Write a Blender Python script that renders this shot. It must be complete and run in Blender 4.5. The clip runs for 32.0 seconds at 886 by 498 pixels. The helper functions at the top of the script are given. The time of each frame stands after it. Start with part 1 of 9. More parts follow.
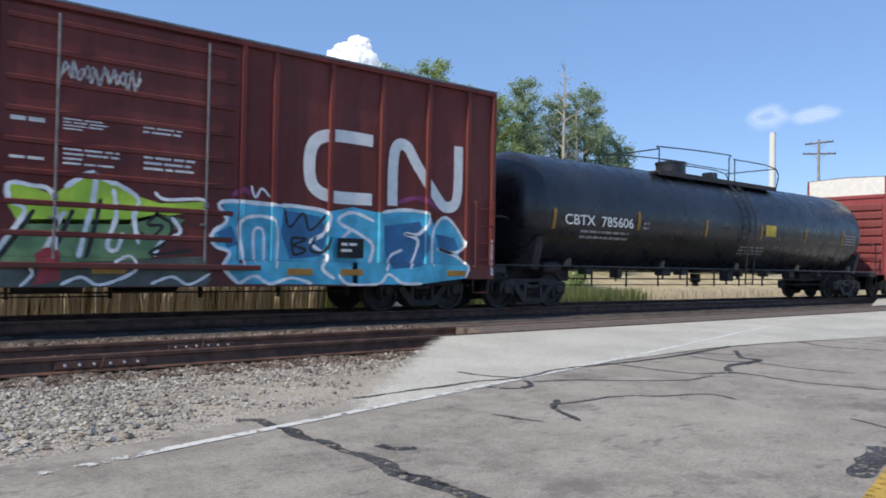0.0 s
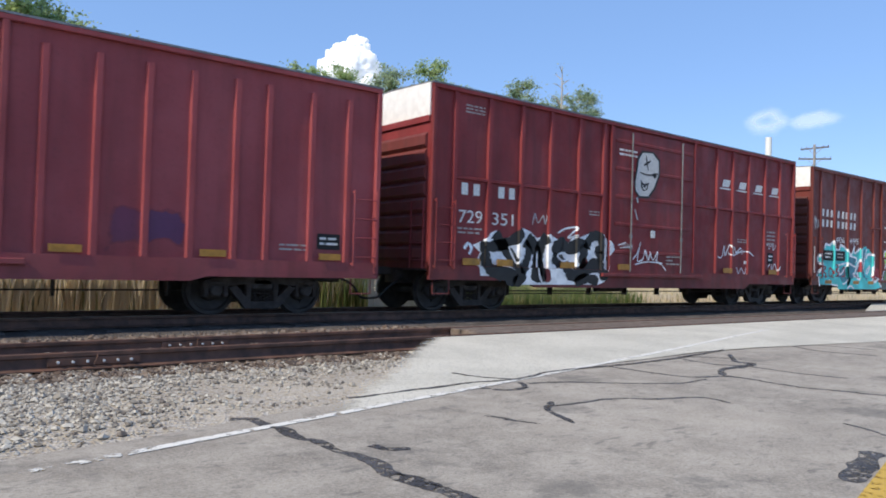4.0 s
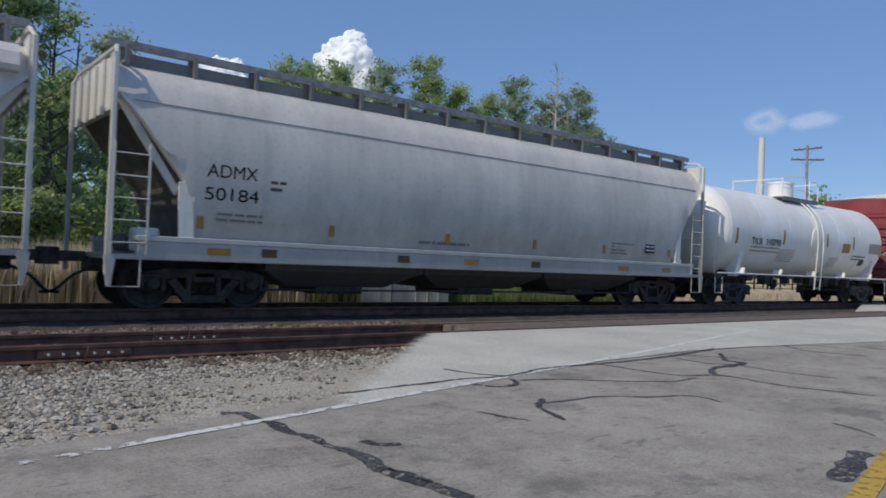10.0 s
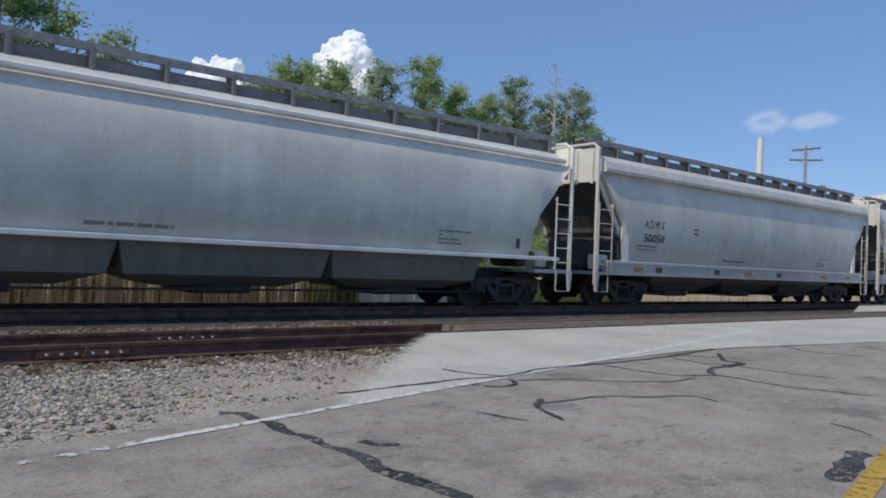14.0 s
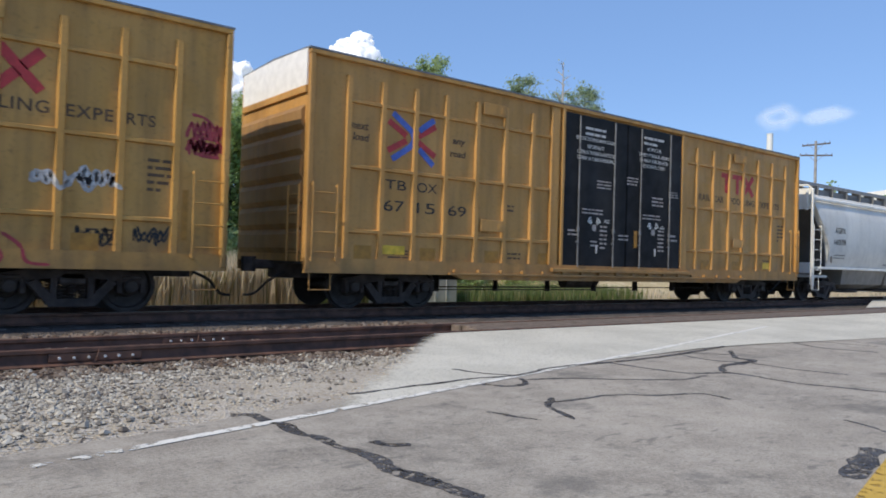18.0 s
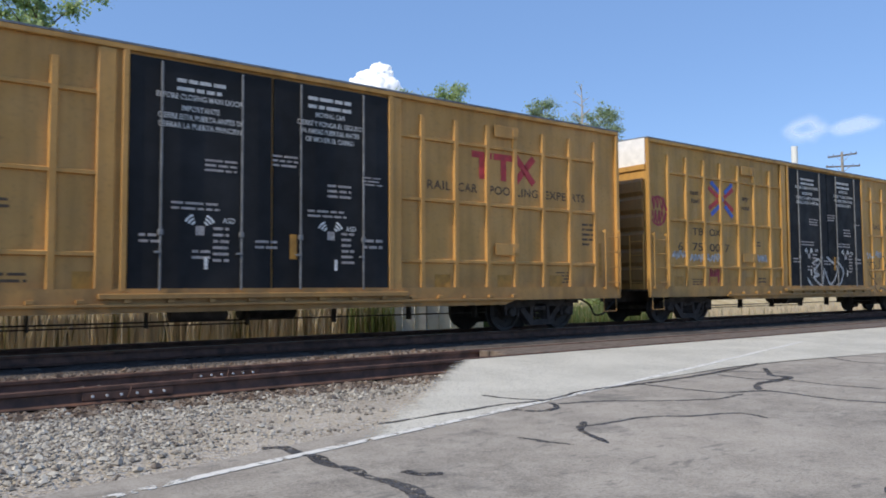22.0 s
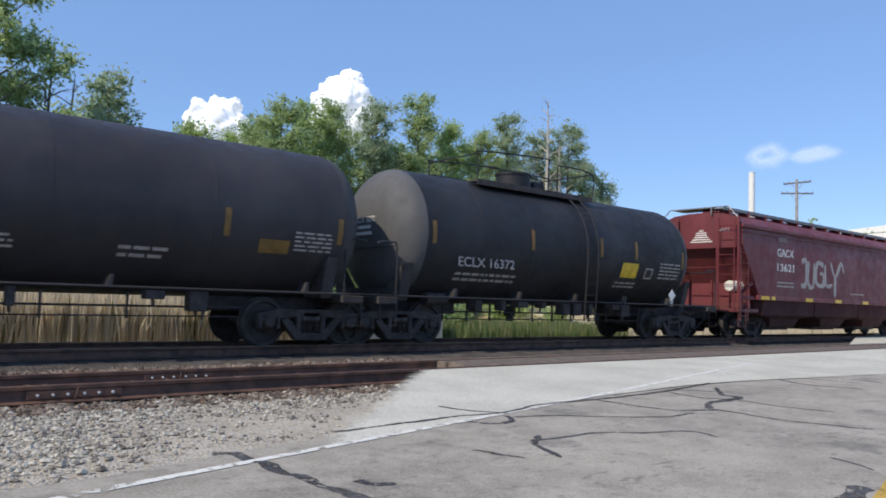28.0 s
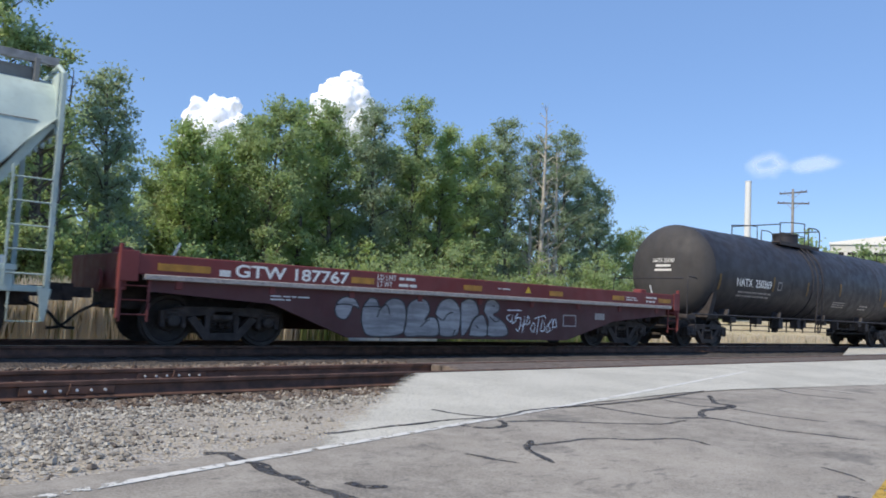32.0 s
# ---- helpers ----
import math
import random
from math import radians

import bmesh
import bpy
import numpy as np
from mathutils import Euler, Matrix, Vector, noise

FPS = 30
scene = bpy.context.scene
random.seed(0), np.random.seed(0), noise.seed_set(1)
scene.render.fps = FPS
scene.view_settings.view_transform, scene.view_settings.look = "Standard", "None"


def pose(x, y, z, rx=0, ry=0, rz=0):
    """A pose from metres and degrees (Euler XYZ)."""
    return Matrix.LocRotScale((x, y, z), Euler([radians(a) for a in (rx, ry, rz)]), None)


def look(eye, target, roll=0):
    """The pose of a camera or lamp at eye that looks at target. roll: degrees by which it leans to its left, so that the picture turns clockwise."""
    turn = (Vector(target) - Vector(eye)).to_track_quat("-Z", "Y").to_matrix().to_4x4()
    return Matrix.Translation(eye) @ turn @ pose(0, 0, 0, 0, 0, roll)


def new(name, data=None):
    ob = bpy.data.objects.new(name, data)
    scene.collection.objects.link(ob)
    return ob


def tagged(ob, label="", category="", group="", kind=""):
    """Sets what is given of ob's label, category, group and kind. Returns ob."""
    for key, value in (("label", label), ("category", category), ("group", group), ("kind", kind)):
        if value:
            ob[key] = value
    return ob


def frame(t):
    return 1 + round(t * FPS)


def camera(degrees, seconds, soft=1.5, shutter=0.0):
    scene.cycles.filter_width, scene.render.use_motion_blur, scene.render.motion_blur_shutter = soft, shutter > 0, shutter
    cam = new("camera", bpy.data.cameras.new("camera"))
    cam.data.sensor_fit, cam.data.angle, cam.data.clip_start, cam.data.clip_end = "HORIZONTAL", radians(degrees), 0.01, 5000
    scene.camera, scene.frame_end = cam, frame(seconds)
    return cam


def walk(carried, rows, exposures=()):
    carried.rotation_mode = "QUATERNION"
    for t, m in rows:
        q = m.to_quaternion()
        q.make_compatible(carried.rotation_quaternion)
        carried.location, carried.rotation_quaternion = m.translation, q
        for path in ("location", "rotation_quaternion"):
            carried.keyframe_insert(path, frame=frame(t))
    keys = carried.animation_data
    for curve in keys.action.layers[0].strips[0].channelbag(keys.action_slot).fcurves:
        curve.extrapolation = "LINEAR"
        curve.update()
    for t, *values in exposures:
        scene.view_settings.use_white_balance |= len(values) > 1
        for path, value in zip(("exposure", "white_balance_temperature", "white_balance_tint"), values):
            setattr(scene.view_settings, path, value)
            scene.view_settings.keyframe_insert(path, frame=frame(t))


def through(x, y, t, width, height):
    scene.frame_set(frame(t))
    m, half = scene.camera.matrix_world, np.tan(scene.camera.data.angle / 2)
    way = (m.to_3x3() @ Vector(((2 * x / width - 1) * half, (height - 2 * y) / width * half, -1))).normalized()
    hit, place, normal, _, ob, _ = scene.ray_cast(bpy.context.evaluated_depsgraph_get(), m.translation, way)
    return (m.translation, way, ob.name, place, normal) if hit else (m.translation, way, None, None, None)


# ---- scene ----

# ---- camera: a hand-held phone beside the road, turning only ----
PATH = [
    (0, -37.63, 1.26, -1.04), (0.5, -38.05, 1.23, -1.43), (1, -38.08, 1.37, -1.57), (1.5, -38.09, 1.38, -1.48),
    (2, -38.12, 1.47, -1.42), (2.5, -37.96, 1.42, -1.28), (3, -38.04, 1.38, -1.60), (3.5, -37.82, 1.29, -1.67),
    (4, -37.98, 1.33, -1.66), (4.5, -38.22, 1.39, -1.80), (6.5, -38.23, 1.15, -1.75), (7, -38.34, 1.18, -2.05),
    (7.5, -38.44, 1.16, -2.10), (8, -38.47, 1.15, -1.97), (8.5, -38.58, 1.08, -2.22), (9, -38.63, 1.11, -2.30),
    (9.5, -38.65, 1.05, -2.30), (10, -38.53, 1.05, -2.30), (10.5, -38.43, 1.00, -2.19), (11, -38.54, 1.04, -2.30),
    (11.5, -38.50, 0.89, -2.14), (12, -38.42, 0.98, -2.16), (12.5, -38.56, 1.00, -2.35), (13, -38.61, 1.09, -2.28),
    (13.5, -38.66, 1.03, -2.34), (15.5, -38.37, 1.21, -2.15), (16, -38.29, 0.96, -1.92), (16.5, -37.91, 0.95, -1.59),
    (17, -37.81, 0.96, -1.52), (17.5, -37.80, 1.03, -1.57), (18, -37.92, 1.03, -1.71), (18.5, -37.88, 1.00, -1.78),
    (19, -37.84, 0.94, -1.75), (19.5, -37.76, 0.96, -1.67), (20, -37.82, 1.13, -1.75), (20.5, -37.33, 1.14, -0.77),
    (21, -37.07, 1.60, -0.03), (21.5, -36.70, 2.24, 0.05), (22, -35.91, 3.06, 0.30), (22.5, -36.35, 3.31, -0.25),
    (23, -36.51, 3.33, -0.30), (23.5, -36.64, 3.36, -0.34), (24, -37.11, 3.44, -0.69), (24.5, -37.72, 3.66, -0.87),
    (25, -38.58, 3.78, -1.23), (25.5, -38.71, 3.80, -1.29), (26, -38.79, 3.82, -1.18), (26.5, -38.97, 3.83, -1.49),
    (28.5, -38.93, 3.86, -1.95), (29, -38.86, 3.75, -2.21), (29.5, -39.08, 3.86, -2.53), (30, -39.14, 3.99, -2.66),
    (30.5, -39.10, 4.05, -2.84), (31, -39.28, 4.08, -2.92), (31.5, -39.42, 4.13, -3.00), (32, -39.39, 4.16, -2.85),
]
cam = camera(62.5, 32.0, soft=1.8, shutter=0.15)
EXPOSURES = [(t, e, k, 10) for t, e, k in (
    (0, 0.04, 6800), (1, 0.1, 6800), (2, 0.04, 6800), (3, 0.14, 6800), (4, 0.24, 6800), (4.5, 0.22, 6800), (6.5, 0.05, 6750), (7, -0.06, 6700), (7.5, -0.16, 6660), (8, -0.44, 6620), (9, -0.52, 6600),
    (11, -0.52, 6600), (12, -0.44, 6600), (13.5, -0.44, 6600), (15.5, -0.46, 6600), (16, -0.45, 6620), (17, -0.03, 6750), (20, 0.06, 6750), (24, 0.08, 6750), (32, 0.1, 6750))]
walk(cam, [(t, pose(0, 0, 1.014, 90 + p, r, y)) for t, y, p, r in PATH], EXPOSURES)

# ---- daylight ----
SUN_WAY = Vector((-0.70, -0.068, 0.68)).normalized()
world = bpy.data.worlds.new("world")
scene.world = world
world.use_nodes = True
wt = world.node_tree
sky = wt.nodes.new("ShaderNodeTexSky")
sky.sky_type, sky.sun_disc = "NISHITA", False
sky.sun_elevation, sky.sun_rotation = math.asin(SUN_WAY.z), math.atan2(SUN_WAY.x, SUN_WAY.y)
sky.air_density, sky.dust_density, sky.ozone_density = 0.9, 0.15, 3.0
wt.nodes["Background"].inputs["Strength"].default_value = 0.145
deep = wt.nodes.new("ShaderNodeMix")
deep.data_type, deep.blend_type = "RGBA", "MULTIPLY"
deep.inputs[0].default_value = 1.0
deep.inputs[7].default_value = (0.94, 1.0, 1.10, 1)
wt.links.new(sky.outputs[0], deep.inputs[6])
even = wt.nodes.new("ShaderNodeMix")
even.data_type = "RGBA"
even.inputs[0].default_value = 0.5
even.inputs[7].default_value = (1.58, 3.0, 6.05, 1)
wt.links.new(deep.outputs[2], even.inputs[6])
wt.links.new(even.outputs[2], wt.nodes["Background"].inputs["Color"])
sun = new("sun", bpy.data.lights.new("sun", "SUN"))
sun.data.energy, sun.data.angle, sun.data.color = 3.6, radians(0.5), (1.0, 0.905, 0.745)
sun.matrix_world = look(SUN_WAY * 50, (0, 0, 0))


# ---- materials ----
class Nodes:
    """A short way to write node trees: sockets or numbers go in, a socket comes out."""

    def __init__(self, name):
        self.mat = bpy.data.materials.new(name)
        self.mat.use_nodes = True
        self.t = self.mat.node_tree
        self.b = self.t.nodes["Principled BSDF"]
        self.out = self.t.nodes["Material Output"]
        self.co = self.t.nodes.new("ShaderNodeTexCoord").outputs["Object"]

    def put(self, socket, v):
        if isinstance(v, bpy.types.NodeSocket):
            self.t.links.new(v, socket)
        elif v is not None:
            socket.default_value = (*v, 1) if isinstance(v, tuple) and len(v) == 3 and len(socket.default_value) == 4 else v

    def math(self, op, a, b=0.0, clamp=False):
        n = self.t.nodes.new("ShaderNodeMath")
        n.operation, n.use_clamp = op, clamp
        self.put(n.inputs[0], a), self.put(n.inputs[1], b)
        return n.outputs[0]

    def mix(self, f, a, b, how="MIX"):
        n = self.t.nodes.new("ShaderNodeMix")
        n.data_type, n.blend_type = "RGBA", how
        self.put(n.inputs[0], f), self.put(n.inputs[6], a), self.put(n.inputs[7], b)
        return n.outputs[2]

    def ramp(self, v, lo, hi, a=0.0, b=1.0):
        n = self.t.nodes.new("ShaderNodeMapRange")
        n.interpolation_type = "SMOOTHSTEP"
        for k, x in enumerate((v, lo, hi, a, b)):
            self.put(n.inputs[k], x)
        return n.outputs[0]

    def scaled(self, sx, sy, sz, co=None, off=(0, 0, 0)):
        n = self.t.nodes.new("ShaderNodeMapping")
        self.put(n.inputs[0], co or self.co)
        n.inputs["Scale"].default_value = (sx, sy, sz)
        n.inputs["Location"].default_value = off
        return n.outputs[0]

    def noise(self, scale, detail=4.0, co=None, rough=0.55):
        n = self.t.nodes.new("ShaderNodeTexNoise")
        self.put(n.inputs["Vector"], co or self.co)
        n.inputs["Scale"].default_value, n.inputs["Detail"].default_value, n.inputs["Roughness"].default_value = scale, detail, rough
        return n.outputs["Fac"]

    def cells(self, scale, feature="F1", co=None, out="Distance", rand=1.0):
        n = self.t.nodes.new("ShaderNodeTexVoronoi")
        n.feature = feature
        self.put(n.inputs["Vector"], co or self.co)
        n.inputs["Scale"].default_value, n.inputs["Randomness"].default_value = scale, rand
        return n.outputs[out]

    def xyz(self, co=None):
        n = self.t.nodes.new("ShaderNodeSeparateXYZ")
        self.put(n.inputs[0], co or self.co)
        return n.outputs

    def rand(self, what="island"):
        if what == "island":
            return self.t.nodes.new("ShaderNodeNewGeometry").outputs["Random Per Island"]
        return self.t.nodes.new("ShaderNodeObjectInfo").outputs["Random"]

    def bump(self, h, strength=0.3, dist=0.01):
        n = self.t.nodes.new("ShaderNodeBump")
        n.inputs["Strength"].default_value, n.inputs["Distance"].default_value = strength, dist
        self.put(n.inputs["Height"], h)
        self.t.links.new(n.outputs[0], self.b.inputs["Normal"])

    def done(self, color, rough=0.6, metal=0.0, spec=0.5):
        self.put(self.b.inputs["Base Color"], color)
        self.put(self.b.inputs["Roughness"], rough)
        self.put(self.b.inputs["Metallic"], metal)
        self.put(self.b.inputs["Specular IOR Level"], spec)
        return self.mat


def graffiti_zone(n, base, x0, x1, z0, z1, fill_a, fill_b, line, edge, size, seed, fine_lines=True):
    """Sprayed letters that cannot be read: fat cells with an outline, in one stretch of the near side."""
    x, y, z = n.xyz()
    wob = n.math("MULTIPLY", n.math("SUBTRACT", n.noise(1.5, 3.0, n.scaled(1, 0.05, 1, off=(seed, 0, 0))), 0.5), 0.9)
    inside = n.math("MINIMUM", n.math("MINIMUM", n.math("SUBTRACT", x, x0), n.math("SUBTRACT", x1, x)),
                    n.math("MINIMUM", n.math("SUBTRACT", z, z0), n.math("SUBTRACT", z1, z)))
    inside = n.math("ADD", inside, wob)
    inside = n.math("ADD", inside, -0.02)
    mask = n.math("MULTIPLY", n.ramp(inside, 0.0, 0.02), n.math("LESS_THAN", y, -1.3))
    bent = n.t.nodes.new("ShaderNodeVectorMath")
    bent.operation = "ADD"
    swirl = n.t.nodes.new("ShaderNodeTexNoise")
    swirl.inputs["Scale"].default_value, swirl.inputs["Detail"].default_value = 1.3, 1.0
    n.put(swirl.inputs["Vector"], n.scaled(1, 0.05, 1, off=(seed * 2, 0, 1)))
    amount = n.t.nodes.new("ShaderNodeVectorMath")
    amount.operation = "SCALE"
    amount.inputs["Scale"].default_value = 1.1
    n.t.links.new(swirl.outputs["Color"], amount.inputs[0])
    n.t.links.new(amount.outputs[0], bent.inputs[0])
    n.put(bent.inputs[1], n.scaled(1 / size, 0.0, 0.42 / size, off=(seed * 3.1, 0, seed)))
    gap = n.cells(1.0, "DISTANCE_TO_EDGE", bent.outputs[0])
    pick = n.cells(1.0, "F1", bent.outputs[0], "Color")
    tone = n.math("ADD", n.xyz(pick)[0], n.math("MULTIPLY", n.noise(3.0, 2.0, n.scaled(1, 0.05, 1)), 0.5))
    colour = n.mix(n.ramp(tone, 0.55, 0.95), fill_a, fill_b)
    fine = n.cells(2.6, "DISTANCE_TO_EDGE", bent.outputs[0])
    if fine_lines:
        colour = n.mix(n.math("LESS_THAN", fine, 0.045), colour, line)
    colour = n.mix(n.ramp(gap, 0.055, 0.07, 1, 0), colour, line)
    colour = n.mix(n.ramp(n.math("ADD", gap, n.math("MULTIPLY", n.noise(2.2, 3.0, n.scaled(1, 0.05, 1)), 0.06)), 0.042, 0.052, 1, 0), colour, edge)
    colour = n.mix(n.ramp(inside, 0.05, 0.07, 1, 0), colour, edge)
    return n.mix(mask, base, colour)


def paint(name, colour, dirt=0.35, rough=0.55, rust=0.1, streak=0.5, soot=(0.03, 0.027, 0.025), zones=(), spec=0.4, grime_shade=(1.0, 2.3), mud_shade=(0.07, 0.058, 0.048), dent=0.5):
    """Weathered paint on steel: faded patches, runs of dirt downwards, rust specks, mud or painted shade low down."""
    n = Nodes(name)
    patches = n.ramp(n.noise(0.55, 5.0), 0.3, 0.75)
    runs = n.ramp(n.math("ADD", n.math("MULTIPLY", n.noise(1.0, 5.0, n.scaled(4.0, 4.0, 0.35)), 0.6), n.math("MULTIPLY", n.noise(1.0, 4.0, n.scaled(1.1, 1.1, 0.12)), 0.4)), 0.42, 0.68)
    fine = n.noise(14.0, 6.0)
    pale = tuple(min(1.0, c * 1.25 + 0.015) for c in colour)
    c = n.mix(patches, colour, pale)
    for zone in zones:
        c = graffiti_zone(n, c, *zone)
    c = n.mix(n.math("MULTIPLY", runs, streak * dirt), c, soot)
    c = n.mix(n.math("MULTIPLY", n.ramp(fine, 0.5, 0.8), dirt * 0.5), c, soot)
    z = n.xyz()[2]
    # mud splashed up low down; on the grey hoppers it also paints shade
    splash_shade = n.math("MULTIPLY", n.ramp(n.math("ADD", z, n.math("MULTIPLY", n.noise(2.5, 4.0), 1.4)), grime_shade[0], grime_shade[1], 1, 0), dirt * 0.9)
    c = n.mix(splash_shade, c, mud_shade)
    spots = n.ramp(n.noise(7.0, 8.0, rough=0.7), 0.66 - rust * 0.25, 0.74 - rust * 0.2)
    c = n.mix(n.math("MULTIPLY", spots, min(1.0, rust * 3)), c, (0.11, 0.042, 0.02))
    n.bump(n.math("ADD", n.math("ADD", n.noise(2.2, 2.0), n.math("MULTIPLY", n.noise(0.9, 2.0, n.scaled(1.3, 1, 0.6)), 2.0 * dent)), n.math("MULTIPLY", fine, 0.05)), 0.8 * dent, 0.03)
    return n.done(c, n.ramp(n.noise(3.0, 4.0), 0.3, 0.7, rough - 0.08, rough + 0.15), 0.0, spec)


def plain(name, colour, rough=0.6, metal=0.0, var=0.25, scale=6.0):
    n = Nodes(name)
    v = n.ramp(n.noise(scale, 5.0), 0.25, 0.8, 1 - var, 1 + var)
    c = n.mix(1.0, colour, n.mix(0.0, v, v), "MULTIPLY")
    n.bump(n.noise(scale * 3, 4.0), 0.2, 0.01)
    return n.done(c, rough, metal)


def leaf_paint(name, a, b, dry=(0.16, 0.14, 0.05), dry_part=0.05, through=(0.42, 0.51, 0.21)):
    n = Nodes(name)
    r = n.rand()
    c = n.mix(r, a, b)
    c = n.mix(n.ramp(n.noise(0.35, 3.0), 0.35, 0.7), c, n.mix(0.5, a, b))
    c = n.mix(n.math("GREATER_THAN", r, 1 - dry_part), c, dry)
    n.done(c, 0.48, 0.0, 0.5)
    tr = n.t.nodes.new("ShaderNodeBsdfTranslucent")
    n.put(tr.inputs[0], n.mix(0.5, c, through))
    mx = n.t.nodes.new("ShaderNodeMixShader")
    mx.inputs[0].default_value = 0.6
    n.t.links.new(n.b.outputs[0], mx.inputs[1])
    n.t.links.new(tr.outputs[0], mx.inputs[2])
    n.t.links.new(mx.outputs[0], n.out.inputs[0])
    return n.mat


M_BROWN = paint("brown_boxcar_paint", (0.165, 0.038, 0.032), 0.42, rough=0.5, rust=0.1, streak=0.9, spec=0.2)
M_RED = paint("red_boxcar_paint", (0.225, 0.035, 0.038), 0.42, rough=0.5, rust=0.1, streak=0.9, spec=0.2)
M_SCARLET = paint("faded_red_boxcar_paint", (0.30, 0.062, 0.068), 0.34, rust=0.05, streak=0.8, spec=0.22, zones=(
    (1.75, 3.75, 0.75, 1.85, (0.38, 0.27, 0.25), (0.27, 0.23, 0.25), (0.45, 0.33, 0.32), (0.45, 0.38, 0.37), 0.5, 3.0),
    (13.6, 14.75, 1.2, 1.85, (0.15, 0.058, 0.12), (0.20, 0.058, 0.10), (0.22, 0.058, 0.09), (0.26, 0.06, 0.075), 0.9, 6.0, False)))
M_YELLOW = paint("yellow_boxcar_paint", (0.50, 0.262, 0.072), 0.5, rust=0.07, streak=0.7, soot=(0.13, 0.075, 0.03))
M_YELLOW_OLD = paint("dirty_yellow_boxcar_paint", (0.49, 0.265, 0.066), 0.6, rust=0.12, streak=0.7, soot=(0.10, 0.065, 0.03))
M_DOOR_BLACK = paint("black_door_paint", (0.013, 0.013, 0.014), 0.15, rough=0.65, rust=0.03, soot=(0.035, 0.03, 0.028), spec=0.2, dent=0.3)
M_TANK_BLACK = paint("black_tank_paint", (0.026, 0.023, 0.028), 0.45, rough=0.5, rust=0.04, soot=(0.055, 0.05, 0.045), dent=0.15)
M_TANK_DULL = paint("matt_black_tank_paint", (0.014, 0.014, 0.018), 0.3, rough=0.55, rust=0.03, soot=(0.04, 0.036, 0.033), dent=0.15)
M_TANK_DUST = paint("dusty_black_tank_paint", (0.046, 0.044, 0.045), 0.5, rough=0.7, rust=0.1, soot=(0.09, 0.078, 0.066))
M_TANK_PALE = paint("pale_dusty_tank_paint", (0.085, 0.085, 0.090), 0.5, rough=0.7, rust=0.06, soot=(0.05, 0.046, 0.042), dent=0.15)
M_TANK_NEW = paint("glossy_black_tank_paint", (0.007, 0.008, 0.012), 0.12, rough=0.28, rust=0.02, soot=(0.03, 0.028, 0.027), spec=0.6, dent=0.15)
M_TANK_WHITE = paint("white_tank_paint", (0.88, 0.855, 0.79), 0.24, rough=0.4, rust=0.03, soot=(0.40, 0.35, 0.28), grime_shade=(1.3, 3.4), mud_shade=(0.50, 0.43, 0.34), dent=0.15)
# lower flank tinted dark: shade of the in-curving side, mixed with dirt
M_GREY = paint("grey_hopper_paint", (0.60, 0.575, 0.53), 0.5, rough=0.42, rust=0.03, streak=0.3, soot=(0.15, 0.145, 0.14), grime_shade=(1.5, 3.3), mud_shade=(0.15, 0.148, 0.145), dent=0.3)
# dark grey for soot, with shade under the hoppers put into the colour
M_SOOT_SHADE = paint("sooty_shaded_grey_paint", (0.085, 0.080, 0.078), 0.4, rough=0.7, rust=0.05)
M_GREY_SEAM = paint("dirty_dark_grey_paint", (0.20, 0.195, 0.185), 0.4, rough=0.6, rust=0.05)
# the same painted shade low on the flank
M_GREY_LIGHT = paint("light_grey_hopper_paint", (0.63, 0.615, 0.57), 0.42, rough=0.42, rust=0.03, streak=0.3, soot=(0.17, 0.165, 0.16), grime_shade=(1.5, 3.2), mud_shade=(0.17, 0.168, 0.165), dent=0.3)
M_GREY_WHITE = paint("off_white_trim_paint", (0.754, 0.741, 0.689), 0.28, rough=0.55, rust=0.06, soot=(0.14, 0.12, 0.10))
M_MINT = paint("pale_green_grey_hopper_paint", (0.442, 0.533, 0.494), 0.3, rough=0.5, rust=0.03)
M_SOOTY_MAROON = paint("sooty_maroon_paint", (0.060, 0.020, 0.021), 0.25, rough=0.85, rust=0.05, soot=(0.03, 0.025, 0.022), spec=0.15)
M_MAROON = paint("maroon_hopper_paint", (0.150, 0.028, 0.034), 0.5, rough=0.5, rust=0.06)
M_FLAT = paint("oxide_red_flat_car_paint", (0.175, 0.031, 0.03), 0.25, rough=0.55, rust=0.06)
M_FLAT_DARK = paint("darker_oxide_red_paint", (0.102, 0.026, 0.028), 0.35, rough=0.6, rust=0.06)
M_WHITE = plain("white_paint", (0.86, 0.84, 0.80), 0.5, var=0.08)
M_STENCIL = plain("worn_white_stencil", (0.78, 0.76, 0.72), 0.6, var=0.25, scale=25)
M_STENCIL_PALE = plain("pale_grey_stencil", (0.62, 0.60, 0.57), 0.6, var=0.25, scale=25)
M_STENCIL_DIM = plain("faded_white_stencil", (0.42, 0.37, 0.34), 0.65, var=0.35, scale=25)
M_STENCIL_BLACK = plain("black_stencil", (0.025, 0.024, 0.024), 0.6)
M_STENCIL_BROWN = plain("faded_dark_stencil", (0.11, 0.065, 0.035), 0.65)
M_AMBER = plain("amber_reflector", (0.44, 0.21, 0.03), 0.5)
# shaded copy of the amber: dimmed as it looks out of the sun
M_AMBER_SHADED = plain("shaded_amber_reflector", (0.22, 0.12, 0.03), 0.6)
M_BRIGHT_YELLOW = plain("bright_yellow_reflector", (0.78, 0.50, 0.04), 0.45)
M_LOGO_RED = plain("red_logo_paint", (0.52, 0.045, 0.045), 0.55)
M_LOGO_BLUE = plain("blue_logo_paint", (0.08, 0.15, 0.50), 0.55)
M_SPRAY_RED = plain("red_spray_paint", (0.38, 0.05, 0.06), 0.6)
M_SPRAY_WHITE = plain("white_spray_paint", (0.52, 0.50, 0.48), 0.6, var=0.45, scale=9)
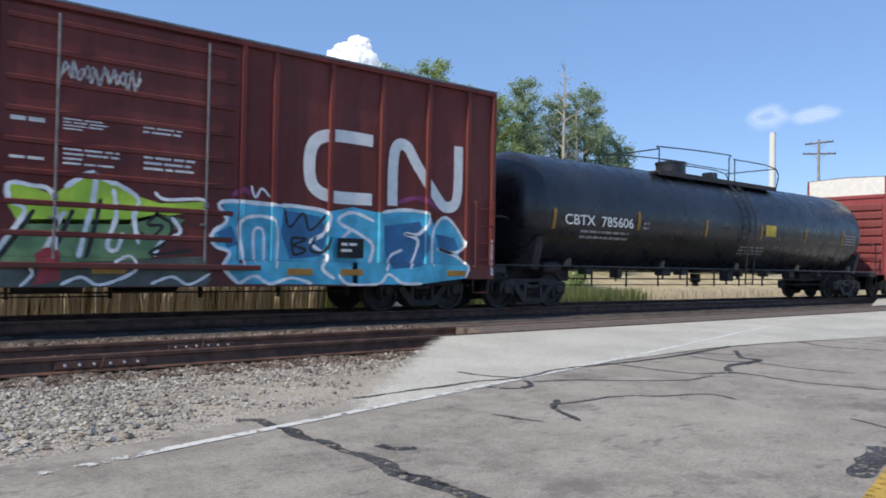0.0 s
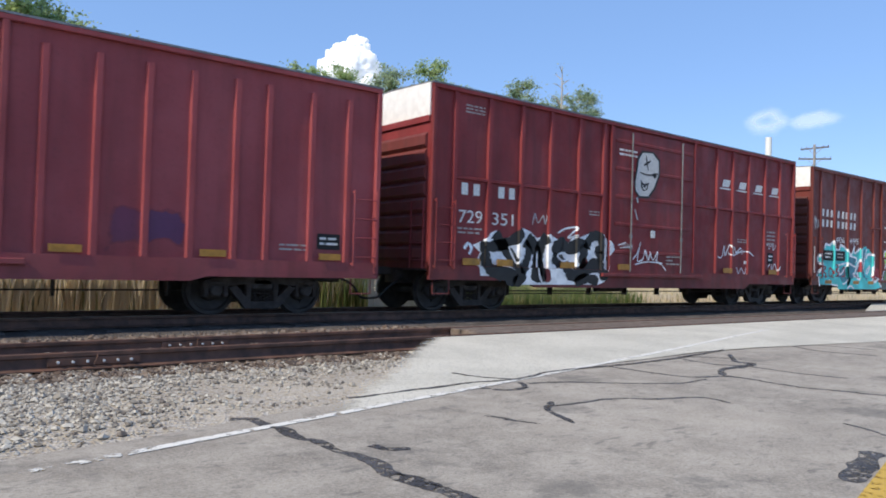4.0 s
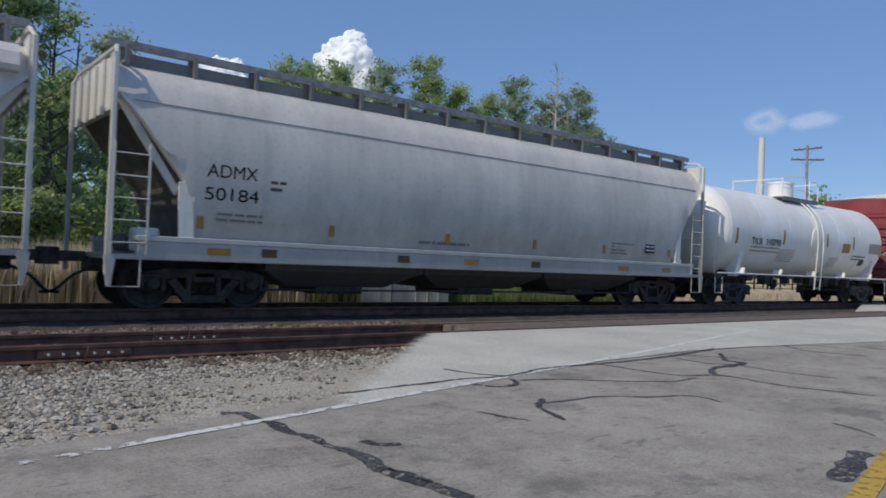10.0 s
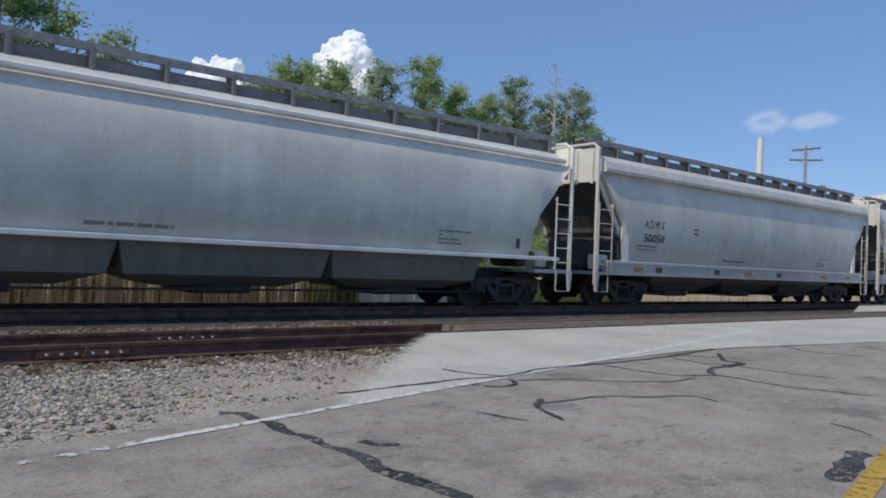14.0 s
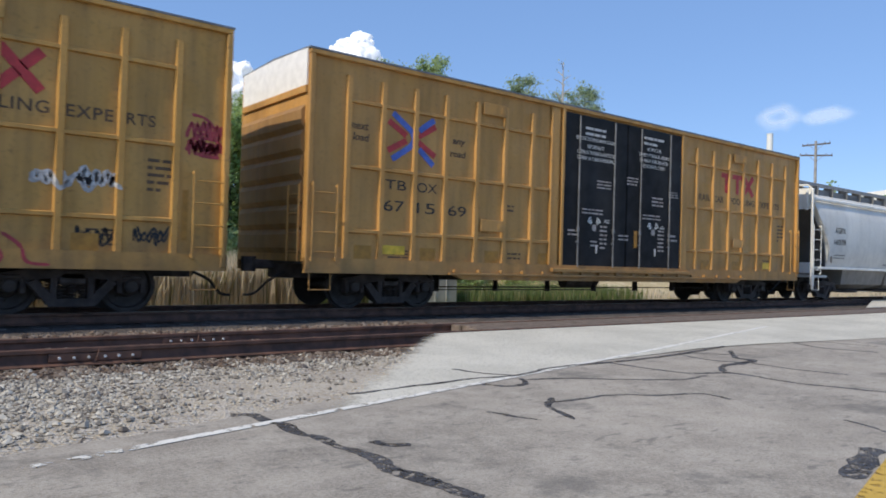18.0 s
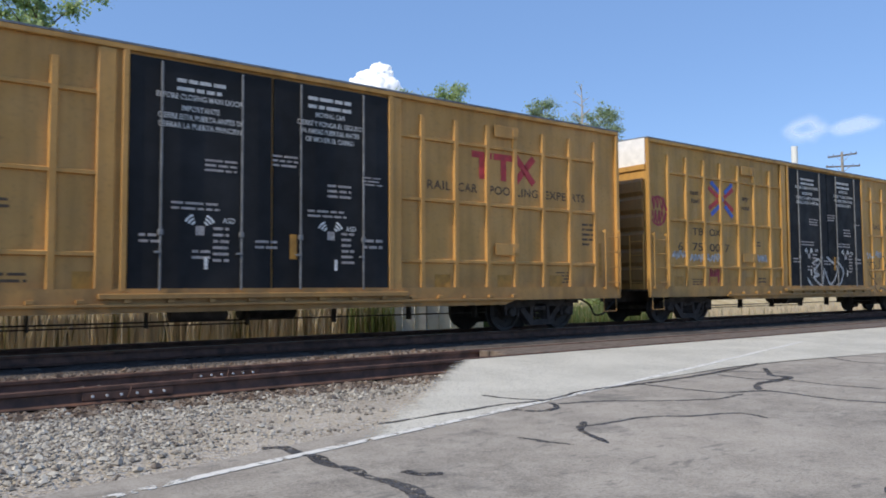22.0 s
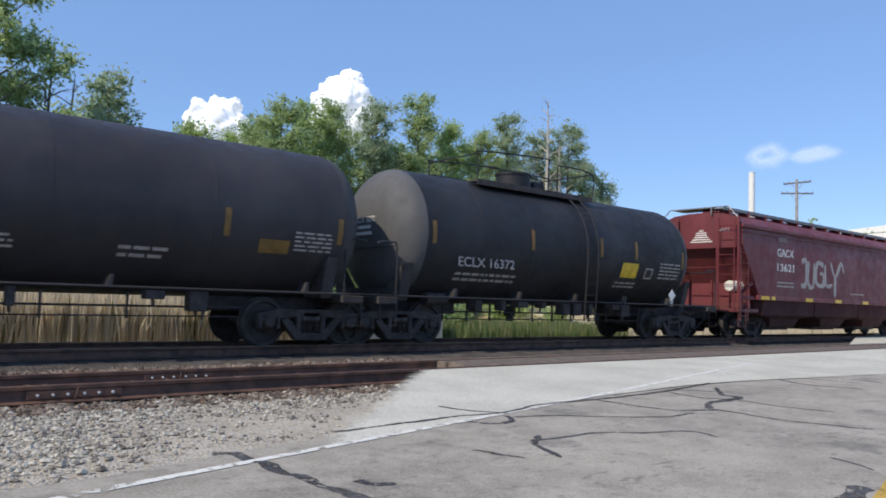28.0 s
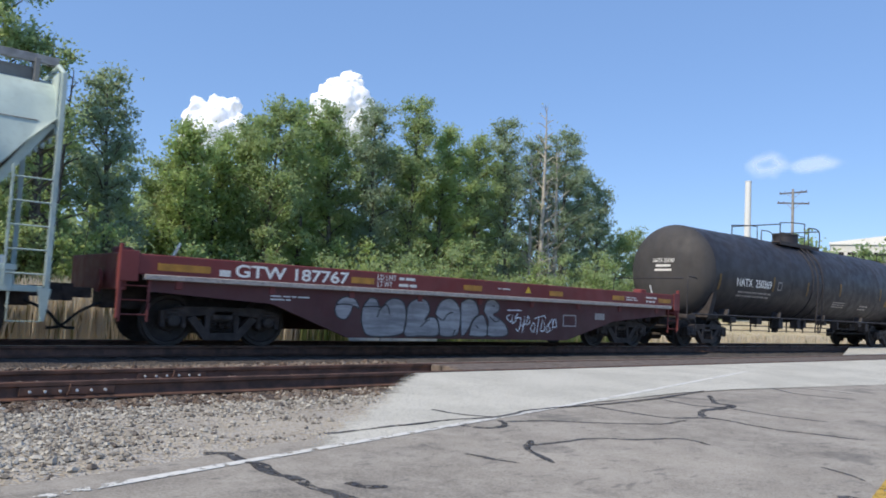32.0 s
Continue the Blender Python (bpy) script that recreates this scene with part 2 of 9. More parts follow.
M_SPRAY_PALE = plain("bright_white_spray_paint", (0.90, 0.90, 0.90), 0.55, var=0.25, scale=4)
M_TEAL = plain("teal_spray_paint", (0.05, 0.60, 0.59), 0.5, var=0.3, scale=2)
M_TEAL_DARK = plain("deep_teal_spray_paint", (0.03, 0.23, 0.30), 0.5, var=0.3, scale=3)
M_LIME = plain("lime_spray_paint", (0.48, 0.72, 0.06), 0.5, var=0.3, scale=2)
M_OLIVE = plain("olive_green_spray_paint", (0.15, 0.27, 0.12), 0.55, var=0.4, scale=3)
M_SPRAY_GREY = plain("dark_grey_green_spray_paint", (0.10, 0.115, 0.10), 0.6, var=0.4, scale=3)
M_SKYBLUE = plain("sky_blue_spray_paint", (0.08, 0.48, 0.68), 0.5, var=0.35, scale=2)
M_NAVY = plain("deep_blue_spray_paint", (0.03, 0.16, 0.33), 0.5, var=0.3, scale=3)
M_MAGENTA = plain("magenta_spray_paint", (0.30, 0.05, 0.15), 0.6, var=0.4, scale=5)
M_SPRAY_BLACK = plain("black_spray_paint", (0.02, 0.02, 0.02), 0.6)
M_SPRAY_DARK = plain("dark_grey_spray_paint", (0.045, 0.042, 0.045), 0.6)
M_SPRAY_CYAN = plain("cyan_spray_paint", (0.10, 0.30, 0.32), 0.6)
M_UNDER = plain("sooty_underframe_steel", (0.055, 0.046, 0.045), 0.8, var=0.45)
M_TRUCK = plain("rust_brown_cast_steel", (0.046, 0.036, 0.034), 0.75, var=0.6)
M_WHEEL = plain("dark_wheel_steel", (0.041, 0.034, 0.032), 0.7, 0.0, var=0.5)
M_TREAD = plain("worn_bright_steel", (0.34, 0.32, 0.30), 0.35, 0.9, var=0.2)
M_RUBBER = plain("black_rubber_hose", (0.012, 0.012, 0.012), 0.6)
M_GRATE = plain("galvanised_grating", (0.22, 0.22, 0.22), 0.5, 0.5, var=0.3)
M_GRATE_DARK = plain("dull_grating", (0.30, 0.30, 0.30), 0.65, 0.2, var=0.3)
M_GALV = plain("galvanised_sheet", (0.62, 0.63, 0.64), 0.45, 0.15, var=0.12, scale=2.5)
M_WOOD_TIE = plain("weathered_tie_wood", (0.06, 0.044, 0.034), 0.85, var=0.5, scale=9)
M_PLANK = plain("grey_crossing_timber", (0.15, 0.118, 0.095), 0.85, var=0.45, scale=7)
M_POLE = plain("weathered_pole_wood", (0.33, 0.315, 0.30), 0.85, var=0.3)
M_ARM = plain("dark_weathered_wood", (0.13, 0.12, 0.125), 0.85, var=0.3)
M_POLE_WHITE = plain("white_pole_paint", (0.80, 0.80, 0.78), 0.5, var=0.08)
M_BARK = plain("grey_bark", (0.16, 0.135, 0.11), 0.9, var=0.4, scale=8)
M_BARK_WHITE = plain("bleached_bark", (0.48, 0.44, 0.38), 0.85, var=0.25, scale=8)
M_LEAF = leaf_paint("mid_green_leaves", (0.33, 0.44, 0.20), (0.50, 0.61, 0.33))
M_LEAF_B = leaf_paint("bright_green_leaves", (0.36, 0.49, 0.17), (0.53, 0.65, 0.29))
M_LEAF_C = leaf_paint("grey_green_leaves", (0.32, 0.41, 0.29), (0.49, 0.58, 0.44))
M_REED = leaf_paint("dry_reed_blades", (0.74, 0.65, 0.52), (0.90, 0.83, 0.70), (0.20, 0.2, 0.09), 0.1, (0.55, 0.47, 0.33))
M_GRASS = leaf_paint("green_grass_blades", (0.10, 0.15, 0.05), (0.22, 0.27, 0.11), (0.42, 0.36, 0.21), 0.25)

n = Nodes("silver_spray_paint")
c = n.mix(n.ramp(n.noise(1.0, 5.0, n.scaled(1.2, 1, 9)), 0.3, 0.72), (0.22, 0.21, 0.22), (0.44, 0.42, 0.43))
c = n.mix(n.ramp(n.noise(9.0, 5.0), 0.5, 0.8, 0, 0.4), c, (0.14, 0.11, 0.12))
M_SILVER = n.done(c, 0.55, 0.0, 0.4)

n = Nodes("rusted_rail_steel")
c = n.mix(n.ramp(n.noise(5.0, 6.0), 0.3, 0.7), (0.070, 0.043, 0.034), (0.16, 0.085, 0.062))
c = n.mix(n.ramp(n.noise(1.7, 8.0, rough=0.7), 0.52, 0.70, 0, 0.7), c, (0.20, 0.095, 0.060))
n.bump(n.noise(40.0, 4.0), 0.3, 0.004)
M_RAIL = n.done(c, 0.75, 0.0, 0.3)

n = Nodes("old_grey_asphalt")
grain = n.cells(95.0, "F1", out="Color")
c = n.mix(n.ramp(n.noise(0.45, 7.0, rough=0.65), 0.32, 0.66), (0.215, 0.191, 0.160), (0.338, 0.302, 0.251))
c = n.mix(n.ramp(n.noise(2.3, 9.0, rough=0.72), 0.40, 0.64, 0, 0.55), c, (0.44, 0.40, 0.34))
c = n.mix(n.ramp(n.xyz(grain)[0], 0.0, 1.0, 0.0, 0.28), c, (0.58, 0.53, 0.465))
c = n.mix(n.ramp(n.xyz(grain)[1], 0.80, 1.0, 0.0, 0.40), c, (0.09, 0.087, 0.083))
c = n.mix(n.ramp(n.noise(1.3, 8.0, rough=0.7), 0.54, 0.68, 0, 0.58), c, (0.125, 0.118, 0.108))
c = n.mix(n.ramp(n.noise(5.5, 7.0, n.scaled(1.0, 2.2, 1)), 0.58, 0.70, 0, 0.5), c, (0.115, 0.11, 0.102))
n.bump(n.math("ADD", n.cells(95.0), n.math("MULTIPLY", n.noise(9.0, 4.0), 0.8)), 0.4, 0.005)
M_ASPHALT = n.done(c, 0.88, 0.0, 0.25)

n = Nodes("pale_worn_apron")
grain = n.cells(75.0, "F1", out="Color")
c = n.mix(n.ramp(n.noise(0.9, 6.0), 0.3, 0.7), (0.465, 0.445, 0.375), (0.59, 0.565, 0.48))
c = n.mix(n.ramp(n.xyz(grain)[0], 0.3, 1.0, 0, 0.4), c, (0.7, 0.68, 0.65))
c = n.mix(n.ramp(n.xyz(grain)[1], 0.75, 1.0, 0, 0.5), c, (0.17, 0.16, 0.15))
n.bump(n.math("ADD", n.cells(75.0), n.noise(6.0, 5.0)), 0.45, 0.008)
x, y, _ = n.xyz()
into = n.math("SUBTRACT", x, n.math("MULTIPLY", y, 1.02))
fray = n.math("ADD", into, n.math("MULTIPLY", n.math("SUBTRACT", n.noise(3.0, 10.0, rough=0.8), 0.5), 0.9))
n.put(n.b.inputs["Alpha"], n.math("MAXIMUM", n.ramp(fray, -2.25, -1.88), n.math("GREATER_THAN", y, 9.5)))
M_APRON = n.done(c, 0.9, 0.0, 0.2)

n = Nodes("dusty_gravel")
grain = n.cells(38.0, "F1", out="Color")
c = n.mix(n.ramp(n.noise(0.8, 6.0), 0.3, 0.7), (0.35, 0.30, 0.23), (0.47, 0.412, 0.325))
c = n.mix(n.ramp(n.xyz(grain)[0], 0.2, 1.0, 0, 0.6), c, (0.52, 0.50, 0.48))
c = n.mix(n.ramp(n.xyz(grain)[1], 0.7, 1.0, 0, 0.6), c, (0.14, 0.125, 0.11))
n.bump(n.math("ADD", n.cells(38.0), n.noise(12.0, 5.0)), 0.7, 0.02)
M_GRAVEL = n.done(c, 0.95, 0.0, 0.15)

n = Nodes("loose_stones")
r = n.rand()
c = n.mix(r, (0.15, 0.135, 0.115), (0.60, 0.565, 0.49))
c = n.mix(n.math("GREATER_THAN", r, 0.88), c, (0.12, 0.105, 0.095))
c = n.mix(n.ramp(n.noise(30.0, 4.0), 0.4, 0.75, 0, 0.4), c, (0.3, 0.26, 0.21))
M_STONE = n.done(c, 0.92, 0.0, 0.2)

n = Nodes("rust_stained_stones")
r = n.rand()
c = n.mix(r, (0.085, 0.058, 0.043), (0.30, 0.255, 0.21))
c = n.mix(n.math("GREATER_THAN", r, 0.82), c, (0.06, 0.045, 0.038))
c = n.mix(n.ramp(n.noise(25.0, 4.0), 0.4, 0.75, 0, 0.5), c, (0.16, 0.10, 0.07))
M_STONE_RUST = n.done(c, 0.92, 0.0, 0.15)

n = Nodes("dark_grey_ballast")
c = n.mix(n.ramp(n.noise(3.0, 6.0), 0.3, 0.7), (0.076, 0.066, 0.062), (0.13, 0.115, 0.105))
c = n.mix(n.ramp(n.xyz(n.cells(22.0, "F1", out="Color"))[0], 0.4, 1.0, 0, 0.4), c, (0.11, 0.10, 0.092))
n.bump(n.math("ADD", n.cells(22.0), n.noise(9.0, 4.0)), 0.8, 0.03)
M_DARK_BALLAST = n.done(c, 0.95, 0.0, 0.1)

n = Nodes("meadow_soil")
c = n.mix(n.ramp(n.noise(0.12, 6.0), 0.35, 0.65), (0.075, 0.12, 0.03), (0.24, 0.21, 0.11))
c = n.mix(n.ramp(n.noise(3.0, 6.0), 0.4, 0.7, 0, 0.5), c, (0.1, 0.09, 0.05))
n.bump(n.noise(2.0, 6.0), 0.8, 0.1)
M_GROUND = n.done(c, 0.95, 0.0, 0.1)

n = Nodes("bleached_straw")
c = n.mix(n.ramp(n.noise(1.2, 6.0), 0.3, 0.7), (0.46, 0.37, 0.22), (0.62, 0.53, 0.36))
c = n.mix(n.ramp(n.noise(14.0, 6.0), 0.45, 0.75, 0, 0.45), c, (0.28, 0.23, 0.12))
n.bump(n.noise(20.0, 5.0), 0.8, 0.05)
M_STRAW = n.done(c, 0.95, 0.0, 0.1)

n = Nodes("crack_sealant")
c = n.mix(n.ramp(n.noise(6.0, 5.0), 0.35, 0.7), (0.05, 0.048, 0.05), (0.10, 0.097, 0.098))
n.put(n.b.inputs["Alpha"], n.ramp(n.noise(14.0, 9.0, rough=0.75), 0.40, 0.56))
M_TAR = n.done(c, 0.7, 0.0, 0.4)


def worn_marking(name, colour, wear, fade=0.27):
    """Road paint, worn through to the asphalt in flakes."""
    n = Nodes(name)
    worn = n.ramp(n.xyz()[0], -0.2, 1.7, wear + 0.05, wear + 0.05 - fade)
    holes = n.ramp(n.math("SUBTRACT", n.noise(11.0, 7.0, rough=0.75), worn), 0.0, 0.06)
    c = n.mix(n.noise(3.0, 4.0), colour, tuple(v * 0.75 for v in colour))
    n.put(n.b.inputs["Alpha"], holes)
    return n.done(c, 0.75, 0.0, 0.3)


M_LINE_WHITE = worn_marking("worn_white_road_paint", (0.80, 0.78, 0.72), 0.63)
M_LINE_YELLOW = worn_marking("worn_yellow_road_paint", (0.62, 0.40, 0.08), 0.36, 0.0)


# ---- mesh code ----
class Shape:
    """Collects the faces of one part."""

    def __init__(self):
        self.v, self.f = [], []

    def add(self, verts, faces):
        k = len(self.v)
        self.v += [tuple(p) for p in verts]
        self.f += [tuple(k + i for i in f) for f in faces]
        return self

    def box(self, x0, x1, y0, y1, z0, z1, c=0.008):
        """A box with chamfered edges."""
        c = min(c, (x1 - x0) * 0.4, (y1 - y0) * 0.4, (z1 - z0) * 0.4)
        if c < 0.002:
            v = [(x, y, z) for x in (x0, x1) for y in (y0, y1) for z in (z0, z1)]
            return self.add(v, [(0, 1, 3, 2), (4, 6, 7, 5), (0, 4, 5, 1), (2, 3, 7, 6), (0, 2, 6, 4), (1, 5, 7, 3)])
        lo, hi, v = (x0, y0, z0), (x1, y1, z1), []
        for i in range(8):
            s = [(i >> 2) & 1, (i >> 1) & 1, i & 1]
            edge = [hi[a] if s[a] else lo[a] for a in range(3)]
            inn = [hi[a] - c if s[a] else lo[a] + c for a in range(3)]
            for a in range(3):
                v.append(tuple(edge[b] if b == a else inn[b] for b in range(3)))
        f = [(0, 3, 9, 6), (12, 18, 21, 15), (1, 13, 16, 4), (7, 10, 22, 19), (2, 8, 20, 14), (5, 17, 23, 11)]
        for i in range(8):
            for a in range(3):
                j = i | (4 >> a)
                if j != i:
                    b, d = [q for q in range(3) if q != a]
                    f.append((3 * i + b, 3 * j + b, 3 * j + d, 3 * i + d))
            f.append((3 * i, 3 * i + 1, 3 * i + 2))
        return self.add(v, f)

    def rod(self, p, q, r=0.012, n=6, r2=None, caps=True):
        p, q = Vector(p), Vector(q)
        way = (q - p).normalized()
        a = way.orthogonal().normalized()
        b = way.cross(a)
        ring = [(math.cos(2 * math.pi * i / n), math.sin(2 * math.pi * i / n)) for i in range(n)]
        v = [p + (a * u + b * w) * r for u, w in ring] + [q + (a * u + b * w) * (r if r2 is None else r2) for u, w in ring]
        f = [(i, (i + 1) % n, n + (i + 1) % n, n + i) for i in range(n)]
        if caps:
            f += [tuple(reversed(range(n))), tuple(range(n, 2 * n))]
        return self.add(v, f)

    def pipe(self, pts, r=0.016, n=6):
        pts, rings = [Vector(p) for p in pts], []
        a = (pts[1] - pts[0]).orthogonal().normalized()
        for i, p in enumerate(pts):
            way = (pts[min(i + 1, len(pts) - 1)] - pts[max(i - 1, 0)]).normalized()
            a = (a - way * a.dot(way)).normalized()
            b = way.cross(a)
            rings.append([p + (a * math.cos(2 * math.pi * k / n) + b * math.sin(2 * math.pi * k / n)) * r for k in range(n)])
        return self.loft(rings)

    def slab(self, poly, axis, a, b):
        """A flat outline of two coordinates, pushed from a to b along the third (axis 0, 1 or 2)."""
        def at(u, w, s):
            p = [u, w]
            p.insert(axis, s)
            return tuple(p)
        n = len(poly)
        return self.add([at(*p, a) for p in poly] + [at(*p, b) for p in poly],
                        [tuple(range(n)), tuple(reversed(range(n, 2 * n)))] + [(i, n + i, n + (i + 1) % n, (i + 1) % n) for i in range(n)])

    def loft(self, rings, closed=True, caps=True):
        m = len(rings[0])
        v = [p for r in rings for p in r]
        f = []
        for k in range(len(rings) - 1):
            for i in range(m if closed else m - 1):
                j = (i + 1) % m
                f.append((k * m + i, k * m + j, (k + 1) * m + j, (k + 1) * m + i))
        if caps:
            f += [tuple(reversed(range(m))), tuple((len(rings) - 1) * m + i for i in range(m))]
        return self.add(v, f)

    def turn(self, profile, y, z, n=48):
        """A profile of (x, radius), turned round an axis along x."""
        return self.loft([[(x, y + r * math.cos(2 * math.pi * i / n), z + r * math.sin(2 * math.pi * i / n)) for i in range(n)] for x, r in profile])

    def spin_y(self, profile, x, z, n=28):
        return self.loft([[(x + r * math.cos(2 * math.pi * i / n), y, z + r * math.sin(2 * math.pi * i / n)) for i in range(n)] for y, r in profile])

    def mesh(self, name, mats, smooth=False, angle=35):
        me = bpy.data.meshes.new(name)
        me.from_pydata(self.v, [], self.f)
        for m in mats if isinstance(mats, (list, tuple)) else [mats]:
            me.materials.append(m)
        bm = bmesh.new()
        bm.from_mesh(me)
        bmesh.ops.recalc_face_normals(bm, faces=bm.faces)
        bm.to_mesh(me)
        bm.free()
        if smooth:
            me.polygons.foreach_set("use_smooth", [True] * len(me.polygons))
            me.set_sharp_from_angle(angle=radians(angle))
        return me


def part(name, shape, material, parent=None, label="", smooth=False, angle=35, at=None):
    """Links a shape (or a mesh that exists) as one mesh object under a thing or a part."""
    me = shape if isinstance(shape, bpy.types.Mesh) else shape.mesh(name, material, smooth, angle)
    ob = new(name, me)
    ob.parent = parent
    if at is not None:
        ob.matrix_basis = at
    return tagged(ob, label)


def thing(name, label, category, group="", kind="", at=None):
    ob = new(name)
    ob.empty_display_size = 0.3
    if at is not None:
        ob.matrix_basis = at
    return tagged(ob, label, category, group, kind)


def letters(parent, text, x, z, height, width, mat, y, shear=0.0, bold=0.0, label="", gap=1.0, end=None, lie=None):
    """Words on the near side, from x on, capitals of that height, in all that wide."""
    cu = bpy.data.curves.new("lettering", "FONT")
    cu.body, cu.size, cu.shear, cu.offset, cu.space_character = text, 1.0, shear, bold, gap
    cu.extrude = 0.001
    tmp = bpy.data.objects.new("tmp", cu)
    scene.collection.objects.link(tmp)
    bpy.context.view_layer.update()
    me = bpy.data.meshes.new_from_object(tmp.evaluated_get(bpy.context.evaluated_depsgraph_get()))
    bpy.data.objects.remove(tmp)
    co = np.empty(len(me.vertices) * 3, dtype=np.float32)
    me.vertices.foreach_get("co", co)
    co = co.reshape(-1, 3)
    lo, hi = co.min(0), co.max(0)
    out = np.empty_like(co)
    u = (co[:, 0] - lo[0]) / (hi[0] - lo[0]) * width
    w = (co[:, 1] - lo[1]) / (hi[1] - lo[1]) * height
    out[:, 0], out[:, 1], out[:, 2] = x + u, y - 0.003 - co[:, 2], z + w
    if lie is not None:  # follows a curved side
        out[:, 1] = [lie(float(v)) - 0.006 for v in out[:, 2]]
    if end is not None:  # on an end wall that faces -x
        out[:, 0], out[:, 1] = end - 0.004 - co[:, 2], -x - u
    me.vertices.foreach_set("co", out.ravel())
    me.materials.clear()
    me.materials.append(mat)
    me.name = "lettering"
    me.update()
    ob = new("lettering", me)
    ob.parent = parent
    return tagged(ob, label or f"stencilled words {text}"[:60] if label or text.replace(" ", "").isalpha() else "stencilled mark and number")


def ribbon(points, width, y=None, z=None, thick=0.004, taper=True, rng=None):
    """A flat stroke along points: on the near side (y given: points are x, z) or on the ground (z given: points are x, y)."""
    s, pts = Shape(), [Vector(p) for p in points]
    left, right, wide = [], [], 1.0
    for i, p in enumerate(pts):
        d = (pts[min(i + 1, len(pts) - 1)] - pts[max(i - 1, 0)]).normalized()
        nrm = Vector((-d.y, d.x))
        wide = 0.6 * wide + 0.4 * rng.uniform(0.35, 1.6) if rng else 1.0
        w = width * 0.5 * wide
        if taper and i in (0, len(pts) - 1):
            w *= 0.4
        left.append(p + nrm * w), right.append(p - nrm * w)
    rows = []
    for a, b in zip(left, right):
        if y is not None:
            rows.append([(a.x, y, a.y), (a.x, y - thick, a.y), (b.x, y - thick, b.y), (b.x, y, b.y)])
        else:
            rows.append([(a.x, a.y, z), (a.x, a.y, z + thick), (b.x, b.y, z + thick), (b.x, b.y, z)])
    return s.loft(rows)


def smooth_line(points, steps=5):
    """A rounded way through the points."""
    pts = [Vector(p) for p in points]
    out = []
    for i in range(len(pts) - 1):
        a, b, c, d = pts[max(i - 1, 0)], pts[i], pts[i + 1], pts[min(i + 2, len(pts) - 1)]
        for k in range(steps):
            t = k / steps
            out.append(0.5 * (2 * b + (c - a) * t + (2 * a - 5 * b + 4 * c - d) * t * t + (3 * b - a - 3 * c + d) * t ** 3))
    return out + [pts[-1]]


def stencil_bars(parent, x0, x1, z0, z1, rows, mat, y, seed=0, label="small stencilled lines"):
    """Small writing that cannot be read: one bar for each word."""
    rng, s = random.Random(seed), Shape()
    step = (z1 - z0) / rows
    for k in range(rows):
        x, z = x0, z1 - (k + 1) * step
        yy = y(z + step * 0.5) - 0.004 if callable(y) else y
        while x < x1 - 0.04:
            w = min(rng.uniform(0.08, 0.32), x1 - x)
            s.box(x, x + w, yy - 0.004, yy, z + step * 0.28, z + step * 0.72, 0)
            x += w + 0.04
            if rng.random() < 0.08 and k:
                break
    return tagged(part("stencil", s, mat, parent, label), kind="stuff")


def plate(parent, name, x0, x1, z0, z1, mat, y, label="", t=0.006):
    return part(name, Shape().box(x0, x1, y - t, y, z0, z1, 0.002), mat, parent, label)


def scribble(parent, x, z, w, h, mat, y, seed, turns=7, thick=0.03, label="sprayed tag that cannot be read"):
    rng = random.Random(seed)
    pts = [(x + w * (i + rng.uniform(-0.45, 0.45)) / turns, z + h * (0.5 + (0.5 if i % 2 else -0.5) * rng.uniform(0.45, 1.0))) for i in range(turns + 1)]
    return part("spray_tag", ribbon(smooth_line(pts, 6), thick, y=y, rng=rng), mat, parent, label)


def clipped(poly, x0, x1, z0, z1):
    """A flat outline cut to a rectangle."""
    for axis, lim, sign in ((0, x0, 1), (0, x1, -1), (1, z0, 1), (1, z1, -1)):
        out = []
        for a, b in zip(poly, poly[1:] + poly[:1]):
            da, db = (a[axis] - lim) * sign, (b[axis] - lim) * sign
            if da >= 0:
                out.append(a)
            if (da >= 0) != (db >= 0):
                f = da / (da - db)
                out.append((a[0] + (b[0] - a[0]) * f, a[1] + (b[1] - a[1]) * f))
        poly = out
        if len(poly) < 3:
            return []
    return poly


def stroke(points, width, rng):
    """The pieces of one brush line, uneven in width and thin at its ends."""
    pts = smooth_line(points, 5)
    left, right = [], []
    for i, q in enumerate(pts):
        d = (pts[min(i + 1, len(pts) - 1)] - pts[max(i - 1, 0)]).normalized()
        w = width * 0.5 * rng.uniform(0.8, 1.2) * (0.5 if i in (0, len(pts) - 1) else 1.0)
        left.append((q.x - d.y * w, q.y + d.x * w)), right.append((q.x + d.y * w, q.y - d.x * w))
    return [[left[i], left[i + 1], right[i + 1], right[i]] for i in range(len(pts) - 1)]


def ribbed_side(ribs, w, door, end, bottom=0.58, top=4.8):
    """The faces of a box car's near side that spray paint lies on: from x, to x, from z, to z, y at either end."""
    d0, d1 = door
    on = [(0.12, end, bottom, 1.03, -1.594, -1.594), (d0 + 0.03, d1 - 0.01, 1.035, top, -1.577, -1.577)]
    edges = [0.12] + sorted([r for r in ribs] + [d0 - 0.08 + 0.05, d1 + 0.05]) + [end]
    for a, b in zip(edges, edges[1:]):
        if not (a >= d0 - 0.1 and b <= d1 + 0.1):
            on.append((a + w, b - w, 1.035, top, -1.522, -1.522))
    for r in ribs:
        on += [(r - w, r - w * 0.7, 1.035, top, -1.519, -1.579), (r - w * 0.7, r + w * 0.7, 1.035, top, -1.579, -1.579), (r + w * 0.7, r + w, 1.035, top, -1.579, -1.519)]
    for x in (d0 - 0.08, d1):
        on.append((x, x + 0.1, 1.035, top, -1.601, -1.601))
    return on


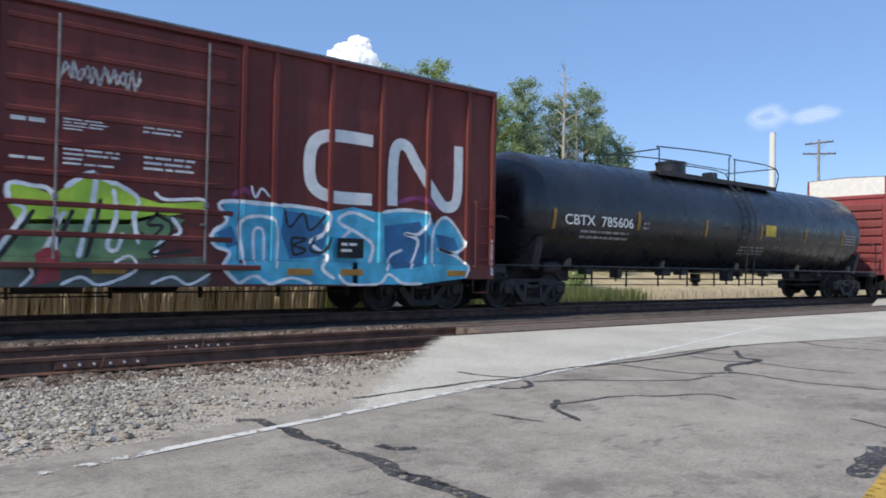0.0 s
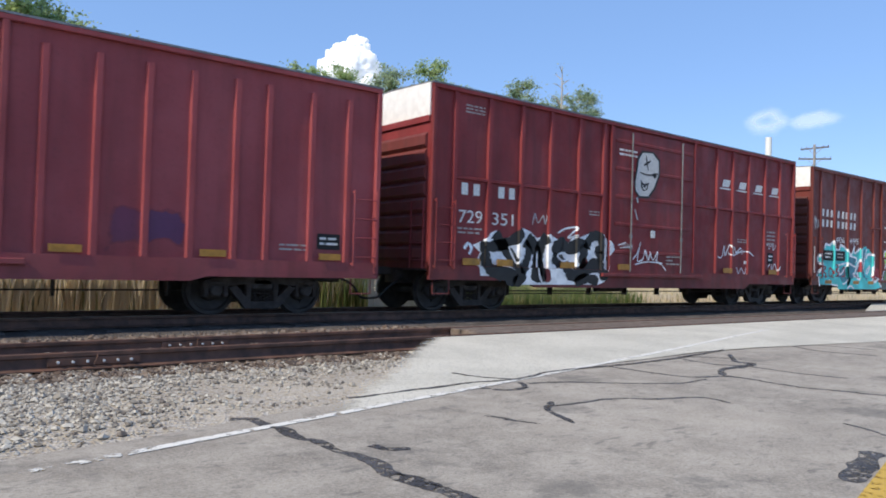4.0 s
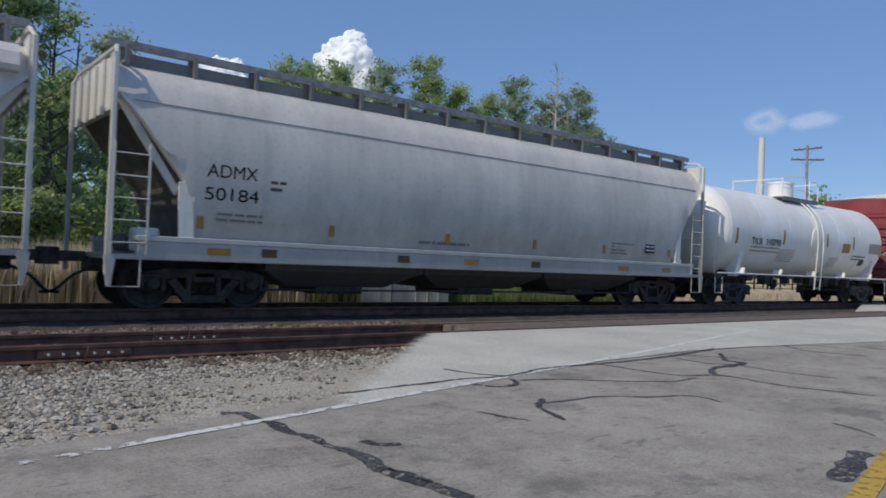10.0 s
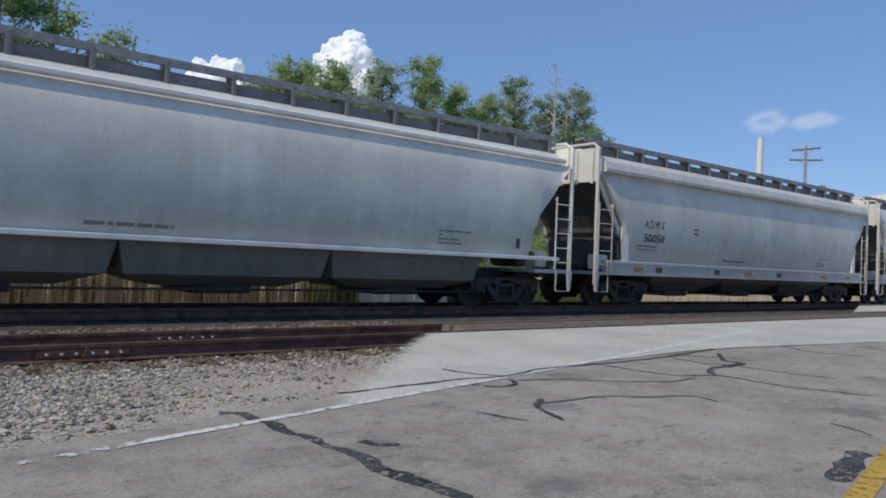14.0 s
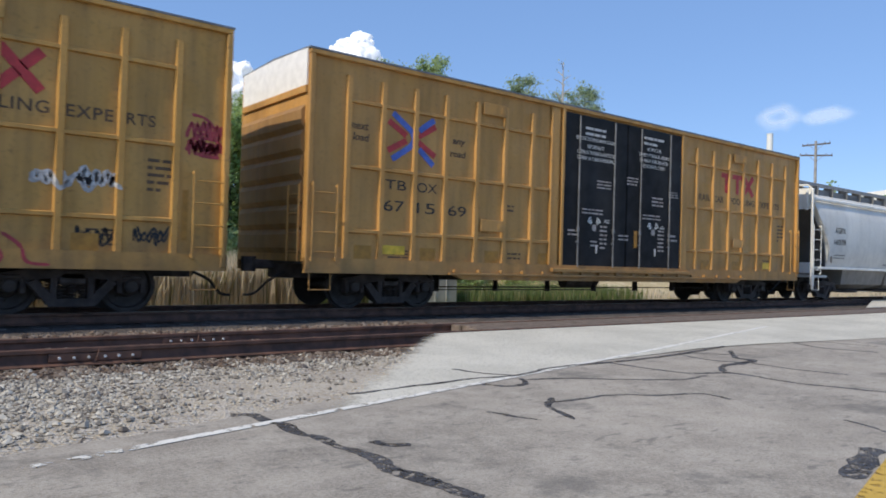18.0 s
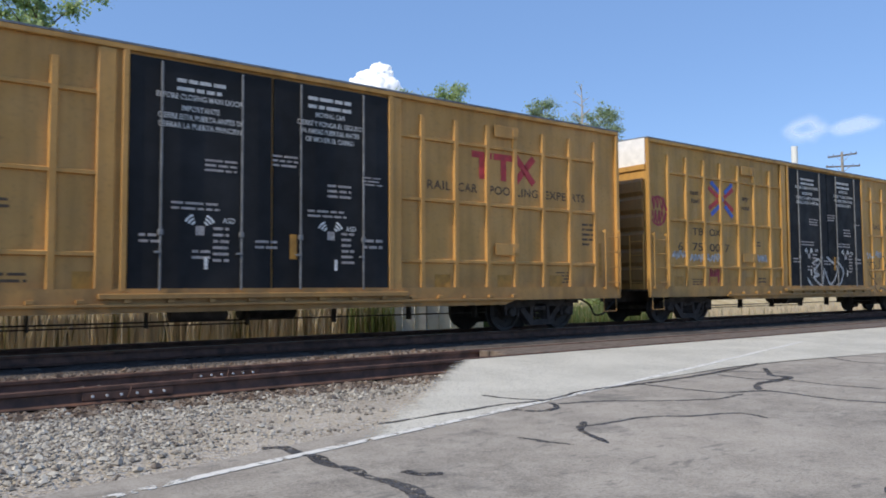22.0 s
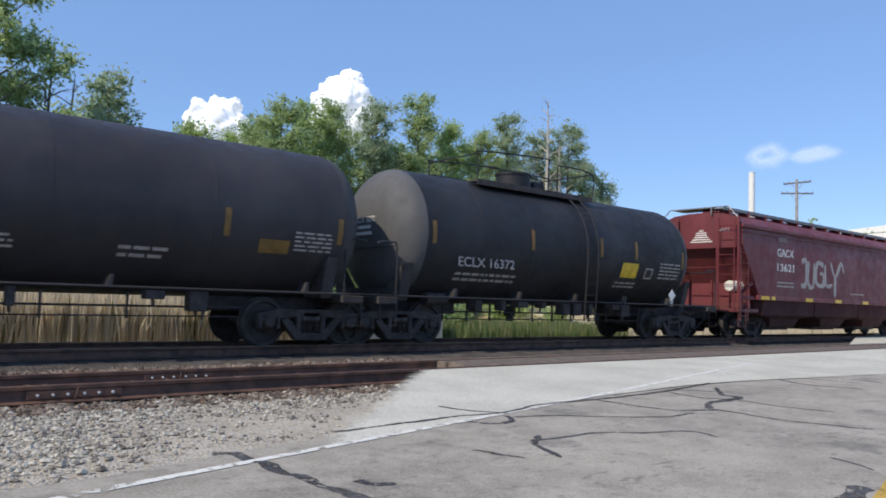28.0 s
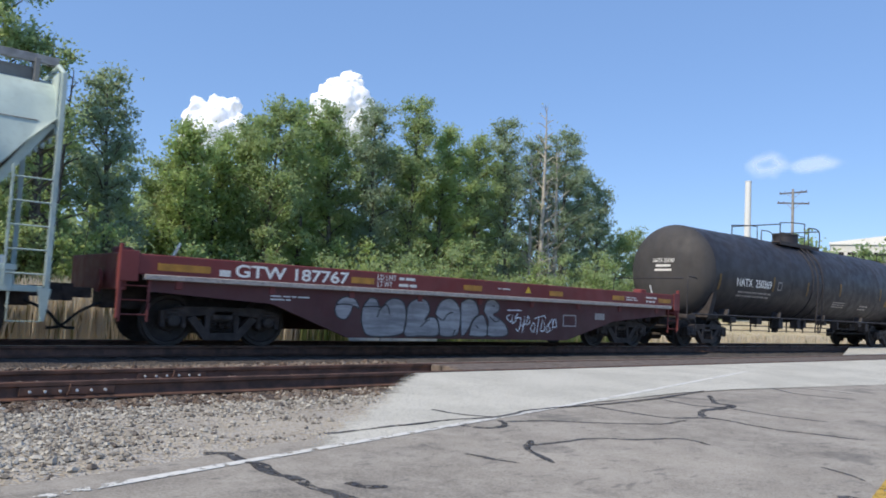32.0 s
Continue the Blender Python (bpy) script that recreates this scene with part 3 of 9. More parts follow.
def sprayed(parent, on, mat, layer, points, width=0.0, label=""):
    """Spray paint on the faces of a side: a filled outline, or a brush line where a width is given."""
    shapes = stroke(points, width, random.Random(len(points) + layer)) if width else [[tuple(q) for q in points]]
    s = Shape()
    for x0, x1, z0, z1, ya, yb in on:
        for q in shapes:
            q = clipped(list(q), x0, x1, z0, z1)
            if q:
                s.add([(x, ya + (yb - ya) * (x - x0) / (x1 - x0) - 0.0022 * layer, z) for x, z in q], [tuple(range(len(q)))])
    return tagged(part("spray_line" if width else "spray_fill", s, mat, parent, label), label, kind="stuff")


# ---- running gear, shared by all cars ----
WHEEL_R, BASE, GAUGE = 0.457, 0.89, 0.752


def wheelset_mesh():
    s = Shape()
    s.rod((0, -1.0, 0), (0, 1.0, 0), 0.085, 16)
    for side in (-1, 1):
        o = side * GAUGE
        prof = [(-0.070 * side, 0.10), (-0.070 * side, 0.485), (-0.045 * side, 0.487), (-0.040 * side, WHEEL_R), (0.065 * side, 0.449), (0.065 * side, 0.385),
                (0.015 * side, 0.36), (-0.005 * side, 0.20), (0.06 * side, 0.17), (0.09 * side, 0.10)]
        s.spin_y([(o + y, r) for y, r in prof], 0, 0, 36)
        s.spin_y([(side * 0.98, 0.02), (side * 0.98, 0.115), (side * 1.10, 0.115), (side * 1.125, 0.09), (side * 1.125, 0.02)], 0, 0, 20)
        for k in range(3):
            a = k * 2.094
            s.rod((0.06 * math.cos(a), side * 1.12, 0.06 * math.sin(a)), (0.06 * math.cos(a), side * 1.145, 0.06 * math.sin(a)), 0.02, 6)
        for k in range(4):
            a = k * math.pi / 2 + 0.4
            s.box(0.24 * math.cos(a) - 0.03, 0.24 * math.cos(a) + 0.03, o + side * 0.005, o + side * 0.03, 0.24 * math.sin(a) - 0.03, 0.24 * math.sin(a) + 0.03, 0.01)
    return s.mesh("wheelset", M_WHEEL, True, 40)


def side_frame_mesh():
    s = Shape()
    zc = WHEEL_R
    top = [(-1.12, zc + 0.02), (-1.12, zc + 0.17), (-0.70, zc + 0.26), (0.70, zc + 0.26), (1.12, zc + 0.17), (1.12, zc + 0.02), (0.72, zc + 0.08), (0.30, zc + 0.12), (-0.30, zc + 0.12), (-0.72, zc + 0.08)]
    s.slab(top, 1, -0.08, 0.08)
    low = [(-0.66, zc + 0.05), (-0.52, zc + 0.10), (-0.24, zc - 0.20), (0.24, zc - 0.20), (0.52, zc + 0.10), (0.66, zc + 0.05), (0.33, zc - 0.33), (-0.33, zc - 0.33)]
    s.slab(low, 1, -0.09, 0.09)
    for x in (-0.27, 0.27):
        s.box(x - 0.05, x + 0.05, -0.075, 0.075, zc - 0.22, zc + 0.16, 0.015)
    for x in (-BASE, BASE):
        s.box(x - 0.17, x + 0.17, -0.10, 0.10, zc + 0.10, zc + 0.18, 0.02)
        s.box(x - 0.22, x - 0.14, -0.09, 0.09, zc - 0.12, zc + 0.14, 0.015)
        s.box(x + 0.14, x + 0.22, -0.09, 0.09, zc - 0.12, zc + 0.14, 0.015)
    return s.mesh("side_frame", M_TRUCK, True, 30)


def spring_mesh():
    s = Shape()
    s.pipe([(0.06 * math.cos(a), 0.06 * math.sin(a), WHEEL_R - 0.20 + 0.26 * k / 40) for k, a in enumerate(np.linspace(0, 10 * math.pi, 41))], 0.013, 4)
    return s.mesh("spring", M_TRUCK, True)


def bolster_mesh():
    s = Shape()
    s.box(-0.2, 0.2, -1.08, 1.08, WHEEL_R + 0.02, WHEEL_R + 0.22, 0.03)
    s.rod((0, 0, WHEEL_R + 0.2), (0, 0, WHEEL_R + 0.4), 0.19, 16)
    for x in (-0.42, 0.42):
        s.box(x - 0.05, x + 0.05, -0.85, 0.85, 0.28, 0.36, 0.01)
        for y in (-GAUGE, GAUGE):
            s.box(x - 0.03 + (0.03 if x > 0 else -0.03), x + 0.03 + (0.03 if x > 0 else -0.03), y - 0.05, y + 0.05, 0.26, 0.52, 0.01)
    return s.mesh("bolster", M_UNDER, True, 30)


ME_WHEELSET, ME_FRAME, ME_SPRING, ME_BOLSTER = wheelset_mesh(), side_frame_mesh(), spring_mesh(), bolster_mesh()
CARS, WHEELSETS = [], []


def truck(car, x):
    tr = part("truck", ME_BOLSTER, None, car, "four-wheel freight truck, soot black", at=pose(x, 0, 0))
    for y in (-1.0, 1.0):
        part("side_frame", ME_FRAME, None, tr, at=pose(0, y, 0))
        for x in (-0.15, 0.0, 0.15):
            part("spring", ME_SPRING, None, tr, at=pose(x, y, 0))
    for k in (-BASE, BASE):
        WHEELSETS.append((part("wheelset", ME_WHEELSET, None, tr, "dark steel wheels on an axle", at=pose(k, 0, WHEEL_R)), k, len(WHEELSETS)))


def coupler(car, x, way):
    """A knuckle coupler with its hose; way is the direction in which it sticks out."""
    s = Shape()
    s.box(min(x, x + 0.45 * way), max(x, x + 0.45 * way), -0.09, 0.09, 0.78, 0.96, 0.02)
    s.slab([(x + way * a, y) for a, y in ((0.42, -0.14), (0.52, -0.19), (0.68, -0.15), (0.70, -0.05), (0.58, 0.0), (0.60, 0.12), (0.52, 0.20), (0.40, 0.14))], 2, 0.72, 1.02)
    part("coupler", s, M_TRUCK, car, "rusty knuckle coupler", True)
    h = Shape()
    h.pipe(smooth_line([(x - 0.1 * way, -0.35, 0.72), (x + 0.25 * way, -0.38, 0.55), (x + 0.5 * way, -0.30, 0.30), (x + 0.72 * way, -0.26, 0.26)], 4), 0.028, 6)
    part("air_hose", h, M_RUBBER, car, "sagging black rubber air hose", True)


def ladder(car, x0, x1, z0, z1, y, rungs, mat, stand=0.07, name="ladder", label=""):
    """A ladder on the near side: two stiles and its rungs."""
    s = Shape()
    for x in (x0, x1):
        s.box(x - 0.018, x + 0.018, y - stand - 0.012, y - stand + 0.012, z0, z1, 0.004)
        for z in (z0 + 0.05, z1 - 0.05):
            s.box(x - 0.014, x + 0.014, y - stand, y + 0.01, z - 0.02, z + 0.02, 0.003)
    ob = part(name, s, mat, car, label)
    for k in range(rungs):
        z = z0 + (z1 - z0) * (k + 0.5) / rungs
        part("rung", Shape().rod((x0, y - stand, z), (x1, y - stand, z), 0.012, 6), mat, ob)
    return ob


def end_ladder(car, xe, way, y0, y1, z0, z1, rungs, mat):
    s, x = Shape(), xe + way * 0.09
    for y in (y0, y1):
        s.box(x - 0.015, x + 0.015, y - 0.015, y + 0.015, z0, z1, 0.003)
    ob = part("ladder", s, mat, car)
    for k in range(rungs):
        z = z0 + (z1 - z0) * (k + 0.5) / rungs
        part("rung", Shape().rod((x, y0, z), (x, y1, z), 0.012, 6), mat, ob)


def stirrup(car, x0, x1, z0, z1, y, mat):
    s = Shape().pipe([(x0, y, z1), (x0, y, z0), (x1, y, z0), (x1, y, z1)], 0.014, 6)
    part("stirrup_step", s, mat, car)


def underframe(car, length, x_l, x_r, z=0.78):
    """Centre sill, cross bearers, brake rods, cylinder and reservoir under a car."""
    part("centre_sill", Shape().box(0.1, length - 0.1, -0.25, 0.25, z - 0.12, z + 0.2, 0.02), M_UNDER, car, "sooty steel centre sill")
    for k in range(5):
        x = x_l + 1.6 + (x_r - x_l - 3.2) * k / 4
        s = Shape().slab([(-1.4, z + 0.2), (-1.4, z + 0.05), (-0.25, z - 0.1), (0.25, z - 0.1), (1.4, z + 0.05), (1.4, z + 0.2)], 0, x - 0.05, x + 0.05)
        part("cross_bearer", s, M_UNDER, car)
    m = length / 2
    part("brake_cylinder", Shape().rod((m - 1.5, -0.8, z - 0.12), (m - 0.5, -0.8, z - 0.12), 0.16, 14), M_UNDER, car, smooth=True)
    part("air_reservoir", Shape().rod((m + 0.3, 0.7, z - 0.12), (m + 1.5, 0.7, z - 0.12), 0.2, 14), M_UNDER, car, smooth=True)
    s = Shape()
    s.rod((x_l + 1.2, -0.5, z - 0.28), (x_r - 1.2, -0.5, z - 0.28), 0.016, 6)
    s.rod((x_l + 1.2, -0.62, z - 0.34), (m, -0.62, z - 0.34), 0.014, 6)
    for k in range(7):
        x = x_l + 1.6 + (x_r - x_l - 3.2) * k / 6
        s.box(x - 0.02, x + 0.02, -0.64, -0.48, z - 0.38, z - 0.05, 0.004)
    part("brake_rigging", s, M_UNDER, car)


def new_car(name, label, category, left, length, inset, hitch=0.1):
    car = thing(name, label, category, "cars of the freight train", at=pose(left, TRACK_Y, 0))
    CARS.append((car, left))
    truck(car, inset)
    truck(car, length - inset)
    coupler(car, hitch, -1)
    coupler(car, length - hitch, 1)
    return car


TRACK_Y = 13.9
HALF = 1.6


# ---- box cars ----
def box_end(car, x, way, top, mat, white, ribs, cap=0.75):
    """A corrugated end wall with a pale top sheet."""
    a, b = min(x, x + way * 0.03), max(x, x + way * 0.03)
    if white:
        part("end_top_sheet", Shape().slab([(-1.50, top - cap), (-1.50, top - 0.05), (0, top - 0.005), (1.50, top - 0.05), (1.50, top - cap)], 0, a, b), white, car, "white painted top sheet of the end")
    part("end_band", Shape().box(a - 0.02, b + 0.02, -1.5, 1.5, top - cap - 0.14, top - cap + 0.002, 0.01), mat, car)
    step = (top - cap - 0.35 - 1.1) / ribs
    me = Shape().slab([(0, -0.5 * step), (0.075, -0.28 * step), (0.075, 0.28 * step), (0, 0.5 * step)], 1, -1.42, 1.42).mesh("end_corrugation", mat)
    for k in range(ribs):
        z = top - cap - 0.35 - (k + 0.5) * step
        part("end_corrugation", me, mat, car, at=pose(x, 0, z, 0, 0, 0 if way > 0 else 180))


def boxcar(label, left, length, top, mat, ribs, door, rails=(), white=M_WHITE, inset=1.6, sill=(0.72, 0.57), end_ribs=8, door_mat=None,
           door_rods=(), door_ribs=7, rib_w=0.065, rib_bottom=1.0, lip=False, cap=0.75, rib_top=None):
    car = new_car("boxcar", label, "boxcar", left, length, inset)
    e = top - 0.06
    part("body", Shape().slab([(-1.52, 0.95), (-1.52, e), (0, top - 0.01), (1.52, e), (1.52, 0.95)], 0, 0.0, length), mat, car)
    part("roof", Shape().slab([(-1.6, e), (-1.6, e + 0.035), (0, top + 0.04), (1.6, e + 0.035), (1.6, e), (0, top - 0.005)], 0, -0.02, length + 0.02), M_GRATE, car, "galvanised corrugated roof sheet")
    for y in (-1, 1):
        y0, y1 = sorted((y * HALF, y * 1.515))
        part("top_chord", Shape().box(0, length, y0, y1, top - 0.15, e, 0.012), mat, car)
        zb, zm = sill
        p = [(0, 1.03), (0, zb), (inset + 1.25, zb), (inset + 1.55, zm), (length - inset - 1.55, zm), (length - inset - 1.25, zb), (length, zb), (length, 1.03)]
        part("side_sill", Shape().slab(p, 1, y0 + (0.008 if y < 0 else 0), y1 - (0.008 if y > 0 else 0)), mat, car)
        for x in (0.0, length - 0.11):
            part("corner_post", Shape().box(x, x + 0.11, y0 - 0.004, y1 + 0.02, 0.8, top - 0.15, 0.015), mat, car)
    rib_me = Shape().slab([(-rib_w, 0), (-rib_w * 0.7, -0.06), (rib_w * 0.7, -0.06), (rib_w, 0)], 2, rib_bottom, rib_top or top - 0.15).mesh("rib", mat)
    for x in ribs:
        part("rib", rib_me, mat, car, at=pose(x, -1.518, 0))
    for x0, x1, z in rails:
        part("side_rail", Shape().slab([(-1.518, z - 0.045), (-1.57, z - 0.028), (-1.57, z + 0.028), (-1.518, z + 0.045)], 0, x0, x1), mat, car)
    d0, d1 = door
    dm = door_mat or mat
    for x in (d0 - 0.08, d1):
        part("door_post", Shape().box(x, x + 0.1, -1.6, -1.518, 0.98, top - 0.14, 0.012), mat, car)
    part("door_track", Shape().box(d0 - 0.4, d1 + 0.4, -1.68, -1.59, 0.86, 0.95, 0.01), mat, car)
    n = 2 if d1 - d0 > 4 else 1
    for k in range(n):
        a, b = d0 + 0.03 + (d1 - d0) * k / n, d0 + (d1 - d0) * (k + 1) / n - 0.01
        leaf = part("door", Shape().box(a, b, -1.575, -1.519, 0.97, top - 0.2, 0.012), dm, car, "sliding door, closed")
        step = (top - 1.3) / max(1, door_ribs)
        for j in range(door_ribs):
            z = 1.15 + (j + 0.5) * step
            part("door_rib", Shape().slab([(-1.573, z - 0.05), (-1.60, z - 0.03), (-1.60, z + 0.03), (-1.573, z + 0.05)], 0, a + 0.1, b - 0.1), dm, leaf)
    for x in door_rods:
        part("lock_rod", Shape().rod((x, -1.625, 1.0), (x, -1.625, top - 0.25), 0.02, 8).box(x - 0.04, x + 0.04, -1.65, -1.6, 1.9, 2.0).box(x - 0.1, x + 0.02, -1.65, -1.63, 1.6, 1.64), M_GRATE, car, "bare grey door locking rod")
    box_end(car, 0.0, -1, top, mat, white, end_ribs, cap)
    box_end(car, length, 1, top, mat, white, end_ribs, cap)
    for x0, x1 in ((0.10, 0.62), (length - 0.62, length - 0.10)):
        ladder(car, x0, x1, 0.95, 2.45, -1.6, 4, mat)
        stirrup(car, x0 + 0.02, x1 - 0.05, 0.42, sill[0], -1.56, mat)
    end_ladder(car, 0.0, -1, -1.45, -1.0, 0.95, 2.4, 4, mat)
    if lip:
        for k in range(18):
            x = 3.6 + (length - 7.2) * k / 17
            part("sill_bracket", Shape().box(x - 0.06, x + 0.06, -1.66, -1.59, 0.80, 0.86, 0.005), mat, car)
        part("sill_lip", Shape().box(3.4, length - 3.4, -1.67, -1.61, 0.74, 0.79, 0.006), mat, car)
    part("floor", Shape().box(0.05, length - 0.05, -1.5, 1.5, 0.90, 0.96, 0.01), M_UNDER, car)
    underframe(car, length, inset, length - inset, 0.72)
    return car


PANEL = -1.522
# leading car, only its rear corner ever seen
far = boxcar("dark red boxcar with a white end top", 31.95, 16.6, 4.95, M_SCARLET, (1.1, 2.1, 3.1, 4.1, 5.1, 11, 12, 13, 14, 15), (6.2, 9.6), door_rods=(6.9, 9.0))

# brown box car with three sprayed pieces
car = boxcar("brown boxcar covered in teal, green and blue graffiti", -4.70, 15.65, 4.97, M_BROWN, (0.72, 1.83, 2.96, 4.09, 5.21, 10.33, 11.49, 12.64, 13.80, 14.88), (5.95, 9.66),
             rails=((5.0, 5.9, 3.0),), door_rods=(6.76, 9.06), door_ribs=8)
rng = random.Random(4)
for row, z in ((0, 3.22), (1, 2.84)):
    for k, x in enumerate((0.84, 1.17, 1.50, 2.05, 2.42, 2.72, 3.12, 3.42)):
        s = Shape().slab([(x + 0.03, z), (x + 0.18, z), (x + 0.20, z + 0.26), (x + 0.05, z + 0.26)], 1, PANEL - 0.005, PANEL)
        part("name_block", s, M_STENCIL, car, "white block of the painted company name")
letters(car, "406", 1.98, 2.30, 0.22, 0.72, M_STENCIL, PANEL)
letters(car, "495", 3.1, 2.30, 0.22, 0.80, M_STENCIL, PANEL)
s = ribbon(smooth_line([(12.42, 3.46), (11.5, 3.46), (11.12, 3.28), (11.03, 2.85), (11.12, 2.46), (11.5, 2.29), (12.42, 2.29)], 6), 0.24, y=PANEL - 0.004, taper=False)
part("emblem", s, M_WHITE, car, "bold white painted emblem")
s = ribbon(smooth_line([(12.91, 2.2), (12.91, 3.0), (12.99, 3.42), (13.25, 3.44), (13.5, 3.1), (14.0, 2.5), (14.26, 2.26), (14.53, 2.34), (14.61, 2.75), (14.61, 3.6)], 5), 0.24, y=PANEL - 0.004, taper=False)
part("emblem", s, M_WHITE, car, "bold white painted emblem")
for x0, x1, z0, z1, rows in ((6.85, 7.48, 2.97, 3.17, 4), (8.02, 8.64, 3.05, 3.27, 3), (6.86, 7.66, 2.43, 2.72, 4), (8.04, 8.87, 2.45, 2.72, 3), (6.15, 6.6, 3.0, 3.15, 1), (6.15, 6.6, 2.45, 2.55, 1)):
    stencil_bars(car, x0, x1, z0, z1, rows, M_STENCIL, -1.578, int(x0 * 10))
scribble(car, 6.8, 3.68, 1.15, 0.38, M_SPRAY_WHITE, -1.578, 3, 17, 0.028), scribble(car, 6.8, 3.78, 1.15, 0.22, M_SPRAY_WHITE, -1.579, 33, 13, 0.025)
scribble(car, 0.25, 2.7, 0.4, 0.5, M_SPRAY_WHITE, PANEL, 5, 6, 0.04)
part("data_panel", Shape().box(0.98, 1.77, -1.545, -1.538, 1.62, 1.99, 0.002), M_DOOR_BLACK, car, "black stencil panel")
part("data_panel", Shape().box(1.95, 2.72, -1.545, -1.538, 1.63, 2.00, 0.002), M_DOOR_BLACK, car, "black stencil panel")
stencil_bars(car, 1.12, 1.62, 1.68, 1.94, 2, M_STENCIL, -1.546, 1), stencil_bars(car, 2.06, 2.56, 1.70, 1.94, 2, M_STENCIL_DIM, -1.546, 2)
part("data_panel", Shape().box(11.62, 12.2, -1.612, -1.606, 1.12, 1.5, 0.002), M_DOOR_BLACK, car, "black consolidated stencil panel")
stencil_bars(car, 11.7, 12.12, 1.2, 1.44, 2, M_STENCIL, -1.613, 3)
ON = ribbed_side((0.72, 1.83, 2.96, 4.09, 5.21, 10.33, 11.49, 12.64, 13.80, 14.88), 0.065, (5.95, 9.66), 15.53)
piece = sprayed(car, ON, M_TEAL, 1, ((0.51, 0.97), (0.69, 1.26), (1, 1.5), (0.74, 1.48), (0.58, 1.57), (0.57, 1.69), (0.73, 1.81), (0.99, 1.84), (1.1, 2.06), (1.19, 2.21), (1.5, 2.19), (1.77, 2.33), (1.82, 2.21), (1.99, 2.05), (2.25, 2.03), (2.35, 2.21), (2.62, 2.18), (2.91, 2.04), (3.08, 1.92), (3.32, 1.92), (3.34, 1.28), (2.9, 0.58), (2.04, 0.58), (2.03, 0.73), (0.63, 0.74), (0.51, 0.9)), 0, label="teal sprayed lettering with white edges, not readable")
sprayed(piece, ON, M_TEAL, 1, ((3.03, 1.92), (3.31, 1.96), (3.54, 2.23), (3.57, 1.96), (4.03, 2.16), (4.16, 2.1), (4.54, 2.28), (4.65, 2.18), (4.81, 2.18), (5.22, 1.92), (5.26, 1.7), (5.11, 1.12), (4.99, 0.89), (5.4, 0.92), (5.51, 1.04), (5.68, 0.84), (5.88, 0.67), (5.41, 0.59), (2.9, 0.58), (2.67, 0.95), (2.88, 1.37)))
sprayed(piece, ON, M_TEAL_DARK, 2, ((3.11, 1.84), (3.7, 1.77), (3.64, 1.46), (3.94, 1.3), (3.58, 1.2), (3.44, 1.05), (3.12, 0.96), (3.01, 1.37)))
sprayed(piece, ON, M_TEAL_DARK, 2, ((4.31, 2.07), (4.54, 2.22), (4.48, 1.77), (4.37, 1.32), (4.58, 0.99), (4.43, 0.9), (4.24, 1.31), (4.2, 1.75)))
sprayed(piece, ON, M_TEAL_DARK, 2, ((2.23, 1.24), (2.65, 1.46), (2.88, 1.16), (2.67, 0.85), (2.35, 0.86), (2.19, 1)))
sprayed(piece, ON, M_SPRAY_RED, 3, ((4.1, 1.73), (4.2, 1.25), (3.77, 1.23), (3.95, 1.54)))
sprayed(piece, ON, M_SPRAY_RED, 3, ((3.48, 1.16), (3.75, 1.12), (3.85, 0.97), (3.66, 1.01)))
sprayed(piece, ON, M_SPRAY_RED, 3, ((5.13, 1.35), (5.35, 1.45), (5.88, 1.37), (5.9, 0.81), (5.56, 1.11), (5.26, 0.94), (5.07, 0.89)))
sprayed(piece, ON, M_SPRAY_PALE, 4, ((0.51, 0.97), (0.69, 1.26), (1, 1.5), (0.74, 1.48), (0.58, 1.57), (0.57, 1.69), (0.73, 1.81), (0.99, 1.84)), 0.09)
sprayed(piece, ON, M_SPRAY_PALE, 4, ((1.1, 2.06), (1.19, 2.21), (1.5, 2.19), (1.77, 2.33), (1.82, 2.21), (1.99, 2.05), (2.25, 2.03), (2.35, 2.21), (2.62, 2.18), (2.91, 2.04), (3.08, 1.92), (3.32, 1.92), (3.54, 2.23), (3.57, 1.96), (4.03, 2.16)), 0.09)
sprayed(piece, ON, M_SPRAY_PALE, 4, ((4.56, 1.77), (4.75, 1.95), (5.22, 1.92), (5.26, 1.7), (5.11, 1.12), (4.99, 0.89), (5.4, 0.92), (5.51, 1.04), (5.68, 0.84), (5.88, 0.67)), 0.1)
sprayed(piece, ON, M_SPRAY_PALE, 4, ((0.51, 0.97), (0.57, 0.73), (0.63, 0.74)), 0.07)
sprayed(piece, ON, M_SPRAY_PALE, 4, ((3.11, 1.84), (3.7, 1.77), (3.68, 1.59)), 0.08)
sprayed(piece, ON, M_SPRAY_PALE, 4, ((3.1, 1.57), (3.59, 1.44), (3.93, 1.48)), 0.08)
sprayed(piece, ON, M_SPRAY_PALE, 4, ((4.15, 1.75), (3.87, 1.58), (3.6, 1.2), (3.46, 1.16), (3.75, 0.97), (3.92, 1), (3.79, 1.23)), 0.09)
sprayed(piece, ON, M_SPRAY_PALE, 4, ((4.11, 2.12), (4.12, 1.7), (4.2, 1.25)), 0.08)
sprayed(piece, ON, M_SPRAY_PALE, 4, ((4.65, 2.18), (4.45, 1.77), (4.34, 1.32)), 0.06)
sprayed(piece, ON, M_SPRAY_PALE, 4, ((4.57, 1.28), (4.94, 1.5), (4.71, 1.2), (4.55, 1.26)), 0.08)
sprayed(piece, ON, M_SPRAY_PALE, 4, ((2.09, 1.45), (2.93, 1.56), (2.76, 1.38), (2.36, 1.12), (2.18, 1.4)), 0.07)
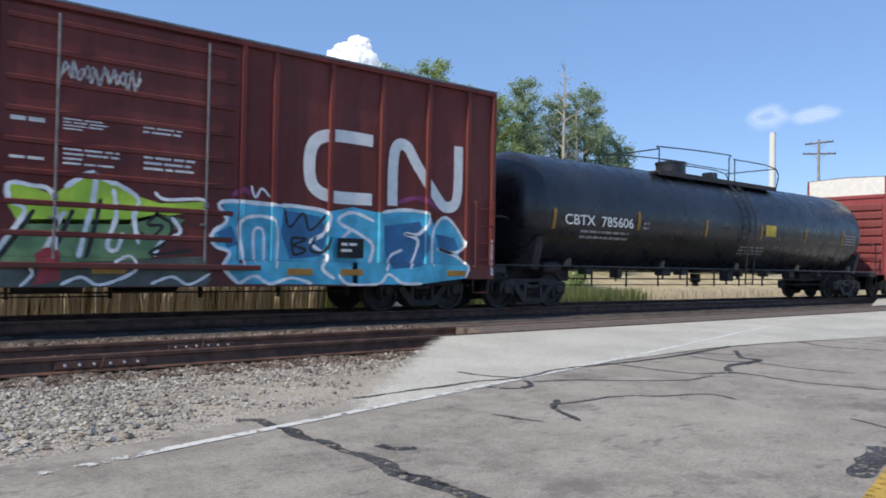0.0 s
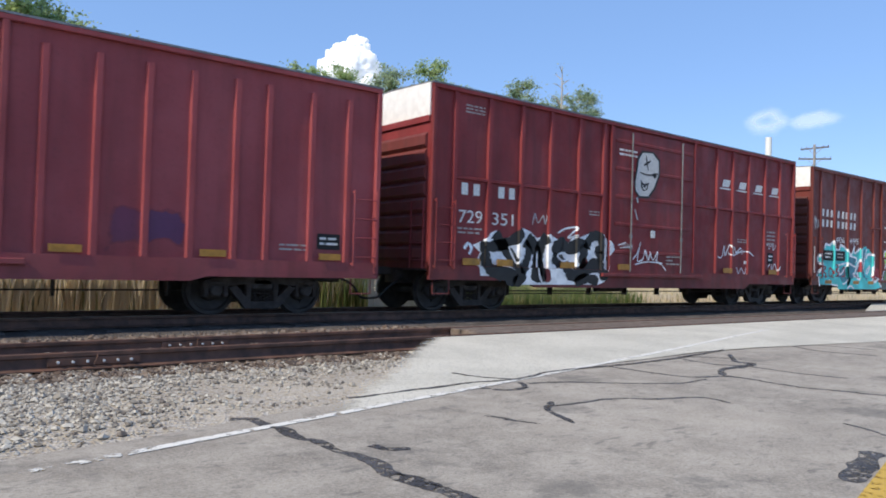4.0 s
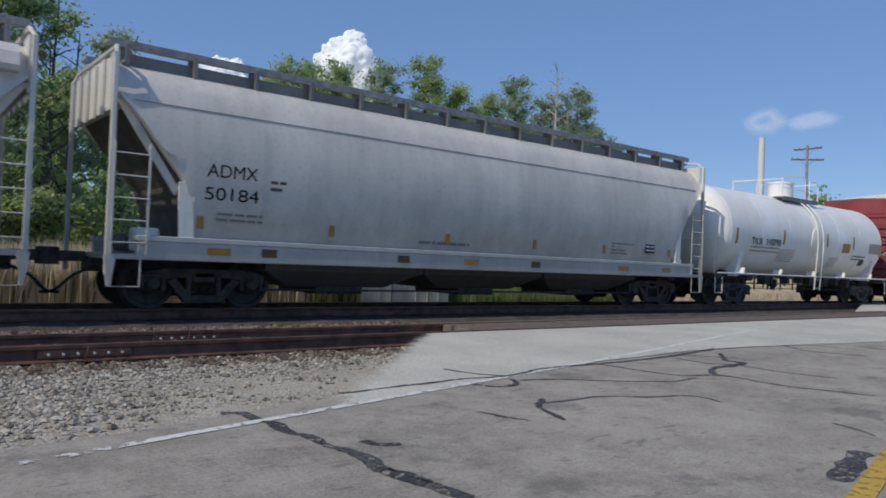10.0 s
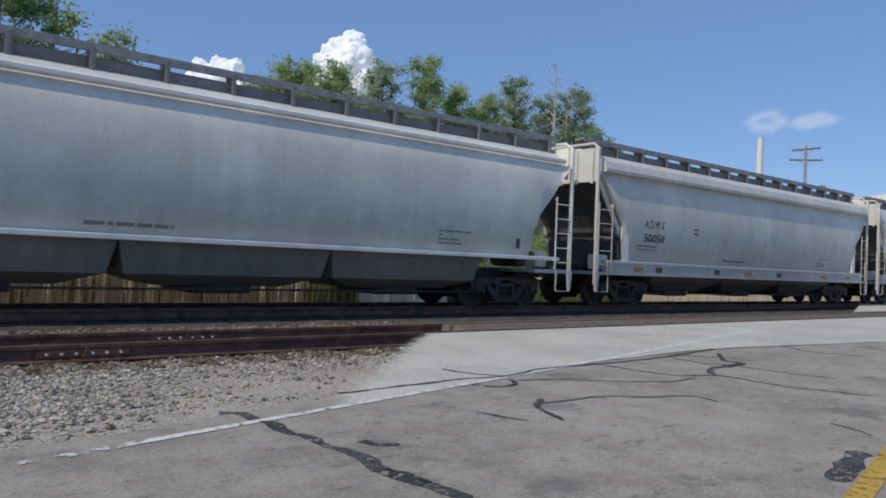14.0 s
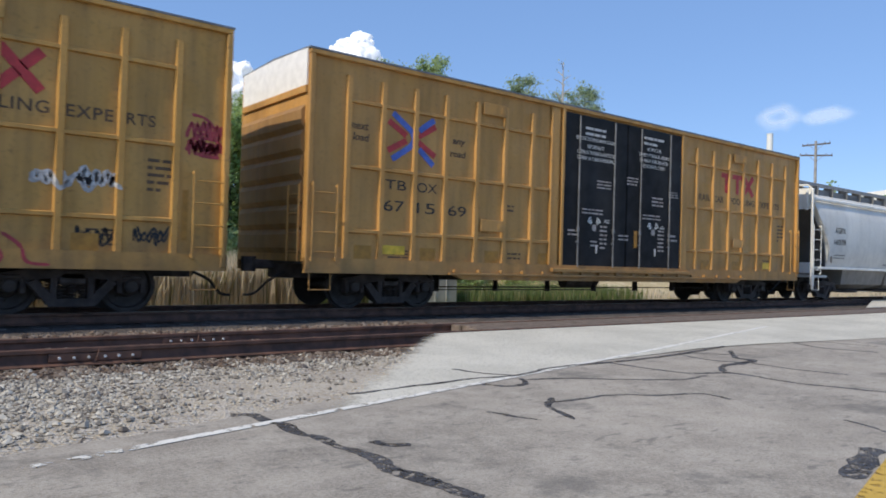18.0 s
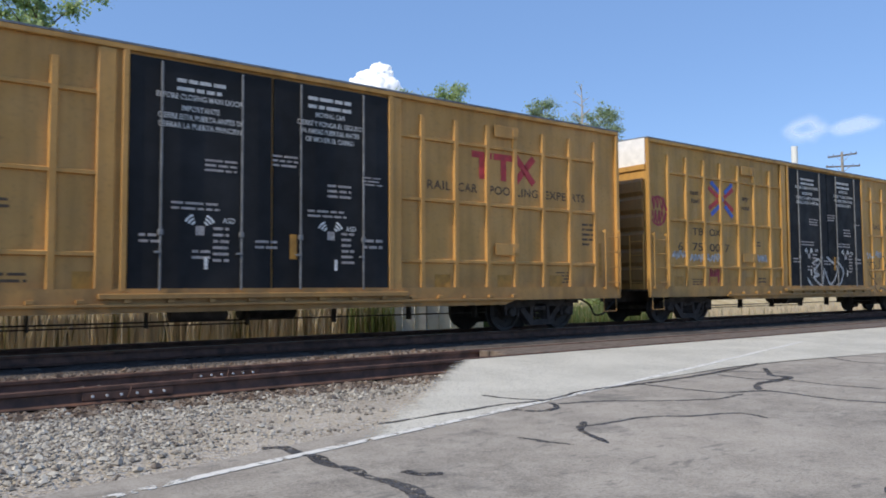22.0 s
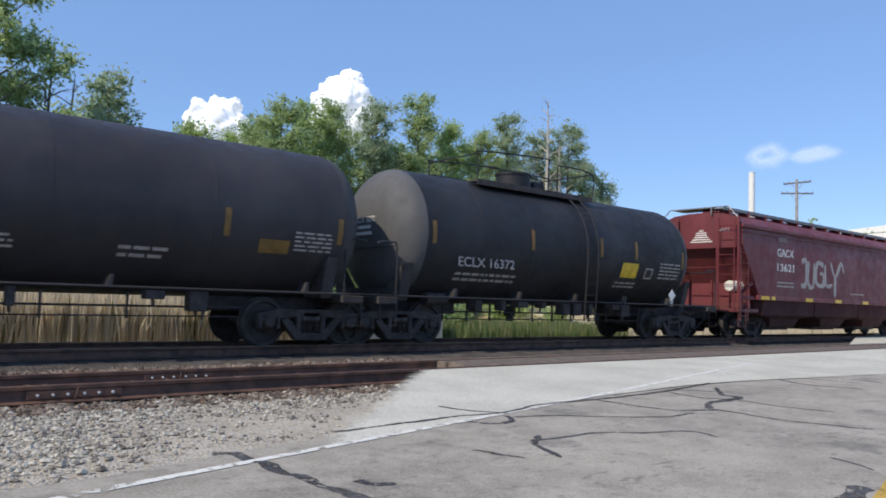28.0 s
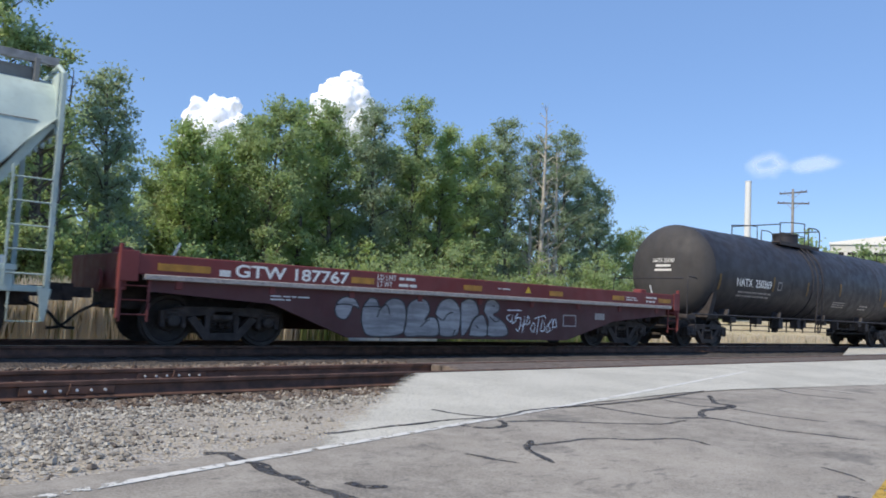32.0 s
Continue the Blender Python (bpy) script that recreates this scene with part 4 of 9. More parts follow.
sprayed(piece, ON, M_SPRAY_PALE, 4, ((1.33, 0.94), (1.55, 0.75), (2.04, 0.71)), 0.07)
sprayed(piece, ON, M_SPRAY_PALE, 4, ((2.89, 0.95), (2.56, 0.78), (2.4, 0.8)), 0.06)
sprayed(piece, ON, M_SPRAY_PALE, 4, ((2.79, 0.59), (3.07, 0.71), (3.36, 0.59)), 0.08)
sprayed(piece, ON, M_SPRAY_PALE, 4, ((3.41, 0.88), (3.65, 0.76)), 0.05)
sprayed(piece, ON, M_TEAL_DARK, 3, ((0.68, 1.22), (0.85, 1.19), (1.02, 1.39), (1, 1.48)), 0.06)
sprayed(piece, ON, M_SPRAY_RED, 5, ((0.98, 1.43), (1, 1.02), (1.24, 1.11), (1.01, 1.23), (1.2, 1.35), (0.98, 1.43)), 0.06)
sprayed(piece, ON, M_SPRAY_RED, 5, ((1.53, 1.37), (1.44, 1.15), (1.62, 1.02), (1.77, 1.22), (1.53, 1.37)), 0.06)
sprayed(piece, ON, M_SPRAY_RED, 5, ((1.97, 1.49), (2, 1.05), (2.23, 1.16), (2.02, 1.27), (2.22, 1.4), (1.97, 1.49)), 0.06)
sprayed(piece, ON, M_SPRAY_RED, 5, ((2.54, 1.33), (2.7, 1.4), (2.71, 1.11)), 0.06)
sprayed(piece, ON, M_SPRAY_RED, 5, ((2.47, 1.05), (2.82, 1.08)), 0.06)
piece = sprayed(car, ON, M_SPRAY_GREY, 1, ((5.88, 0.87), (9.07, 1.09), (9.19, 0.69), (9.09, 0.59), (5.89, 0.57)), 0, label="lime and olive sprayed lettering, not readable")
sprayed(piece, ON, M_LIME, 1, ((6.16, 2.1), (6.43, 2.09), (6.74, 1.96), (6.89, 2.09), (7.29, 2.36), (7.54, 2.29), (7.62, 2.22), (7.97, 2.03), (8.32, 1.94), (9.04, 2.02), (9.04, 1.86), (8.32, 1.72), (7.81, 1.57), (6.3, 1.51), (6.14, 1.8)))
sprayed(piece, ON, M_OLIVE, 1, ((6.3, 1.58), (7.81, 1.65), (8.32, 1.77), (8.72, 1.69), (8.34, 1.33), (8.17, 1.02), (5.88, 0.86), (6.08, 1.2)))
sprayed(piece, ON, M_SPRAY_PALE, 3, ((5.88, 0.87), (6.11, 1.24), (6.37, 1.7), (6.17, 1.86), (6.16, 2.1), (6.43, 2.09), (6.74, 1.96), (6.79, 1.04)), 0.07)
sprayed(piece, ON, M_SPRAY_PALE, 3, ((6.62, 1.04), (6.83, 1.59), (6.92, 1.72)), 0.07)
sprayed(piece, ON, M_SPRAY_PALE, 3, ((6.89, 2.09), (7.29, 2.36), (7.3, 1.93), (7.19, 1.42), (7.11, 1.02)), 0.08)
sprayed(piece, ON, M_SPRAY_PALE, 3, ((7.29, 2.35), (7.55, 2.22), (7.66, 2.2), (7.97, 1.99), (7.91, 1.7), (7.99, 1.26)), 0.07)
sprayed(piece, ON, M_SPRAY_PALE, 3, ((7.59, 2.13), (7.64, 1.69), (7.52, 1.23), (7.66, 1.16), (7.75, 1.44)), 0.07)
sprayed(piece, ON, M_SPRAY_PALE, 3, ((8.22, 2.13), (8.4, 2.01), (9.03, 2.05), (9.04, 1.81)), 0.06)
sprayed(piece, ON, M_SPRAY_PALE, 3, ((8.5, 1.73), (8.65, 1.48), (8.34, 1.31), (8.24, 1.07)), 0.07)
sprayed(piece, ON, M_SPRAY_BLACK, 2, ((5.98, 0.9), (6.26, 1.32), (6.49, 1.73)), 0.06)
sprayed(piece, ON, M_SPRAY_BLACK, 2, ((6.74, 1.04), (6.96, 1.6), (7.02, 1.76)), 0.06)
sprayed(piece, ON, M_SPRAY_BLACK, 2, ((7.22, 1.03), (7.32, 1.45), (7.41, 1.96)), 0.06)
sprayed(piece, ON, M_SPRAY_BLACK, 4, ((8.01, 1.86), (8.29, 1.82), (8.12, 1.59), (8.36, 1.57), (8.16, 1.36), (8.02, 1.45)), 0.05)
sprayed(piece, ON, M_SPRAY_BLACK, 4, ((8.22, 1.77), (8.51, 1.6), (8.41, 1.31), (8.17, 1.1), (8.88, 1.19)), 0.05)
sprayed(piece, ON, M_SPRAY_RED, 4, ((6.51, 1.06), (6.66, 1.18), (6.85, 1.12), (6.86, 0.68), (6.5, 0.6), (6.58, 0.84)))
sprayed(piece, ON, M_SPRAY_PALE, 4, ((6.87, 0.61), (7.15, 0.73), (7.38, 0.61), (7.67, 0.68), (7.97, 0.86), (7.86, 1.07), (7.63, 0.96)), 0.05)
sprayed(piece, ON, M_SPRAY_PALE, 4, ((8.19, 0.62), (8.53, 0.74), (8.81, 0.61), (9.17, 0.8)), 0.05)
sprayed(piece, ON, M_SPRAY_PALE, 4, ((6.33, 0.58), (6.49, 0.77), (6.42, 0.91)), 0.05)
piece = sprayed(car, ON, M_SKYBLUE, 1, ((9.35, 2.04), (10.43, 2.07), (10.84, 2.05), (11.38, 1.98), (12.04, 2.12), (12.1, 0.6), (9.68, 0.62), (9.4, 0.91), (9.47, 1.16), (9.2, 1.3), (9.2, 1.5), (9.45, 1.72)), 0, label="blue sprayed lettering with white edges, not readable")
sprayed(piece, ON, M_SKYBLUE, 1, ((11.93, 2.11), (12.63, 2.04), (13.22, 2.13), (13.85, 2.06), (14.01, 1.83), (14.32, 2.03), (14.79, 1.54), (14.66, 1.22), (14.94, 0.98), (14.84, 0.74), (13.65, 0.61), (11.98, 0.6)))
sprayed(piece, ON, M_NAVY, 2, ((9.27, 1.5), (9.53, 1.64), (9.66, 1.31), (9.47, 1.24)))
sprayed(piece, ON, M_NAVY, 2, ((10.53, 1.97), (11.27, 1.89), (11.46, 1.58), (11.3, 1.14), (10.67, 1.07), (10.49, 1.54)))
sprayed(piece, ON, M_NAVY, 2, ((12.73, 1.78), (13.6, 1.91), (13.92, 1.51), (13.64, 0.98), (12.9, 0.91), (12.75, 1.27)))
sprayed(piece, ON, M_NAVY, 2, ((14.02, 1.67), (14.54, 1.6), (14.66, 1.35), (14.13, 1.3)))
sprayed(piece, ON, M_SPRAY_PALE, 3, ((10.47, 2.05), (9.35, 2.04), (9.45, 1.72), (9.2, 1.5), (9.24, 1.28), (9.51, 1.16), (9.4, 0.91), (9.68, 0.62)), 0.07)
sprayed(piece, ON, M_SPRAY_PALE, 3, ((9.79, 0.92), (9.68, 1.7), (10.36, 1.76), (10.39, 0.9)), 0.07)
sprayed(piece, ON, M_SPRAY_PALE, 3, ((9.98, 1), (9.96, 1.55), (10.14, 1.56), (10.16, 1.01)), 0.06)
sprayed(piece, ON, M_SPRAY_PALE, 3, ((10.47, 2.05), (10.84, 2.05), (11.45, 1.96), (11.37, 1.58), (11.08, 1.39), (11.43, 1.15), (11.31, 0.91), (11.58, 0.71)), 0.07)
sprayed(piece, ON, M_SPRAY_PALE, 3, ((12.49, 1.86), (11.98, 2.01), (11.67, 1.82), (12.13, 1.6), (12.46, 1.38), (12.38, 1.02)), 0.07)
sprayed(piece, ON, M_SPRAY_PALE, 3, ((12.1, 1.16), (11.77, 1.44), (11.95, 1.66)), 0.07)
sprayed(piece, ON, M_SPRAY_PALE, 3, ((12.63, 2.04), (13.22, 2.13), (13.85, 2.06), (13.61, 1.66), (13.22, 1.64), (13.57, 1.5), (13.34, 0.91)), 0.07)
sprayed(piece, ON, M_SPRAY_PALE, 3, ((12.76, 0.87), (12.89, 1.18), (13.18, 1.31)), 0.06)
sprayed(piece, ON, M_SPRAY_PALE, 3, ((13.94, 0.98), (13.97, 1.73), (14.32, 2.03), (14.81, 1.51), (14.55, 1.28), (14.08, 1.36), (14.56, 1.22), (14.89, 0.97), (14.79, 0.74)), 0.07)
sprayed(piece, ON, M_SPRAY_PALE, 3, ((9.68, 0.62), (9.97, 0.76), (10.27, 0.62), (10.68, 0.73), (11.1, 0.62)), 0.06)
sprayed(piece, ON, M_SPRAY_PALE, 3, ((11.66, 0.8), (11.89, 0.61), (12.58, 0.62), (12.81, 0.81), (13.15, 0.63), (13.65, 0.62)), 0.06)
sprayed(piece, ON, M_SPRAY_BLACK, 4, ((10.55, 2), (10.65, 1.66), (10.93, 1.93), (11.07, 1.62), (11.4, 1.92)), 0.05)
sprayed(piece, ON, M_SPRAY_BLACK, 4, ((10.7, 1.47), (10.75, 1.16), (11, 1.25), (10.74, 1.33), (10.99, 1.45), (10.7, 1.47)), 0.05)
sprayed(piece, ON, M_SPRAY_BLACK, 4, ((11.2, 1.51), (11.08, 1.25), (11.38, 1.23), (11.51, 1.52)), 0.05)
sprayed(piece, ON, M_MAGENTA, 1, ((9.53, 2.16), (9.78, 2.28), (10.06, 2.16)), 0.1)
sprayed(piece, ON, M_MAGENTA, 1, ((13.05, 2.28), (13.59, 2.4), (14.1, 2.21)), 0.1)
sprayed(piece, ON, M_SPRAY_PALE, 2, ((9.9, 2.37), (9.98, 2.16), (10.1, 2.33), (10.26, 2.18)), 0.04)
for x in (1.0, 3.3, 4.6, 7.3, 10.6, 11.7, 14.3):
    plate(car, "reflector", x, x + 0.5, 0.78, 0.9, M_AMBER, -1.607, "dull yellow reflective strip")
plate(car, "white_patch", 0.13, 0.27, 1.15, 2.1, M_STENCIL, -1.606), plate(car, "white_patch", 15.52, 15.6, 0.8, 1.6, M_STENCIL, -1.606)

# red box car
car = boxcar("dark red boxcar with black and white graffiti", -21.57, 15.6, 4.97, M_RED, (0.65, 1.65, 2.67, 3.65, 4.67, 5.61, 10.88, 11.77, 12.71, 13.71, 14.66), (5.92, 9.60),
             rails=((0.66, 5.6, 2.96), (9.7, 15.45, 3.0)), door_rods=(6.68, 8.96), door_ribs=5)
for k, x in enumerate((0.86, 1.2, 1.95, 2.28)):
    part("name_block", Shape().box(x + 0.02, x + 0.2, PANEL - 0.005, PANEL, 2.60, 2.86, 0), M_STENCIL, car, "white block of the painted company mark")
letters(car, "729", 0.82, 1.98, 0.28, 0.68, M_STENCIL, PANEL)
letters(car, "351", 1.80, 1.98, 0.28, 0.66, M_STENCIL, PANEL)
for k, x in enumerate((11.05, 12.0, 12.97, 14.0)):
    s = Shape().slab([(x + 0.12, 3.70), (x + 0.50, 3.70), (x + 0.60, 3.92), (x + 0.22, 3.92)], 1, PANEL - 0.005, PANEL)
    s.slab([(x, 3.62), (x + 0.60, 3.62), (x + 0.62, 3.66), (x + 0.03, 3.66)], 1, PANEL - 0.005, PANEL)
    part("emblem", s, M_STENCIL, car, "slanted white block of the painted emblem, underlined")
ON_DOOR = [(5.95, 9.59, 1.0, 4.75, -1.60, -1.60)]
piece = sprayed(car, ON_DOOR, M_SPRAY_BLACK, 1, ((6.80, 3.42), (6.86, 3.72), (6.92, 4.10), (7.12, 4.30), (7.62, 4.32), (7.92, 4.12), (7.93, 3.70), (7.72, 3.30), (7.45, 3.02), (7.00, 3.00), (6.82, 3.16)), 0, label="round white sprayed mask with a dark rim")
sprayed(piece, ON_DOOR, M_STENCIL_PALE, 2, ((6.84, 3.42), (6.92, 3.74), (6.98, 4.06), (7.15, 4.25), (7.58, 4.27), (7.85, 4.08), (7.86, 3.72), (7.66, 3.34), (7.40, 3.08), (7.04, 3.06), (6.87, 3.20)))
sprayed(piece, ON_DOOR, M_SPRAY_DARK, 3, ((7.02, 3.70), (7.30, 3.66), (7.62, 3.68), (7.84, 3.74)), 0.05)
sprayed(piece, ON_DOOR, M_SPRAY_BLACK, 3, ((7.18, 3.90), (7.50, 4.06)), 0.05)
sprayed(piece, ON_DOOR, M_SPRAY_BLACK, 3, ((7.28, 4.18), (7.38, 3.78)), 0.05)
sprayed(piece, ON_DOOR, M_SPRAY_BLACK, 3, ((7.56, 3.70), (7.70, 3.76), (7.78, 3.66), (7.68, 3.58)))
sprayed(piece, ON_DOOR, M_SPRAY_BLACK, 3, ((7.06, 3.52), (7.20, 3.40), (7.44, 3.46), (7.36, 3.26), (7.20, 3.20), (7.08, 3.30)))
sprayed(piece, ON_DOOR, M_STENCIL_PALE, 4, ((7.14, 3.36), (7.24, 3.26), (7.34, 3.36)), 0.04)
sprayed(piece, ON_DOOR, M_SPRAY_WHITE, 1, ((6.92, 3.02), (6.98, 2.86)), 0.07)
sprayed(piece, ON_DOOR, M_SPRAY_WHITE, 1, ((6.84, 2.70), (6.98, 2.40)), 0.05)
stencil_bars(car, 6.15, 6.9, 4.05, 4.28, 2, M_STENCIL, -1.602, 9)
scribble(car, 3.1, 2.05, 0.6, 0.3, M_SPRAY_WHITE, PANEL, 8, 6, 0.03)
ON = ribbed_side((0.65, 1.65, 2.67, 3.65, 4.67, 5.61, 10.88, 11.77, 12.71, 13.71, 14.66), 0.065, (5.92, 9.60), 15.5)
piece = sprayed(car, ON, M_SPRAY_PALE, 1, ((1.24, 1.5), (1.53, 1.61), (1.79, 1.81), (1.94, 1.86), (2.1, 1.7), (2.29, 1.7), (2.75, 1.96), (3, 1.9), (3.25, 1.74), (3.66, 1.86), (3.99, 1.74), (4.32, 1.68), (4.89, 1.87), (5.25, 2), (5.57, 1.99), (6.01, 1.72), (6.09, 1.55), (5.79, 1.37), (5.86, 1.08), (5.67, 0.72), (5.42, 0.65), (2.7, 0.63), (2.14, 0.74), (1.78, 0.82), (1.44, 0.82), (1.36, 1.15), (1.47, 1.34)), 0, label="black and white sprayed lettering, not readable")
sprayed(piece, ON, M_SPRAY_BLACK, 2, ((1.45, 1.47), (1.84, 1.49), (2.38, 1.61), (2.81, 1.88)), 0.26)
sprayed(piece, ON, M_SPRAY_BLACK, 2, ((1.9, 1.8), (2.07, 1.6), (2.39, 1.31), (2.63, 0.99), (2.68, 0.78), (2.45, 0.63)), 0.3)
sprayed(piece, ON, M_SPRAY_BLACK, 2, ((1.57, 1.34), (1.68, 1.06), (1.83, 0.93), (2.22, 0.87), (2.53, 0.7)), 0.36)
sprayed(piece, ON, M_SPRAY_BLACK, 2, ((2.91, 1.73), (3.1, 1.61), (3.26, 1.38), (3.26, 1.08), (3.13, 0.71)), 0.34)
sprayed(piece, ON, M_SPRAY_BLACK, 2, ((3.6, 1.8), (3.4, 1.59), (3.31, 1.23), (3.41, 0.69)), 0.3)
sprayed(piece, ON, M_SPRAY_BLACK, 2, ((2.82, 1.63), (2.98, 1.49), (2.93, 1.21), (2.71, 0.9)), 0.22)
sprayed(piece, ON, M_SPRAY_BLACK, 2, ((3.81, 1.4), (4.08, 1.64), (4.33, 1.53), (4.78, 1.66), (4.9, 1.58), (4.89, 1.33), (4.73, 1.15)), 0.34)
sprayed(piece, ON, M_SPRAY_BLACK, 2, ((3.79, 1.32), (4.21, 1.12), (4.44, 0.87), (4.92, 1.01), (5.38, 1.15), (5.61, 0.98), (5.64, 0.76)), 0.34)
sprayed(piece, ON, M_SPRAY_BLACK, 2, ((5.02, 1.55), (5.16, 1.83), (5.47, 1.9), (5.63, 1.66), (5.46, 1.48), (5.67, 1.31)), 0.26)
sprayed(piece, ON, M_SPRAY_BLACK, 2, ((4.54, 0.69), (4.93, 0.8), (5.42, 0.74)), 0.24)
sprayed(piece, ON, M_RED, 2, ((3.52, 1.01), (3.6, 0.7)), 0.26)
sprayed(piece, ON, M_RED, 2, ((5.05, 1.29), (4.8, 1.05)), 0.22)
sprayed(piece, ON, M_SPRAY_PALE, 3, ((3.26, 1.42), (3.27, 0.93), (3.41, 0.64)), 0.05)
sprayed(piece, ON, M_SPRAY_PALE, 3, ((3.95, 1.35), (4.16, 1.42), (4.39, 1.31), (4.16, 1.22), (3.95, 1.35)), 0.05)
sprayed(piece, ON, M_SPRAY_PALE, 3, ((3.96, 1.9), (4.25, 2.03), (4.65, 2.06), (4.32, 1.8), (4.66, 1.87), (4.41, 1.73)), 0.05)
sprayed(piece, ON, M_SPRAY_PALE, 3, ((2.33, 1.49), (2.67, 1.51), (2.61, 1.12), (2.33, 1.49)), 0.05)
sprayed(piece, ON, M_SPRAY_PALE, 1, ((1, 1.4), (1.1, 1.53), (1.21, 1.43), (1.14, 1.29)), 0.07)
piece = sprayed(car, ON, M_SPRAY_PALE, 1, ((10.95, 1.57), (11.22, 1.52), (11.36, 1.88), (11.41, 1.58), (11.68, 1.93), (11.81, 1.65), (11.92, 1.86), (12.05, 1.69), (12.3, 1.85), (12.39, 1.65)), 0.035, label="thin white sprayed tags that cannot be read")
sprayed(piece, ON, M_SPRAY_PALE, 1, ((11.57, 1.67), (11.89, 1.6), (12.3, 1.73), (12.81, 1.73), (13.08, 1.62)), 0.035)
sprayed(piece, ON, M_SPRAY_PALE, 1, ((12.07, 1.24), (12.2, 1.05), (12.36, 1.22), (12.54, 1.03), (12.62, 1.23)), 0.03)
sprayed(piece, ON, M_SPRAY_PALE, 1, ((13.89, 1.98), (14.07, 2.08), (14.03, 1.87), (14.26, 2.06), (14.31, 1.85), (14.5, 2.04)), 0.03)
sprayed(piece, ON, M_SPRAY_PALE, 1, ((14, 1.3), (14.19, 1.42), (14.24, 1.18), (14.43, 1.4), (14.58, 1.19), (14.77, 1.41)), 0.035)
ON_DOOR = [(5.95, 9.59, 1.0, 4.75, -1.602, -1.602)]
piece = sprayed(car, ON_DOOR, M_SPRAY_PALE, 1, ((6.8, 1.33), (7.02, 1.55), (7.12, 1.81), (7, 1.32), (7.25, 1.37), (7.33, 1.61), (7.46, 1.33), (7.54, 1.5)), 0.035, label="thin white sprayed tag on the door, not readable")
sprayed(piece, ON_DOOR, M_SPRAY_PALE, 1, ((7.54, 1.57), (7.69, 1.34), (7.9, 1.59), (7.85, 1.32), (8.12, 1.26)), 0.035)
sprayed(piece, ON_DOOR, M_SPRAY_PALE, 1, ((6.89, 1.2), (7.37, 1.28), (7.97, 1.26), (8.29, 1.07)), 0.03)
sprayed(piece, ON_DOOR, M_SPRAY_PALE, 1, ((6.18, 1.69), (6.51, 1.78)), 0.03)
sprayed(piece, ON_DOOR, M_SPRAY_PALE, 1, ((6.25, 1.63), (6.79, 1.68)), 0.03)
for x0, x1, z0, z1, rows in ((0.95, 1.5, 4.4, 4.62, 3), (0.8, 1.5, 1.72, 1.9, 2), (12.1, 12.8, 2.0, 2.15, 2), (13.9, 14.4, 2.0, 2.5, 4), (5.1, 5.5, 2.4, 2.55, 2), (8.3, 8.9, 1.2, 1.5, 3), (6.3, 6.8, 1.6, 1.75, 2)):
    stencil_bars(car, x0, x1, z0, z1, rows, M_STENCIL_DIM, PANEL if not 5.9 < x0 < 9.6 else -1.606, int(x0 * 10))
plate(car, "placard", 7.55, 7.75, 1.95, 2.15, M_STENCIL, -1.606, "white card holder"), plate(car, "placard", 12.5, 12.75, 1.35, 1.45, M_STENCIL, PANEL)
for x in (0.9, 1.9, 4.0, 6.2, 11.2, 13.9):
    plate(car, "reflector", x, x + 0.5, 1.05, 1.2, M_AMBER, -1.607, "dull yellow reflective strip")
plate(car, "data_panel", 13.95, 14.3, 1.4, 1.75, M_DOOR_BLACK, PANEL), stencil_bars(car, 14.0, 14.25, 1.46, 1.7, 2, M_STENCIL, PANEL - 0.007, 6)

# scarlet box car with close ribs
car = boxcar("faded scarlet boxcar with close ribs and a plug door", -41.45, 18.6, 4.58, M_SCARLET,
             (0.64, 1.34, 2.18, 2.96, 3.66, 4.44, 5.16, 5.97, 6.6, 12.58, 13.34, 14.11, 14.84, 15.61, 16.21, 17.09, 17.88), (7.05, 12.0),
             white=None, inset=2.2, end_ribs=7, door_rods=(9.46,), door_ribs=5, sill=(0.72, 0.64), cap=0.7, rib_top=4.2)
part("end_top_sheet", Shape().box(-0.03, 0.0, -1.5, 1.5, 3.9, 4.55, 0.01), M_SCARLET, car)
for x, w in ((0.84, 0.3), (1.95, 0.3), (2.6, 0.3)):
    stencil_bars(car, x, x + w, 2.55, 2.8, 1, M_STENCIL, PANEL, int(x * 9))
    stencil_bars(car, x, x + w, 2.2, 2.4, 2, M_STENCIL_DIM, PANEL, int(x * 7))
for x0, x1, z0, z1, rows in ((8.4, 9.2, 2.3, 2.42, 1), (10.2, 10.9, 2.6, 2.9, 3), (9.9, 10.3, 1.8, 2.0, 2)):
    stencil_bars(car, x0, x1, z0, z1, rows, M_STENCIL_DIM, -1.606, int(x0 * 10))
for x in (1.0, 3.0, 7.6, 10.2, 12.71, 15.0, 17.27):
    plate(car, "reflector", x, x + 0.46, 1.06, 1.18, M_AMBER, -1.607, "dull yellow reflective strip")
plate(car, "data_panel", 17.26, 17.75, 1.26, 1.56, M_DOOR_BLACK, PANEL), stencil_bars(car, 17.31, 17.7, 1.32, 1.52, 2, M_STENCIL, PANEL - 0.007, 4), stencil_bars(car, 16.49, 17.04, 1.2, 1.36, 2, M_STENCIL_DIM, PANEL, 14)


